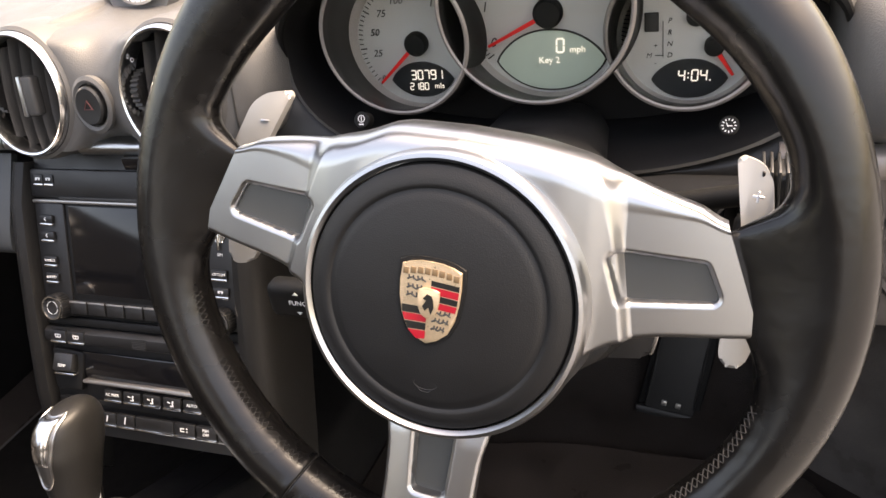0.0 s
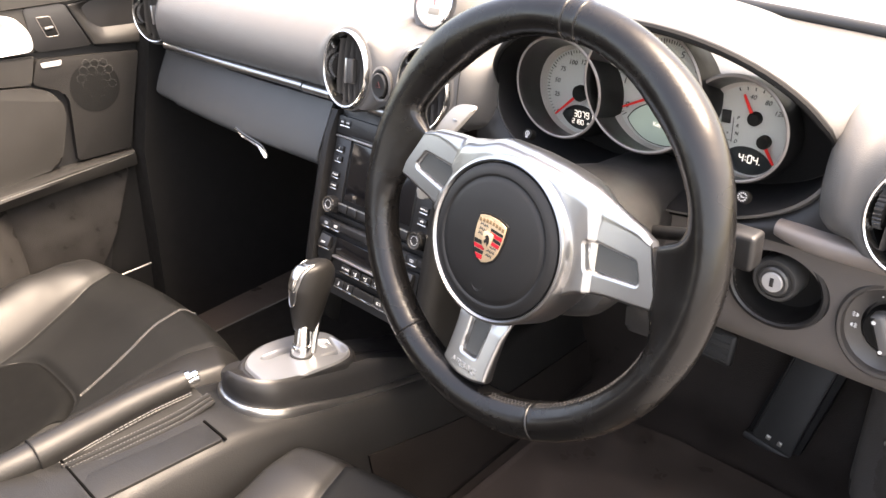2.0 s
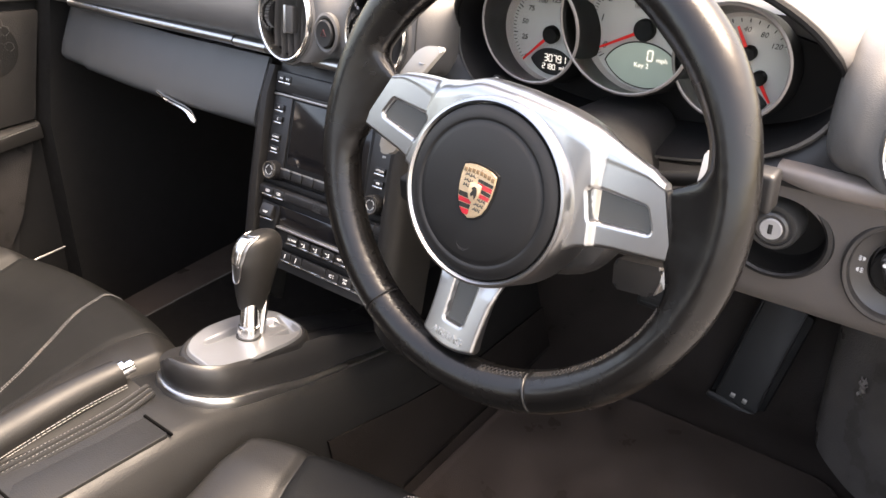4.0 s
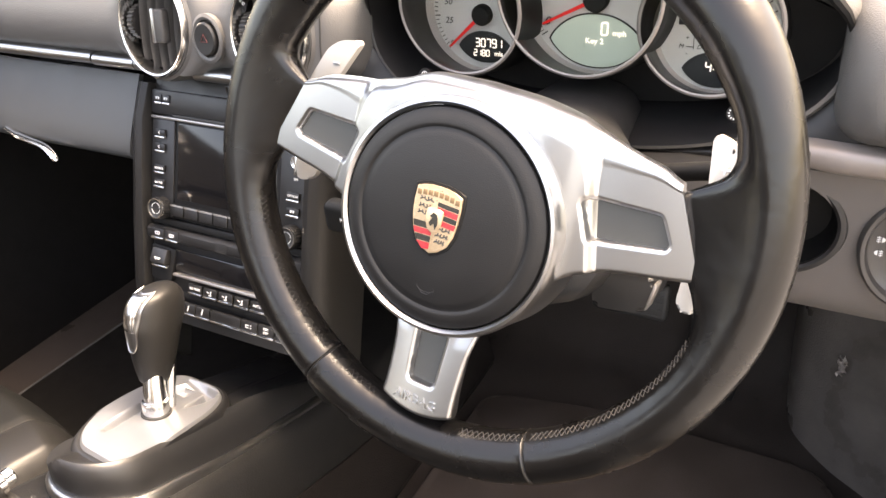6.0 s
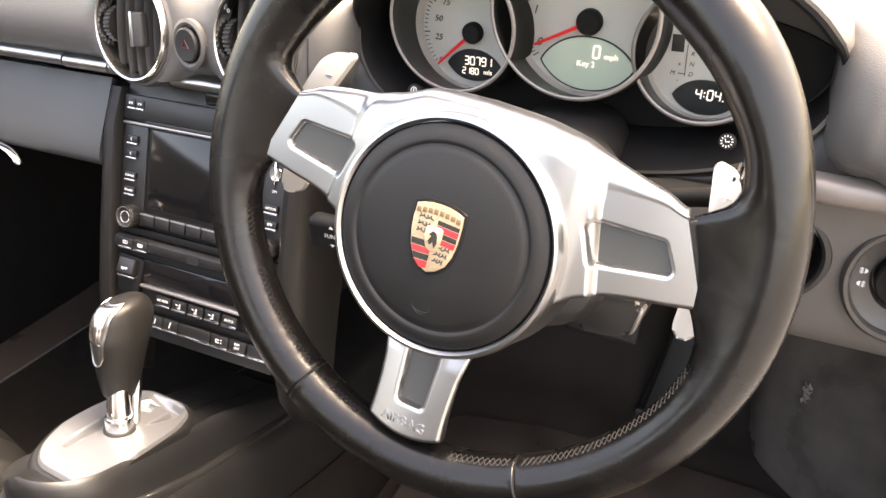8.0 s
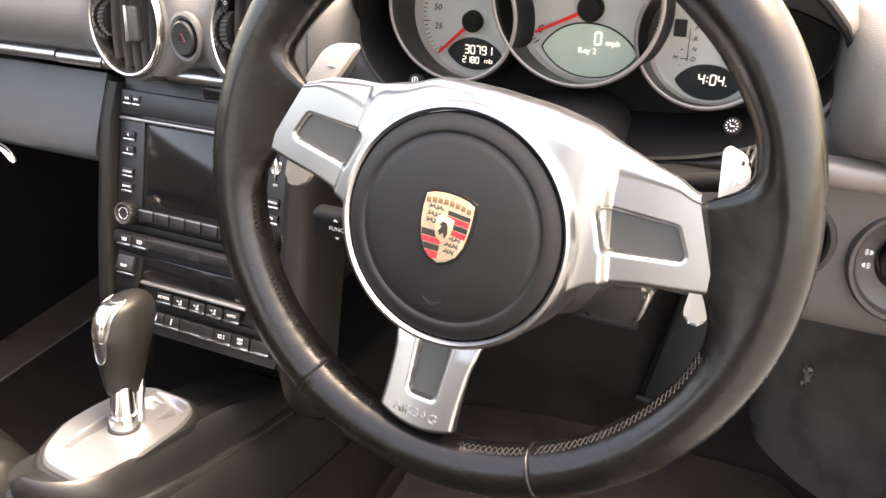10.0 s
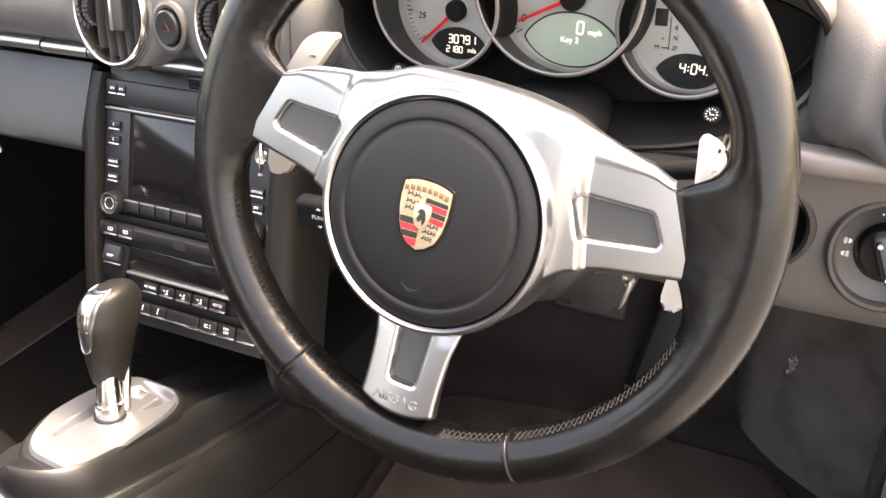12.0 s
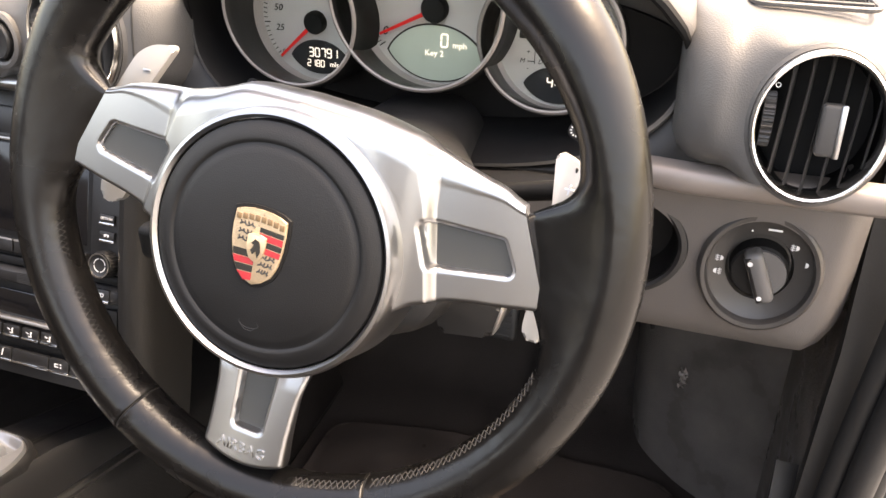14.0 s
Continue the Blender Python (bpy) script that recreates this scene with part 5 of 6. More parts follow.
def key(x, y, w, h, body="", bar=True, z=0.004, size=0.0036, lift=0.003, mat_=PLASTIC):
    bm = bmesh.new()
    rbox(bm, (x, y, z + lift / 2), (w, h, lift), 0.0009, 2)
    k = part("button", bm, mat_, stack, local=True)
    if bar:
        bm = bmesh.new()
        rbox(bm, (x, y - h / 2 - 0.0011, z + lift * 0.7), (w, 0.0022, lift), 0.0006)
        part("button_edge", bm, SATIN, k, "silver lower edge", local=True)
    if body:
        text(k, body, size, T(x, y, z + lift + 0.0001), WHITE, "lettering")
    return k


def sign(k, x, y, z, marks):
    bm = bmesh.new()
    for dx, dy, w, h, a in marks:
        rbox(bm, (0, 0, 0), (w, h, 0.0003), 0, m=T(x + dx, y + dy, z) @ pose(0, 0, 0, 0, 0, a))
    part("symbol", bm, WHITE, k, local=True)


CALL = ((-0.0016, 0, 0.0014, 0.0022, 17), (0.0016, 0, 0.0014, 0.0022, -20), (0, 0.0008, 0.0036, 0.0009, 0))
for x in (-0.0895, -0.0785):
    k = key(x, -0.0098, 0.0098, 0.0075, bar=True, z=0.003, lift=0.0022)
    sign(k, x, -0.0098, 0.0053, CALL)
for y, s in ((-0.0435, ""), (-0.0575, ""), (-0.079, "SOURCE"), (-0.0935, "SOUND")):
    k = key(-0.084, y, 0.0135, 0.0068, s, size=0.003)
    if not s:
        sign(k, -0.084, y, 0.0071, ((-0.0006, 0.0006, 0.0024, 0.0006, 50), (-0.0006, -0.0006, 0.0024, 0.0006, -50)))
key(0.0852, -0.0808, 0.0145, 0.0066, "OPTION", size=0.0031)
k = key(0.0856, -0.0950, 0.0145, 0.0066)
sign(k, 0.0856, -0.0950, 0.0071, CALL)
bm = bmesh.new()
lathe(bm, [(0.0068, 0.003), (0.0068, 0.0048), (0.006, 0.0056), (0, 0.0052)], T(0.0856, -0.0495), 28)
rbox(bm, (0.0856, -0.0495, 0.0058), (0.0022, 0.024, 0.0016), 0.0006)
part("card_cover", bm, CHROME, stack, "small silver card cover", local=True)
text(stack, "SIM", 0.0034, T(0.0856, -0.0655, 0.0041), WHITE, "lettering")
for sx in (-1, 1):
    m = T(-0.0795 if sx < 0 else 0.0860, -0.1185, 0)
    bm = bmesh.new()
    loft(bm, [[m @ Vector(((r - g * (i % 4 > 1)) * math.cos(2 * math.pi * i / 112), (r - g * (i % 4 > 1)) * math.sin(2 * math.pi * i / 112), z)) for i in range(112)] for r, g, z in ((0.0114, 0.0006, 0.0), (0.0114, 0.0006, 0.0118), (0.0107, 0.0, 0.0138), (0.0098, 0.0, 0.0155), (0.0088, 0.0, 0.0148), (0.0075, 0.0, 0.0143), (0.0002, 0.0, 0.0143))])
    kn = part("knob", bm, PLASTIC, stack, "ribbed black knob", local=True)
    bm = bmesh.new()
    lathe(bm, [(0.0103, 0.0146), (0.0103, 0.0158), (0.0091, 0.0158), (0.0091, 0.0146)], m, 40)
    part("knob_ring", bm, CHROME, kn, "bright ring", local=True)
    for i in range(4):
        bm = bmesh.new()
        for j in range(6):
            a = i * 90 + lerp(15, 75, j / 5)
            rbox(bm, (0, 0.0055, 0.0144), (0.0013, 0.0005, 0.0003), 0, m=m @ pose(0, 0, 0, 0, 0, a))
        part("arc_mark", bm, WHITE, kn, local=True)
bm = bmesh.new()
rbox(bm, (0.0, -0.1195, 0.0005), (0.142, 0.0165, 0.003), 0.001)
part("key_bed", bm, SOFTBLACK, stack, local=True)
for i in range(7):
    key(-0.0590 + 0.0193 * i, -0.1190, 0.0176, 0.0110, bar=False, z=0.002, lift=0.005, mat_=PLASTIC)
    bm = bmesh.new()
    rbox(bm, (-0.0590 + 0.0193 * i, -0.1140, 0.0068), (0.0176, 0.0016, 0.0012), 0.0004)
    part("key_edge", bm, PAINT, stack, "grey key edge", local=True)

# climate unit
bm = bmesh.new()
rbox(bm, (0.0, -0.133, 0.0), (0.198, 0.0075, 0.006), 0.002)
part("divider", bm, SOFTBLACK, stack, local=True)
bm = bmesh.new()
rings = []
for i in range(13):
    x = lerp(-0.099, 0.099, i / 12)
    rings.append([Vector((x, y, z)) for y, z in ((-0.138, -0.002), (-0.139, 0.004), (-0.142, 0.007), (-0.147, 0.0075), (-0.151, 0.006), (-0.153, 0.002), (-0.154, -0.002))])
loft(bm, rings)
bar = part("sensor_bar", bm, PLASTIC, stack, "rounded black bar with louvres", local=True)
for i in range(7):
    bm = bmesh.new()
    rbox(bm, (0.002, -0.1415 - 0.0014 * i, 0.0076), (0.014, 0.0006, 0.0008), 0)
    part("louvre", bm, INK, bar, local=True)
for x in (-0.083, -0.0635, 0.0635, 0.083):
    k = key(x, -0.1448, 0.0165, 0.0090, z=0.004, lift=0.0045)
    sign(k, x, -0.1448, 0.0086, ((0, 0.001, 0.0058, 0.0007, 0), (0, -0.0016, 0.0048, 0.0007, 0), (-0.0027, -0.0003, 0.0007, 0.0026, 12), (0.0027, -0.0003, 0.0007, 0.0026, -12), (0, -0.0003, 0.0006, 0.0026, 0)))
bm = bmesh.new()
rbox(bm, (0.0, -0.1715, 0.0005), (0.13, 0.024, 0.003), 0.002)
part("climate_display", bm, GLOSS, stack, "dark climate display", local=True)
for sx in (-1, 1):
    bm = bmesh.new()
    plate(bm, rounded([(sx * x, y) for x, y in ((0.062, -0.160), (0.096, -0.158), (0.096, -0.196), (0.068, -0.196))][::-sx], 0.003, 2), -0.001, 0.0035, I4, 0.0012)
    part("rocker_bed", bm, SOFTBLACK, stack, local=True)
    bm = bmesh.new()
    m = T(sx * 0.0795, -0.1695, 0.006) @ pose(0, 0, 0, -18, 0, 0)
    rbox(bm, (0, 0, 0), (0.021, 0.016, 0.010), 0.002, 2, m=m)
    k = part("rocker", bm, PLASTIC, stack, "black temperature rocker", local=True)
    bm = bmesh.new()
    rbox(bm, (sx * 0.0795, -0.1790, 0.0062), (0.021, 0.0022, 0.008), 0.0007)
    part("rocker_edge", bm, SATIN, k, "silver edge", local=True)
    text(k, "TEMP", 0.0036, m @ T(0, -0.003, 0.0051), WHITE, "lettering")
bm = bmesh.new()
rbox(bm, (0.0, -0.1855, 0.002), (0.128, 0.0036, 0.008), 0.0015)
part("display_lip", bm, PAINT, stack, "grey lip under the display", local=True)
for x, s in ((-0.0325, "AC MAX"), (-0.0122, ""), (0.0082, ""), (0.0286, ""), (0.049, "AUTO")):
    k = key(x, -0.1945, 0.0178, 0.0086, s, z=0.002, lift=0.004, size=0.0038)
    if not s:
        sign(k, x, -0.1945, 0.0062, ((0.0015, 0.0012, 0.0014, 0.0014, 0), (0.0012, -0.001, 0.001, 0.0034, 15), (0.0002, -0.0026, 0.0032, 0.0009, 0), (-0.0026, 0.0004, 0.0028, 0.0007, -20)))
bm = bmesh.new()
rbox(bm, (0.0, -0.2060, 0.0), (0.19, 0.006, 0.004), 0.001)
part("divider", bm, SOFTBLACK, stack, local=True)
for x, w, sg in ((-0.0855, 0.021, 0), (-0.063, 0.021, 0), (-0.0405, 0.0175, 1), (-0.0215, 0.0185, 2), (0.0087, 0.039, 0), (0.0395, 0.0205, 3), (0.0608, 0.0195, 4), (0.083, 0.021, 0)):
    k = key(x, -0.2168, w, 0.0104, bar=True, z=0.002, lift=0.004)
    if sg == 4:
        text(k, "PSM\nOFF", 0.0036, T(x, -0.2168, 0.0062), WHITE, "lettering")
    elif sg:
        sign(k, x, -0.2168, 0.0062, (((0, 0, 0.001, 0.0058, -15),), ((0, 0, 0.0012, 0.006, -15), (0.0008, 0.003, 0.001, 0.001, 0)), ((-0.002, 0.001, 0.004, 0.0008, 0), (-0.002, -0.0015, 0.004, 0.0008, 0), (-0.0035, -0.0003, 0.0008, 0.003, 0), (0.0026, 0.0012, 0.0012, 0.0012, 45), (0.0026, -0.0014, 0.0012, 0.0012, 45)))[sg - 1])
bm = bmesh.new()
plate(bm, [(-0.098, -0.236), (0.098, -0.236), (0.100, -0.227), (-0.100, -0.227)], -0.03, 0.001)
part("stack_foot", bm, PLASTIC, stack, local=True)

# ---- tunnel and console ----
tunnel = thing("centre_console", "black leather-covered centre tunnel between the seats", "centre console", at=(XC, -0.1, 0.03))
TOP = [(-0.80, 0.385), (-0.55, 0.380), (-0.40, 0.362), (-0.29, 0.336), (-0.14, 0.321), (-0.10, 0.311), (-0.066, 0.299), (0.04, 0.262), (0.11, 0.242), (0.17, 0.225), (0.30, 0.20), (0.5, 0.19)]
bm = bmesh.new()
rings = []
for i in range(61):
    y = lerp(-0.8, 0.5, i / 60)
    z = steps(y, TOP)
    rings.append([Vector((x, y, zz)) for x, zz in ((-0.445, 0.02), (-0.415, z - 0.06), (-0.405, z - 0.014), (-0.398, z - 0.004), (-0.388, z), (-0.335, z + 0.001), (-0.284, z), (-0.274, z - 0.004), (-0.267, z - 0.014), (-0.258, z - 0.06), (-0.235, 0.02))])
loft(bm, rings)
part("tunnel", bm, HIDE, tunnel, "leather-covered tunnel")
# carpet on the driver's side of the tunnel
bm = bmesh.new()


def tunnel_side(a, b):
    y = lerp(0.03, 0.5, a)
    z = lerp(0.045, steps(y, TOP) - 0.075, b)
    f = (z - 0.02) / (steps(y, TOP) - 0.08)
    return Vector((lerp(-0.235, -0.258, f) + 0.004, y, z))


# coloured darker than the other carpet to stand in for shade here
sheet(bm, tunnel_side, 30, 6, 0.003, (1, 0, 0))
part("tunnel_carpet", bm, mat("shaded tunnel carpet", (0.014, 0.012, 0.011), 0.95, scale=600, bump=1.0, vary=1.2, wear=14, spec=0.05), tunnel, "carpet on the tunnel's side, darkened to stand for shade")
# bright strip round the selector housing
side = []
for y in [lerp(0.20, -0.05, i / 14) for i in range(15)]:
    side.append((-0.281, y))
back = [(-0.281 - 0.054 * (1 - math.cos(radians(a))), -0.05 - 0.052 * math.sin(radians(a)) ** 0.8) for a in range(8, 90, 8)]
loopxy = side + back
loopxy = loopxy + [(2 * XC - x, y) for x, y in loopxy[::-1]]


def console_z(y):
    return steps(y, TOP)


bm = bmesh.new()
rings = []
for x, y in loopxy:
    d = Vector((x - XC, (y + 0.04) if y < -0.04 else 0, 0)).normalized()
    zz = console_z(y)
    h = 0.009 if y < -0.05 else lerp(0.009, 0.0026, ease(-0.05, 0.05, y))
    rings.append([Vector((x, y, zz)) + d * a + Vector((0, 0, b)) for a, b in ((-0.006, -0.004), (-0.006, h), (-0.0035, h + 0.0010), (-0.0016, h + 0.0008), (-0.0002, h), (0.0010, h - 0.0012), (0.0020, h * 0.3), (0.0026, -0.004))])
loft(bm, rings)
part("console_strip", bm, SILVER, tunnel, "satin silver strip round the selector")
# rounded housing that carries the selector plate
bm = bmesh.new()
rings = []
for lift, shrink in ((0.0, 0.004), (0.014, 0.0045), (0.026, 0.0055), (0.036, 0.0080), (0.0410, 0.0105), (0.0425, 0.0125), (0.0415, 0.0145), (0.034, 0.020), (0.029, 0.030), (0.0285, 0.050)):
    ring = []
    for x, y in loopxy:
        fx = (x - XC) * (1 - shrink / 0.054)
        fy = y + (shrink if y < -0.04 else 0) * min(1, (-0.04 - y) / 0.04 if y < -0.04 else 0)
        fall = 1 if y < 0.08 else max(0.3, 1 - (y - 0.08) / 0.17)
        ring.append(Vector((XC + fx, fy, console_z(fy) + 0.004 + min(lift, lerp(0.0425, 0.026, ease(0.0, 0.03, -fx))) * fall)))
    rings.append(ring)
loft(bm, rings)
part("selector_housing", bm, PLASTIC, tunnel, "domed black housing")
# lid and trays behind the selector
LM = axes((-0.302, -0.212, 0.3282), (1, 0, 0), (0, 0.15, -0.0135))
bm = bmesh.new()
plate(bm, rounded([(-0.022, -0.069), (0.024, -0.069), (0.026, 0.069), (-0.014, 0.069)], 0.003, 3), -0.003, 0.0009, LM, 0.0005)
part("tray_lid", bm, HIDE, tunnel, "smooth black tray lid")
LM2 = axes((-0.318, -0.322, 0.3418), (1, 0, 0), (0, 0.15, -0.026))
bm = bmesh.new()
plate(bm, rounded([(-0.052, -0.036), (0.041, -0.036), (0.042, 0.036), (-0.012, 0.037), (-0.05, 0.02)], 0.004, 3), -0.006, 0.0008, LM2, 0.0005)
part("tray_cover", bm, HIDE, tunnel, "leather tray cover")
# raised black strips stand in for the shade in the gaps between lids
SHADE = mat("gap shade black", (0.002, 0.002, 0.002), 0.9, vary=0.2, spec=0.03)
for gap in (-0.0405, 0.0405):
    bm = bmesh.new()
    rbox(bm, (0.0, gap, 0.0009), (0.092, 0.0024, 0.003), 0.0006, m=LM2)
    part("lid_gap_strip", bm, SHADE, tunnel, "black strip standing for the shaded gap between the lids")
bm = bmesh.new()
rbox(bm, (0.006, 0.0712, 0.0), (0.046, 0.0028, 0.003), 0.0006, m=LM)
part("lid_gap_strip", bm, SHADE, tunnel, "black strip standing for the shaded gap between the lids")
LM3 = axes((-0.335, -0.52, 0.3724), (1, 0, 0), (0, 0.15, -0.012))
bm = bmesh.new()
plate(bm, rounded([(-0.052, -0.18), (0.052, -0.18), (0.051, 0.143), (-0.052, 0.150)], 0.012, 4), -0.02, 0.0015, LM3, 0.0015, 3)
part("armrest_lid", bm, HIDE, tunnel, "padded leather armrest lid")

# ---- gear selector ----
PM = axes((-0.3345, 0.0106, 0.3254), (1, 0, 0), (0, 0.977, -0.213))
sel = thing("gear_selector", "black leather gear selector with chrome button on a silver plate", "gear selector", PM)
outline = [(-0.022, -0.070), (0.026, -0.074), (0.038, -0.062), (0.043, -0.030), (0.041, 0.024), (0.033, 0.047), (0.018, 0.058), (-0.028, 0.060), (-0.042, 0.048), (-0.0495, 0.012), (-0.048, -0.028), (-0.038, -0.056)]
GATE = [(-0.014, -0.040), (0.010, -0.042), (0.016, -0.028), (0.017, 0.042), (-0.002, 0.046), (-0.014, 0.020)]
rim_pts = rounded(rounded(outline, 0.03, 4), 0.01, 3)
rows = [[Vector((x * 1.05, y * 1.05, -0.03)) for x, y in rim_pts]]
for f in (1.05, 1.04, 1.02, 1.005, 0.995) + tuple(0.99 - 0.99 * i / 60 for i in range(60)) + (0.004,):
    row = []
    for x, y in rim_pts:
        x, y = x * f, 0.002 + (y - 0.002) * f
        d = poly_dist((x, y), GATE) - 0.011
        far = ease(-0.004, 0.008, -0.87 * (x + 0.0155) + 0.49 * (y + 0.040))
        z = -0.0015 + 0.10 * min(0.0, y + 0.025) + far * (0.0080 * (1 - ease(-0.0125, -0.0100, d)) - 0.0085 * (1 - ease(-0.0035, 0.001, d)))
        if f > 0.99:
            z -= 0.25 * (f - 0.99) ** 1.2
        row.append(Vector((x, y, z)))
    rows.append(row)
bm = bmesh.new()
loft(bm, rows)
part("selector_plate", bm, PLATE, sel, "satin silver plate with a sunk gate", local=True, angle=60)
# black bed that carries the plate on the housing
bm = bmesh.new()
loft(bm, [[Vector((max(-0.0575, min(x * f, 0.0445)), 0.002 + (y - 0.002) * f, z + 0.10 * min(0.0, y + 0.025))) for x, y in rim_pts] for f, z in ((1.22, -0.075), (1.20, -0.030), (1.17, -0.016), (1.13, -0.0085), (1.085, -0.0048), (1.05, -0.0040), (0.98, -0.0075), (0.9, -0.018))])
part("plate_bed", bm, PLASTIC, sel, "black bed round the plate", local=True, angle=60)
bm = bmesh.new()
lathe(bm, [(0.0122, -0.006), (0.0122, 0.011), (0.0116, 0.0125), (0.0100, 0.0130), (0.0098, 0.010)], T(0.002, -0.005), 36)
LEVER = mat("lever metal", (0.66, 0.655, 0.65), 0.2, 1.0, vary=0.25)
part("collar", bm, LEVER, sel, "bright collar", local=True)
bm = bmesh.new()
lathe(bm, [(0.0122, 0.0), (0.0126, 0.0012), (0.0138, 0.0012), (0.0141, -0.001)], T(0.002, -0.005, -0.001), 36)
part("collar_gap", bm, INK, sel, "dark gap round the collar", local=True)
iw = PM.inverted()
bm = bmesh.new()
tube(bm, [iw @ Vector(p) for p in ((-0.333, 0.006, 0.322), (-0.334, 0.009, 0.334), (-0.337, 0.016, 0.352), (-0.340, 0.025, 0.372))], [0.0118, 0.0112, 0.0098, 0.0088], 17)
part("lever", bm, LEVER, sel, "chrome lever", local=True)
bm = bmesh.new()
tube(bm, [iw @ Vector(p) for p in ((-0.330, 0.020, 0.322), (-0.333, 0.034, 0.352), (-0.337, 0.048, 0.380))], [0.0048, 0.0048, 0.005], 10)
part("lever_rod", bm, LEVER, sel, "chrome rod", local=True)
KNOB = [(0.0225, 0.349, 0.0120, 0.0100, 0.34), (0.0230, 0.351, 0.0165, 0.0130, 0.34), (0.0255, 0.360, 0.0195, 0.0155, 0.33), (0.0300, 0.375, 0.0235, 0.0178, 0.30), (0.0360, 0.391, 0.0270, 0.0195, 0.28), (0.0425, 0.406, 0.0310, 0.0205, 0.24), (0.0480, 0.418, 0.0310, 0.0200, 0.20), (0.0500, 0.427, 0.0275, 0.0180, 0.16), (0.0505, 0.433, 0.0200, 0.0135, 0.10), (0.0505, 0.4358, 0.0095, 0.0065, 0.05)]


def knob_at(v, q, o=0.0):
    """A point on the knob's skin at height v (rings 0 to 9) and angle q, raised by o."""
    y, z, hy, hx, tl = [steps(v, [(i, r[k]) for i, r in enumerate(KNOB)]) for k in range(5)]
    c, s = math.cos(q), math.sin(q)
    up = ease(6.5, 9.0, v)
    n = Vector(((1 - up) * s, (1 - up) * c, up + 0.1)).normalized()
    return iw @ (Vector((-0.3415 + 0.9 * hx * s, y + 0.93 * hy * c, z - tl * hy * c)) + n * o)


bm = bmesh.new()
loft(bm, [[knob_at(9 * j / 27, 2 * math.pi * i / 36) for i in range(36)] for j in range(28)])
grip = part("knob", bm, mat("knob leather", (0.011, 0.0105, 0.0100), 0.42, grain=1, scale=1500, bump=0.05, vary=0.4, spec=0.3), sel, "black leather knob", local=True, angle=180)
# metal inlay on the face towards the driver, running over the crown
SPREAD = [(3.6, 0.24), (4.0, 0.40), (5.0, 0.49), (6.0, 0.56), (7.0, 0.66), (8.0, 0.92), (8.6, 1.25)]


def inlay_at(u, v, k=1.0, o=0.0):
    return knob_at(v, math.pi + 0.10 + k * u * steps(v, SPREAD), o)


bm = bmesh.new()
sheet(bm, lambda a, b: inlay_at(lerp(-1, 1, a), lerp(3.6, 8.6, b), 1.0, 0.0003), 20, 30, 0.0012)
part("knob_inlay", bm, mat("inlay metal", (0.20, 0.198, 0.195), 0.3, 0.9, vary=0.2), grip, "dark metal inlay", local=True, angle=180)
edge = [inlay_at(-1, lerp(3.6, 8.6, i / 24), 1, 0.0005) for i in range(25)] + [inlay_at(lerp(-1, 1, i / 12), 8.6, 1, 0.0005) for i in range(1, 12)] + [inlay_at(1, lerp(8.6, 3.6, i / 24), 1, 0.0005) for i in range(25)] + [inlay_at(lerp(1, -1, i / 8), 3.6 - 0.12 * math.sin(math.pi * i / 8), 1, 0.0005) for i in range(1, 8)]
bm = bmesh.new()
tube(bm, edge, 0.0009, 8, loop=True)
part("inlay_frame", bm, SILVER, grip, "bright frame", local=True)
bm = bmesh.new()
sheet(bm, lambda a, b: inlay_at(lerp(-1, 1, a), lerp(4.75, 8.4, b), 0.80, 0.0006 + 0.0034 * (max(0.0, 1 - lerp(-1, 1, a) ** 4) ** 0.5) * min(1.0, 4.5 * b) ** 0.5 * min(1.0, 2.2 * (1 - b)) ** 0.5), 20, 30, 0.0006)
part("release_button", bm, LEVER, grip, "bright chrome release button", local=True, angle=180)

# ---- handbrake ----
hbk = thing("handbrake", "leather-covered handbrake lever with chrome button", "handbrake", at=(-0.375, -0.3, 0.33))
bm = bmesh.new()
ctr = curve_pts([(-0.379, -0.300, 0.345), (-0.3785, -0.27, 0.3455), (-0.378, -0.24, 0.346), (-0.378, -0.18, 0.345), (-0.378, -0.128, 0.340)], 6)
n = len(ctr)


def sleeve(i, q):
    """A point round the leather sleeve, which is drawn together in a keel below, towards the driver."""
    r = lerp(0.0185, 0.0150, (i / (n - 1)) ** 0.8)
    keel = 0.0085 * math.exp(-((off(math.degrees(q), -62)) / 24) ** 2)
    return ctr[i] + Vector(((r + keel) * math.cos(q), 0, (r + keel) * math.sin(q)))


loft(bm, [[sleeve(i, 2 * math.pi * j / 40) for j in range(40)] for i in range(n)])
part("grip", bm, SEAT, hbk, "leather sleeve sewn together below", angle=60)
bm = bmesh.new()
tube(bm, [sleeve(0, 2 * math.pi * j / 40) + Vector((0, -0.0005, 0)) for j in range(40)], 0.0011, 6, loop=True)
part("sleeve_end", bm, SOFTBLACK, hbk, "dark end seam of the sleeve")
bm = bmesh.new()
tube(bm, curve_pts([(-0.383, -0.62, 0.351), (-0.382, -0.50, 0.3525), (-0.381, -0.43, 0.351), (-0.380, -0.36, 0.348), (-0.379, -0.298, 0.3445)], 5), [0.0135] * 10 + [lerp(0.0135, 0.0175, k / 10) for k in range(11)], 20, up=(0, 0, 1))
part("lever_base", bm, SEAT, hbk, "smooth leather-covered foot of the lever")
bm = bmesh.new()
tube(bm, [(-0.378, -0.130, 0.340), (-0.378, -0.1215, 0.3395), (-0.378, -0.1205, 0.3393)], [0.0105, 0.0105, 0.009], 16)
tube(bm, [(-0.378, -0.122, 0.3395), (-0.378, -0.112, 0.339), (-0.378, -0.1105, 0.339)], [0.0075, 0.0075, 0.006], 16)
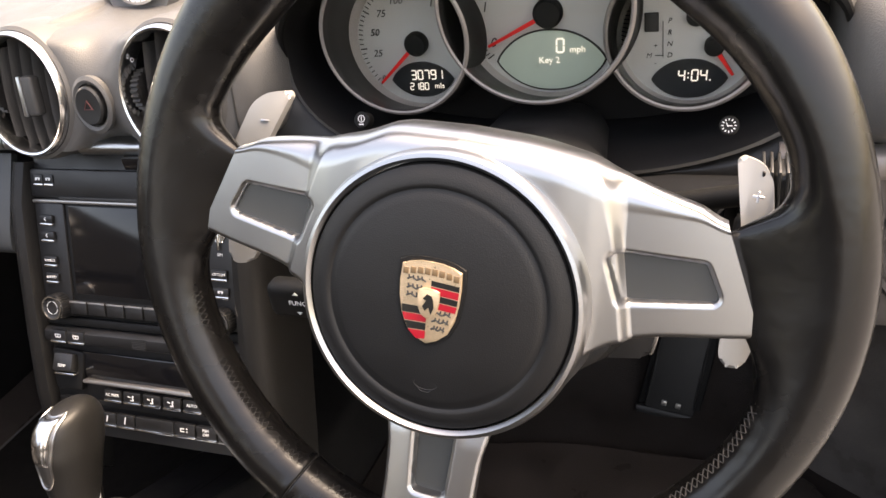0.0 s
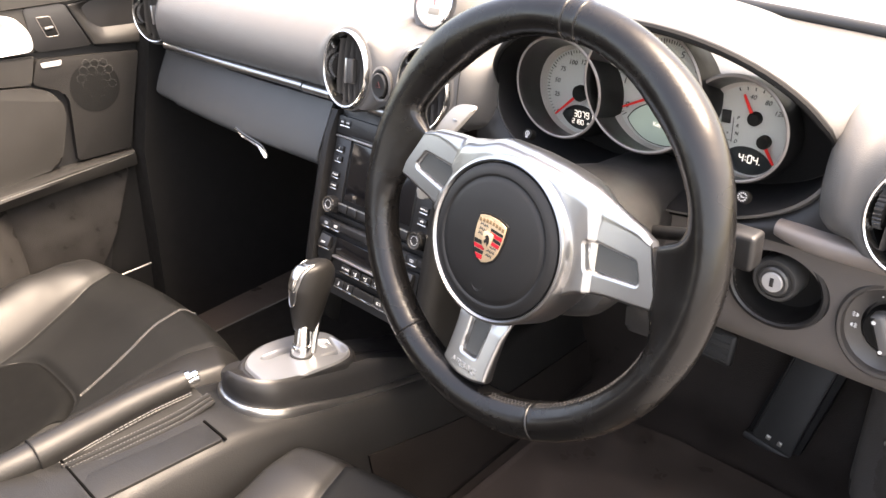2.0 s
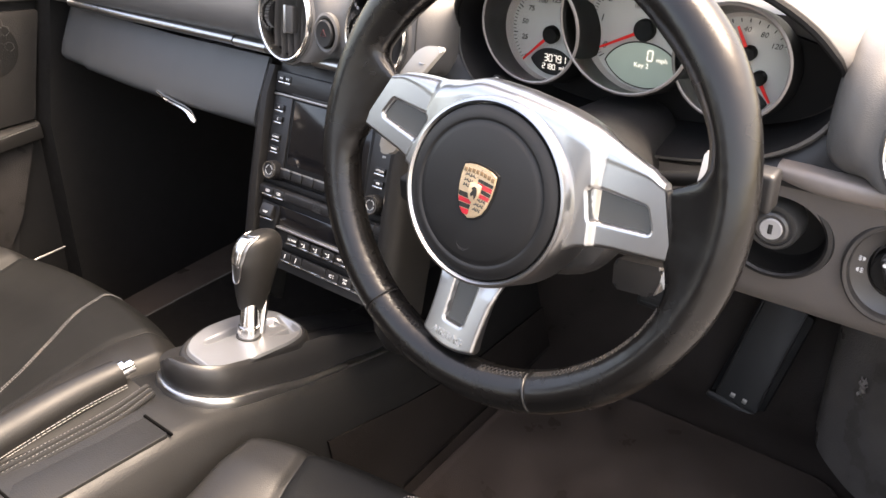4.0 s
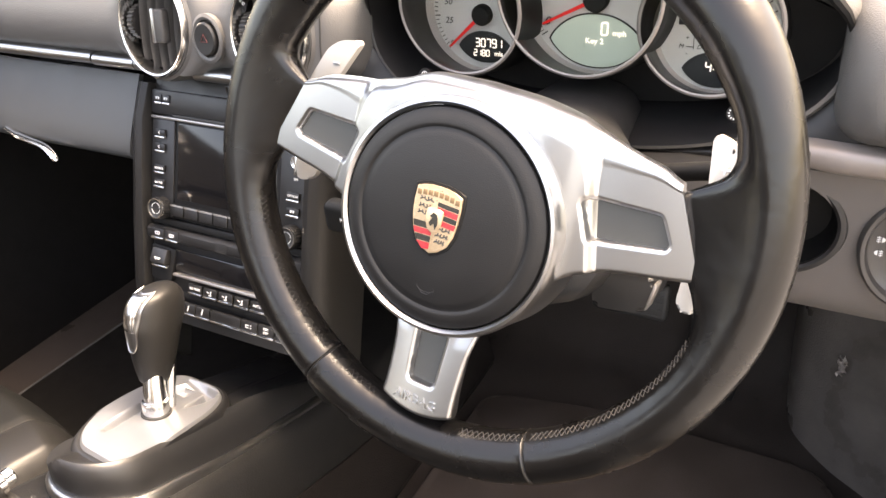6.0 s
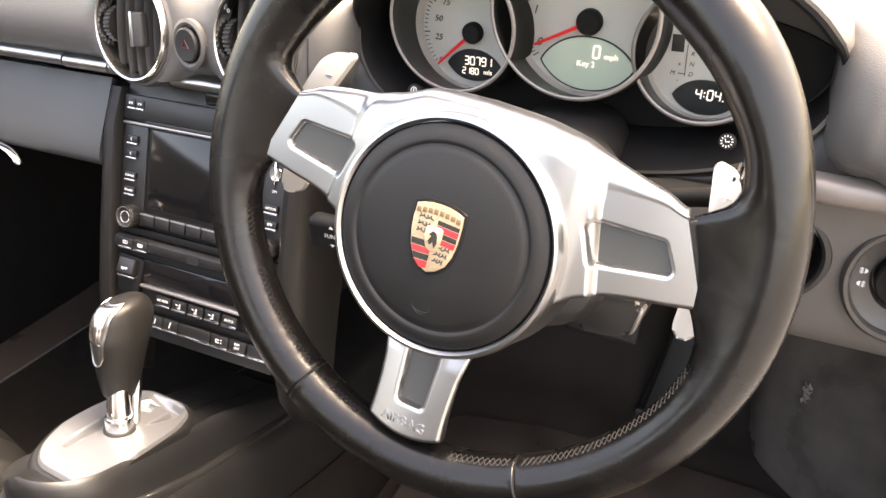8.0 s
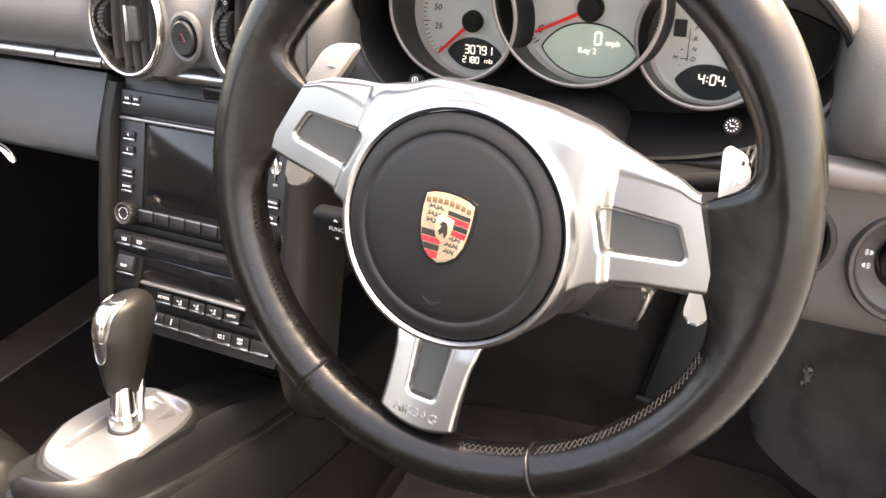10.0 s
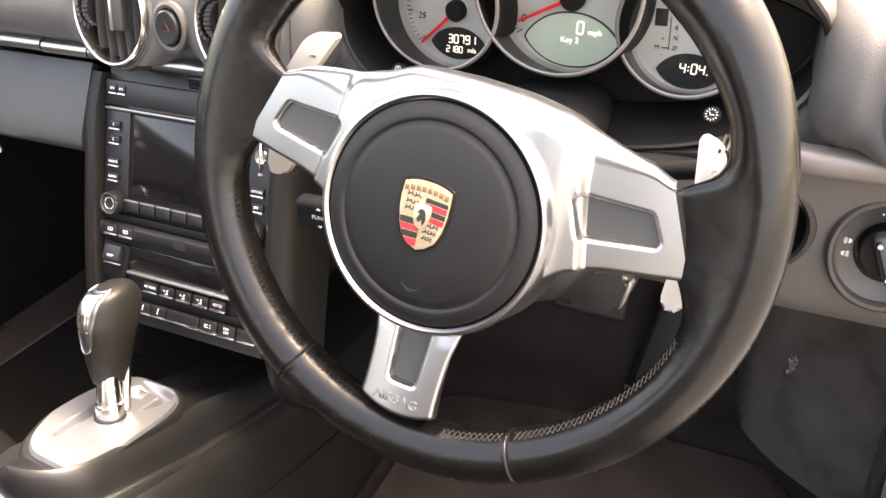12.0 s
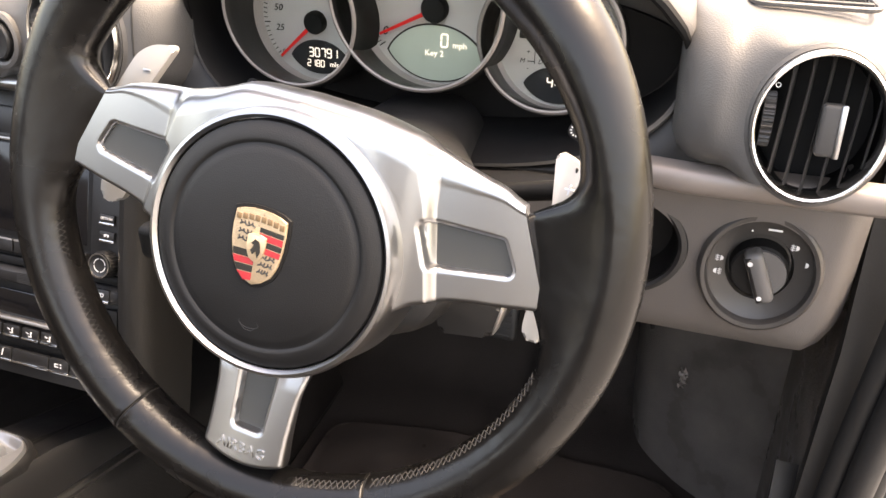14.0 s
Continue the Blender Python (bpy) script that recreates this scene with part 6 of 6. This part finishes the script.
part("release_button", bm, CHROME, hbk, "chrome release button")
for q in (-31, -39):
    bm = bmesh.new()
    for i in range(n - 1):
        for k in range(2):
            a, b = sleeve(i, radians(q)), sleeve(i + 1, radians(q))
            o = Vector((0.0003, 0, 0.0003))
            tube(bm, [a.lerp(b, k / 2) + o, a.lerp(b, k / 2 + 0.36) + o], 0.00045, 4)
    tagged(part("stitching", bm, THREAD, hbk, "pale stitching"), kind="stuff")
bm = bmesh.new()
rings = []
for i in range(12):
    t = i / 11
    y = lerp(-0.30, -0.12, t)
    zt = lerp(0.340, 0.330, t)
    zb = 0.318
    rings.append([Vector((x, y, z)) for x, z in ((-0.396, zb), (-0.392, lerp(zb, zt, 0.5) + 0.002 * math.sin(9 * t)), (-0.386, zt), (-0.368, zt - 0.002), (-0.352, lerp(zb, zt, 0.62)), (-0.344, lerp(zb, zt, 0.45) - 0.002), (-0.338, zb))])
loft(bm, rings)
part("gaiter", bm, SOFTBLACK, hbk, "folded leather gaiter")
for k in range(3):
    bm = bmesh.new()
    tube(bm, curve_pts([(-0.352 + 0.006 * k, -0.285, 0.336 - 0.003 * k), (-0.346 + 0.006 * k, -0.22, 0.333 - 0.002 * k), (-0.344 + 0.005 * k, -0.16, 0.330 - 0.003 * k), (-0.35 + 0.004 * k, -0.115, 0.327 - 0.003 * k)], 5), 0.0035, 8, flat=0.8)
    part("gaiter_fold", bm, SOFTBLACK, hbk)
    bm = bmesh.new()
    line = curve_pts([(-0.352 + 0.006 * k, -0.285, 0.3388 - 0.003 * k), (-0.346 + 0.006 * k, -0.22, 0.3358 - 0.002 * k), (-0.344 + 0.005 * k, -0.16, 0.3328 - 0.003 * k), (-0.35 + 0.004 * k, -0.115, 0.3298 - 0.003 * k)], 34)
    for p, q in zip(line[::2], line[1::2]):
        tube(bm, [p, q], 0.00034, 4)
    tagged(part("stitching", bm, DULLTHREAD, hbk, "grey stitching"), kind="stuff")


# ---- seats ----
def bump(x):
    return math.exp(-x * x)


def seat(name, x0, s, label, high=1.0):
    """A seat cushion; s is +1 where the door lies at lower x."""
    ob = thing(name, label, "car seat", at=(x0, -0.25, 0.03))
    SEAM = [(-0.62, 0.36), (-0.40, 0.37), (-0.235, 0.41), (-0.14, 0.48), (-0.035, 0.59), (0.04, 0.68)]

    def insert_edge(u, y):
        """Distance inside the centre panel, about zero along its outline."""
        side = (min(0.43, steps(y, SEAM)) - abs(u)) * 0.255
        frontward = (-0.186 - 0.035 * min(1.0, abs(u) / 0.43) ** 4) - y
        r = 0.05
        if side < r and frontward < r:
            return r - math.hypot(r - side, r - frontward)
        return min(side, frontward)

    def h(u, y):
        """Height at u (-1 to 1 across) and y."""
        z = steps(y, [(-0.62, 0.195), (-0.40, 0.205), (-0.20, 0.230), (-0.10, 0.256), (-0.04, 0.271), (-0.008, 0.271), (0.018, 0.250), (0.04, 0.19)])
        rise = steps(y, [(-0.62, 0.085), (-0.35, 0.080), (-0.15, 0.060), (-0.05, 0.024), (0.03, 0.006)]) * high
        if u * s > 0:
            rise *= 0.55
        us = steps(y, SEAM)
        t = (abs(u) - us) / (1 - us)
        if t > 0:
            z += rise * math.sin(math.pi * min(1.0, t / 0.92)) ** 0.8 - 0.075 * max(0.0, t - 0.62) ** 1.6 / 0.2
        else:
            z += 0.10 * rise * max(0.0, 1 + t * us / 0.2) ** 2
        z -= 0.0035 * bump((abs(u) - us) * 0.255 / 0.006)
        d = insert_edge(u, y) if t < 0 else -1.0
        z += 0.005 * max(0.0, min(1.0, d / 0.02)) - 0.007 * bump(d / 0.006)
        return z

    def front(u):
        return 0.036 - 0.055 * abs(u) ** 2.6

    def at(u, y, o=0.0):
        lag = (0.036 - front(u)) * max(0.0, min(1.0, (y + 0.3) / 0.3))
        return Vector((x0 + 0.255 * u, y - lag, h(u, y) + o))

    bm = bmesh.new()
    sheet(bm, lambda a, b: at(lerp(-1, 1, a) * steps(lerp(-0.62, 0.036, b), SEAM), lerp(-0.62, 0.036, b)), 110, 150, 0.02, (0, 0, 1))
    part("cushion", bm, MATT, ob, "matt black leather cushion", angle=180)
    for sd in (-1, 1):
        bm = bmesh.new()
        def side(a, b):
            a = a if sd > 0 else 1 - a
            y = lerp(-0.62, 0.036, b)
            p = at(sd * lerp(steps(y, SEAM), 1, min(1.0, a / 0.88) ** 1.3), y)
            return p - Vector((0, 0, 0.11 * max(0.0, a - 0.88) / 0.12))

        sheet(bm, side, 58, 150, 0.02, (0, 0, 1))
        part("bolster", bm, SEAT, ob, "smooth raised leather bolster", angle=180)
    bm = bmesh.new()
    sheet(bm, lambda a, b: Vector((x0 + 0.235 * lerp(-1, 1, a), front(lerp(-1, 1, a)) - 0.02 - 0.03 * b, lerp(0.205, 0.05, b))), 24, 6, 0.02)
    part("cushion_front", bm, SEAT, ob)
    bm = bmesh.new()
    rbox(bm, (x0, -0.30, 0.105), (0.44, 0.54, 0.15), 0.03, 3)
    part("seat_base", bm, SOFTBLACK, ob)
    # ribbed centre panel
    bm = bmesh.new()

    def panel(a, b):
        u = lerp(-0.36, 0.36, a)
        k = abs(u) / 0.43
        stop = -0.186 - 0.035 * k ** 4
        side = (0.43 - abs(u)) * 0.255
        if side < 0.05:
            stop -= 0.05 - math.sqrt(max(0.0, 0.05 ** 2 - (0.05 - side) ** 2))
        return at(u, lerp(-0.62, stop, b), 0.0009)

    sheet(bm, panel, 70, 60, 0.01, (0, 0, 1))
    part("seat_insert", bm, CLOTH, ob, "finely ribbed black centre panel", angle=180)
    # double stitched line running forward from the insert
    for k in (0, 0.013):
        bm = bmesh.new()
        for i in range(56):
            f = lambda q: at(s * (steps(q, [(-0.184, 0.275), (-0.135, 0.250), (-0.062, 0.192), (0.02, 0.132)]) + k), q, 0.0009)
            y0, y1 = lerp(-0.183, 0.02, i / 56), lerp(-0.183, 0.02, (i + 0.62) / 56)
            tube(bm, [f(y0), f(y1)], 0.00034, 4)
        tagged(part("stitching", bm, THREAD, ob, "pale double stitching"), kind="stuff")
    # backrest with side bolsters, leaning back, its headrest moulded on
    # out of view; added to darken the wheel's reflections and shade the footwell
    bm = bmesh.new()
    rings = []
    for y, z, w, d in ((-0.45, 0.20, 0.19, 0.05), (-0.47, 0.27, 0.215, 0.065), (-0.51, 0.38, 0.235, 0.075), (-0.56, 0.50, 0.245, 0.075), (-0.615, 0.63, 0.235, 0.07), (-0.65, 0.71, 0.20, 0.06), (-0.67, 0.76, 0.15, 0.052), (-0.69, 0.82, 0.135, 0.048), (-0.705, 0.87, 0.12, 0.04), (-0.71, 0.89, 0.08, 0.02)):
        ring = []
        for i in range(40):
            q = 2 * math.pi * i / 40
            c, sn = math.cos(q), math.sin(q)
            px = w * math.copysign(abs(c) ** 0.6, c)
            py = d * math.copysign(abs(sn) ** 0.6, sn) + (0.03 * max(0.0, abs(px) / w - 0.55) if sn > 0 and z < 0.70 else 0.0)
            ring.append(Vector((x0 + px, y - 0.06 + py, z + 0.35 * py)))
        rings.append(ring)
    loft(bm, rings)
    back = part("backrest", bm, SEAT, ob, "unseen black leather backrest with moulded headrest, added to block light", angle=60)
    md = back.modifiers.new("round", "SUBSURF")
    md.levels = md.render_levels = 1
    return ob


seat("passenger_seat", -0.675, 1, "black leather passenger seat cushion with raised bolsters")
seat("driver_seat", 0.005, -1, "black leather driver's seat cushion with pale stitching", 0.9).location += Vector((-0.035, -0.03, 0.0))

# ---- passenger door ----
door = thing("passenger_door", "closed passenger door lined in black leather with silver handle", "car door", at=(-1.04, -0.3, 0.1))
DM = Matrix(((0, 0, 1, -1.0), (1, 0, 0, 0), (0, 1, 0, 0), (0, 0, 0, 1)))  # outline in y, z; raised along x


def lining(name, pts, z0, z1, mat_, label, b=0.003, r=0.008, parent=None):
    bm = bmesh.new()
    plate(bm, rounded(pts, r, 4), z0, z1, DM, b, 3)
    return part(name, bm, mat_, parent or door, label)


lining("door_body", [(-1.2, 0.15), (0.03, 0.15), (0.075, 0.28), (0.140, 0.40), (0.195, 0.57), (0.222, 0.668), (0.119, 0.682), (-0.172, 0.717), (-1.2, 0.80)], -0.09, -0.012, PLASTIC, "", 0.004, 0.005)
lining("upper_lining", [(-1.2, 0.74), (-0.200, 0.622), (-0.158, 0.615), (-0.142, 0.640), (-0.113, 0.657), (-0.06, 0.674), (-0.005, 0.674), (0.085, 0.670), (0.218, 0.670), (0.119, 0.684), (-0.172, 0.719), (-1.2, 0.83)], -0.03, 0.004, DOOR, "leather upper lining", 0.006)
lining("rail_lining", [(-1.2, 0.72), (-0.200, 0.620), (0.014, 0.597), (-0.002, 0.553), (-0.209, 0.588), (-1.2, 0.68)], -0.03, 0.002, DOOR, "leather rail", 0.003, 0.003)
cup = [(-0.117, 0.636), (-0.095, 0.654), (-0.063, 0.666), (-0.021, 0.669), (0.003, 0.660), (0.019, 0.633), (0.017, 0.604), (-0.056, 0.608), (-0.105, 0.618)]
lining("handle_surround", [(-0.155, 0.616), (-0.117, 0.655), (-0.063, 0.673), (-0.005, 0.672), (0.030, 0.670), (0.022, 0.600)], -0.03, -0.001, DOOR, "leather-grained handle surround", 0.002, 0.01)
lining("switch_panel", [(0.018, 0.671), (0.083, 0.668), (0.111, 0.593), (0.019, 0.601)], -0.03, 0.0005, PLASTIC, "glossy black switch panel", 0.002, 0.006)
# silver pull handle: a hollow that deepens towards its upright grip
bm = bmesh.new()
cy, cz = -0.046, 0.637
rim_c = rounded(rounded(cup, 0.012, 4), 0.006, 3)
rows = []
for f in (1.0, 0.995, 0.985, 0.97) + tuple(0.95 - 0.95 * i / 40 for i in range(40)) + (0.01,):
    row = []
    for y, z in rim_c:
        yy, zz = cy + (y - cy) * f, cz + (z - cz) * f
        lip = 0.008 * (1 - ((f - 0.97) / 0.03) ** 2) if f > 0.97 else 0.008
        hollow = ease(0.0, 0.022, (1 - f) * 0.05) * ease(-0.105, -0.03, yy) * (1 - ease(-0.026, -0.008, yy + 14.0 * (zz - cz + 0.002) ** 2))
        row.append(DM @ Vector((yy, zz, lip - 0.004 * ease(0.0, 0.012, (1 - f) * 0.05) * (yy < -0.03) - 0.0055 * hollow)))
    rows.append(row)
loft(bm, [[DM @ Vector((y, z, -0.006)) for y, z in rim_c]] + rows)
part("door_handle", bm, LACQUER, door, "silver hollow pull handle", angle=60)
# dark scoop in front of the switches
bm = bmesh.new()


def scoop(a, b):
    y = lerp(lerp(0.114, 0.196, a), lerp(0.086, 0.217, a), b)
    z = lerp(lerp(0.592, 0.579, a), 0.664, b)
    return DM @ Vector((y, z, 0.002 - 0.030 * ease(0.0, 0.75, b) * ease(0.0, 0.4, a) * (1 - 0.6 * ease(0.8, 1.0, b))))


sheet(bm, scoop, 30, 24, 0.003, (1, 0, 0))
part("scoop", bm, RAIL, door, "black scoop beside the switch panel", angle=180)
bm = bmesh.new()
lathe(bm, [(0.043, -0.001), (0.043, 0.0006), (0, 0.0009)], DM @ T(0.098, 0.524), 48)
part("speaker_disc", bm, mat("speaker mesh", (0.008, 0.008, 0.008), 0.7, grain=1, scale=650, bump=0.5, spec=0.1), door, "dark round loudspeaker behind the mesh")
swb = lining("lock_switch", [(0.034, 0.654), (0.056, 0.652), (0.063, 0.620), (0.043, 0.621)], -0.006, 0.001, SOFTBLACK, "black lock switch with bright edge", 0.001, 0.003)
bm = bmesh.new()
ed = [DM @ Vector((y, z, 0.001)) for y, z in rounded([(0.034, 0.654), (0.056, 0.652), (0.063, 0.620), (0.043, 0.621)], 0.003, 4)]
tube(bm, ed, 0.0005, 6, loop=True)
part("switch_edge", bm, GREYRING, swb)
bm = bmesh.new()
rbox(bm, (0.049, 0.635, 0.003), (0.014, 0.004, 0.005), 0.001, m=DM)
part("switch_key", bm, PAINT, swb)
lining("speaker_grille", [(0.017, 0.590), (0.189, 0.567), (0.132, 0.402), (0.036, 0.407), (0.050, 0.512), (0.044, 0.530), (0.0, 0.552)], -0.03, 0.0, mat("grille mesh", (0.017, 0.0165, 0.016), 0.7, grain=1, scale=650, bump=0.5, spec=0.12), "perforated black loudspeaker panel", 0.002, 0.006)
lining("brand_tab", [(0.021, 0.583), (0.055, 0.581), (0.052, 0.573), (0.022, 0.575)], -0.002, 0.002, LACQUER, "small bright plate", 0.0006, 0.002)
bm = bmesh.new()
for i in range(4):
    for j in range(5):
        cy, cz = 0.078 + 0.0145 * i + 0.007 * (j % 2), 0.568 - 0.0125 * j - 0.18 * (0.0145 * i)
        if (i, j) in ((0, 0), (3, 4), (0, 4)):
            continue
        tube(bm, [DM @ Vector((cy + 0.0075 * math.cos(radians(60 * k + 30)), cz + 0.0075 * math.sin(radians(60 * k + 30)), 0.0005)) for k in range(6)], 0.0003, 4, loop=True)
part("grille_pattern", bm, mat("pale pattern", (0.055, 0.053, 0.050), 0.5, vary=0.2), door, "hexagon pattern on the grille")
lining("door_insert", [(-1.2, 0.67), (-0.209, 0.585), (-0.001, 0.549), (0.030, 0.530), (0.040, 0.498), (0.007, 0.407), (-0.124, 0.402), (-0.253, 0.431), (-1.2, 0.44)], -0.03, 0.003, DOOR, "padded leather insert", 0.006, 0.02)
lining("light_tab", [(-0.162, 0.606), (-0.128, 0.605), (-0.134, 0.585), (-0.169, 0.590)], -0.002, 0.004, mat("white lens", (0.5, 0.5, 0.485), 0.3, vary=0.1), "white door lamp lens", 0.001, 0.004)
bm = bmesh.new()
rings = []
for y, z in ((-0.166, 0.404), (-0.15, 0.405), (-0.05, 0.403), (0.011, 0.402), (0.08, 0.399), (0.133, 0.397)):
    w = lerp(0.05, 0.012, max(0, (y + 0.166) / 0.3))
    rings.append([DM @ Vector((y, z + dz, dx)) for dz, dx in ((0.0, -0.03), (0.002, w * 0.6), (-0.002, w * 0.9), (-0.010, w), (-0.026, w * 0.8), (-0.036, -0.03))])
loft(bm, rings)
part("pull_rail", bm, RAIL, door, "stitched leather pull rail")
bm = bmesh.new()
rings = []
for y, z in ((-0.9, 0.445), (-0.4, 0.44), (-0.25, 0.435), (-0.18, 0.431), (-0.170, 0.426)):
    rings.append([DM @ Vector((y, z + dz, dx)) for dz, dx in ((0.0, -0.03), (0.002, 0.045), (-0.003, 0.060), (-0.012, 0.064), (-0.026, 0.060), (-0.05, 0.045), (-0.055, -0.03))])
loft(bm, rings)
part("armrest", bm, RAIL, door, "padded leather armrest")
for y0, y1, w0, z0, z1 in ((-0.16, 0.13, 0.0, 0.3995, 0.394), (-0.6, -0.175, 1, 0.4355, 0.4255)):
    bm = bmesh.new()
    for i in range(60):
        a, b = i / 60, (i + 0.6) / 60
        f = lambda t: DM @ Vector((lerp(y0, y1, t), lerp(z0, z1, t), (lerp(0.047, 0.012, t) if not w0 else 0.0615)))
        tube(bm, [f(a), f(b)], 0.0005, 4)
    tagged(part("stitching", bm, THREAD, door, "pale stitching"), kind="stuff")
lining("lower_lining", [(-1.2, 0.40), (-0.17, 0.375), (0.006, 0.375), (0.122, 0.366), (0.066, 0.25), (0.02, 0.19), (-1.2, 0.19)], -0.03, -0.004, SUEDE, "dark carpet lower lining", 0.003, 0.01)
bm = bmesh.new()
rings = []
for y in (-0.9, -0.4, -0.2, -0.13, -0.10):
    o = 0.05 if y < -0.15 else (0.03 if y < -0.12 else 0.0)
    rings.append([DM @ Vector((y, z, x)) for z, x in ((0.375, -0.01), (0.36, o), (0.27, o + 0.015), (0.20, o), (0.195, -0.01))])
loft(bm, rings)
part("door_pocket", bm, SUEDE, door, "dark carpeted door pocket")

# ---- floor mats, sills, pedals ----
bm = bmesh.new()
plate(bm, rounded([(-0.21, -0.05), (0.28, -0.05), (0.27, 0.36), (0.22, 0.45), (-0.06, 0.45), (-0.21, 0.42)], 0.03, 4), 0.042, 0.052, I4, 0.003)
fm = solo("floor_mat", bm, CARPET, "black carpet floor mat in the driver's footwell", "floor mat")
bm = bmesh.new()
tube(bm, [Vector((x, y, 0.0495)) for x, y in rounded([(-0.21, -0.05), (0.28, -0.05), (0.27, 0.36), (0.22, 0.45), (-0.06, 0.45), (-0.21, 0.42)], 0.03, 4)], 0.0022, 6, loop=True)
part("mat_binding", bm, CARPET, fm)
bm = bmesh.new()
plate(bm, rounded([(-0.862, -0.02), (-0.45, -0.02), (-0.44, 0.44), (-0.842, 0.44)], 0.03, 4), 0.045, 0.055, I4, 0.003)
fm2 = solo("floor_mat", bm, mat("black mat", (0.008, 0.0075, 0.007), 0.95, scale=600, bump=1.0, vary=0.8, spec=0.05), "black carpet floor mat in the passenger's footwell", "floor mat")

bm = bmesh.new()
tube(bm, [Vector((x, y, 0.055)) for x, y in rounded([(-0.862, -0.02), (-0.45, -0.02), (-0.44, 0.44), (-0.842, 0.44)], 0.03, 4)], 0.0022, 6, loop=True)
part("mat_binding", bm, mat("mat binding", (0.05, 0.048, 0.046), 0.6, vary=0.2), fm2, "grey stitched binding")
# bright edges of the passenger's sill plate
bm = bmesh.new()
for x in (-1.039, -0.978):
    tube(bm, [(x, -0.5, 0.181), (x, -0.1, 0.181), (x, 0.105, 0.180)], 0.0018, 6)
tagged(new("trim_sill", finish(bm, PAINT)), "thin bright edges of the sill plate", "sill trim", kind="structure")

# accelerator, hinged at the floor
AM = axes((0.063, 0.546, 0.066), (1, 0.02, -0.20), (0.042, 0.055, 0.14))
acc = thing("accelerator_pedal", "ribbed black accelerator pedal hinged at the floor", "pedal", AM)
bm = bmesh.new()
plate(bm, rounded([(-0.032, -0.026), (0.032, -0.026), (0.030, 0.150), (-0.028, 0.150)], 0.006, 3), -0.008, 0.0, I4, 0.003)
part("pedal_pad", bm, RUBBER, acc, local=True)
bm = bmesh.new()
plate(bm, rounded([(-0.040, -0.036), (0.040, -0.036), (0.042, 0.14), (-0.034, 0.14)], 0.008, 3), -0.024, -0.009, I4, 0.003)
part("pedal_tray", bm, SOFTBLACK, acc, "black tray under the pedal", local=True)
for x in (-0.030, 0.029):
    bm = bmesh.new()
    rbox(bm, (x, 0.065, 0.001), (0.0022, 0.16, 0.004), 0.001)
    part("rib", bm, RUBBER, acc, local=True)
for x in (-0.008, 0.010):
    bm = bmesh.new()
    rbox(bm, (x, -0.014, 0.002), (0.007, 0.007, 0.004), 0.001)
    part("clip", bm, PAINT, acc, "pale clip", local=True)
bm = bmesh.new()
rbox(bm, (0, -0.030, -0.004), (0.085, 0.012, 0.012), 0.004)
part("hinge", bm, RUBBER, acc, local=True)
BM_ = axes((-0.012, 0.425, 0.262), (1, 0, 0), (0, 0.35, 1))
brk = thing("brake_pedal", "black rubber brake pedal on a steel arm", "pedal", BM_)
bm = bmesh.new()
rbox(bm, (0, 0.004, 0), (0.090, 0.046, 0.014), 0.008, 3)
part("pedal_pad", bm, RUBBER, brk, local=True)
for i in range(5):
    bm = bmesh.new()
    rbox(bm, (0, -0.012 + 0.008 * i, 0.0068), (0.076, 0.003, 0.002), 0.0008)
    part("rib", bm, RUBBER, brk, local=True)
bm = bmesh.new()
tube(bm, curve_pts([(0.02, 0.0, -0.008), (0.02, 0.06, -0.03), (0.02, 0.16, -0.05), (0.02, 0.26, -0.05)], 4), 0.009, 8, flat=0.5)
part("pedal_arm", bm, SOFTBLACK, brk, "black steel arm", local=True)

# door sill seal beside the driver
seal = thing("door_seal", "black rubber door seal along the door opening", "door seal", at=(0.32, 0.2, 0.0))
for k, (dx, dy, r) in enumerate(((0.024, 0.0, 0.009), (0.038, -0.012, 0.011), (0.050, -0.004, 0.008))):
    bm = bmesh.new()
    tube(bm, curve_pts([(0.318 + dx, 0.16 + dy, 0.66), (0.314 + dx, 0.182 + dy, 0.56), (0.312 + dx, 0.190 + dy, 0.49), (0.309 + dx, 0.205 + dy, 0.36), (0.307 + dx, 0.20 + dy, 0.24), (0.306 + dx, 0.12 + dy, 0.14), (0.306 + dx, -0.1 + dy, 0.115), (0.306 + dx, -0.9 + dy, 0.115)], 8), r, 12)
    part("seal_strip", bm, RUBBER, seal)
slab("wall_sill", [(0.26, -0.1), (0.26, 0.30), (0.22, 0.20), (0.1, 0.10), (-1.2, 0.10), (-1.2, -0.1)], 0.30, 0.40, PLASTIC, "black door sill", "sill")


# scrap of pale wrapping caught on the footwell carpet
scrap = thing("litter", "small crumpled pale scrap stuck on the footwell carpet", "litter", at=(0.221, 0.479, 0.191))
WRAP = mat("pale wrapping", (0.42, 0.38, 0.35), 0.5, scale=900, bump=0.3, vary=0.5, wear=200)
rng = random.Random(4)
for k in range(4):
    bm = bmesh.new()
    c = Vector((0.221 + 0.004 * rng.uniform(-1, 1), 0.479, 0.202 - 0.006 * k))
    sheet(bm, lambda a, b: c + Vector((0.006 * (a - 0.5) + 0.002 * math.sin(5 * b + k), -0.003 * math.sin(7 * a + 3 * b + k), 0.009 * (b - 0.5) + 0.002 * math.cos(6 * a + k))), 5, 5, 0.0)
    part("scrap_fold", bm, WRAP, scrap)
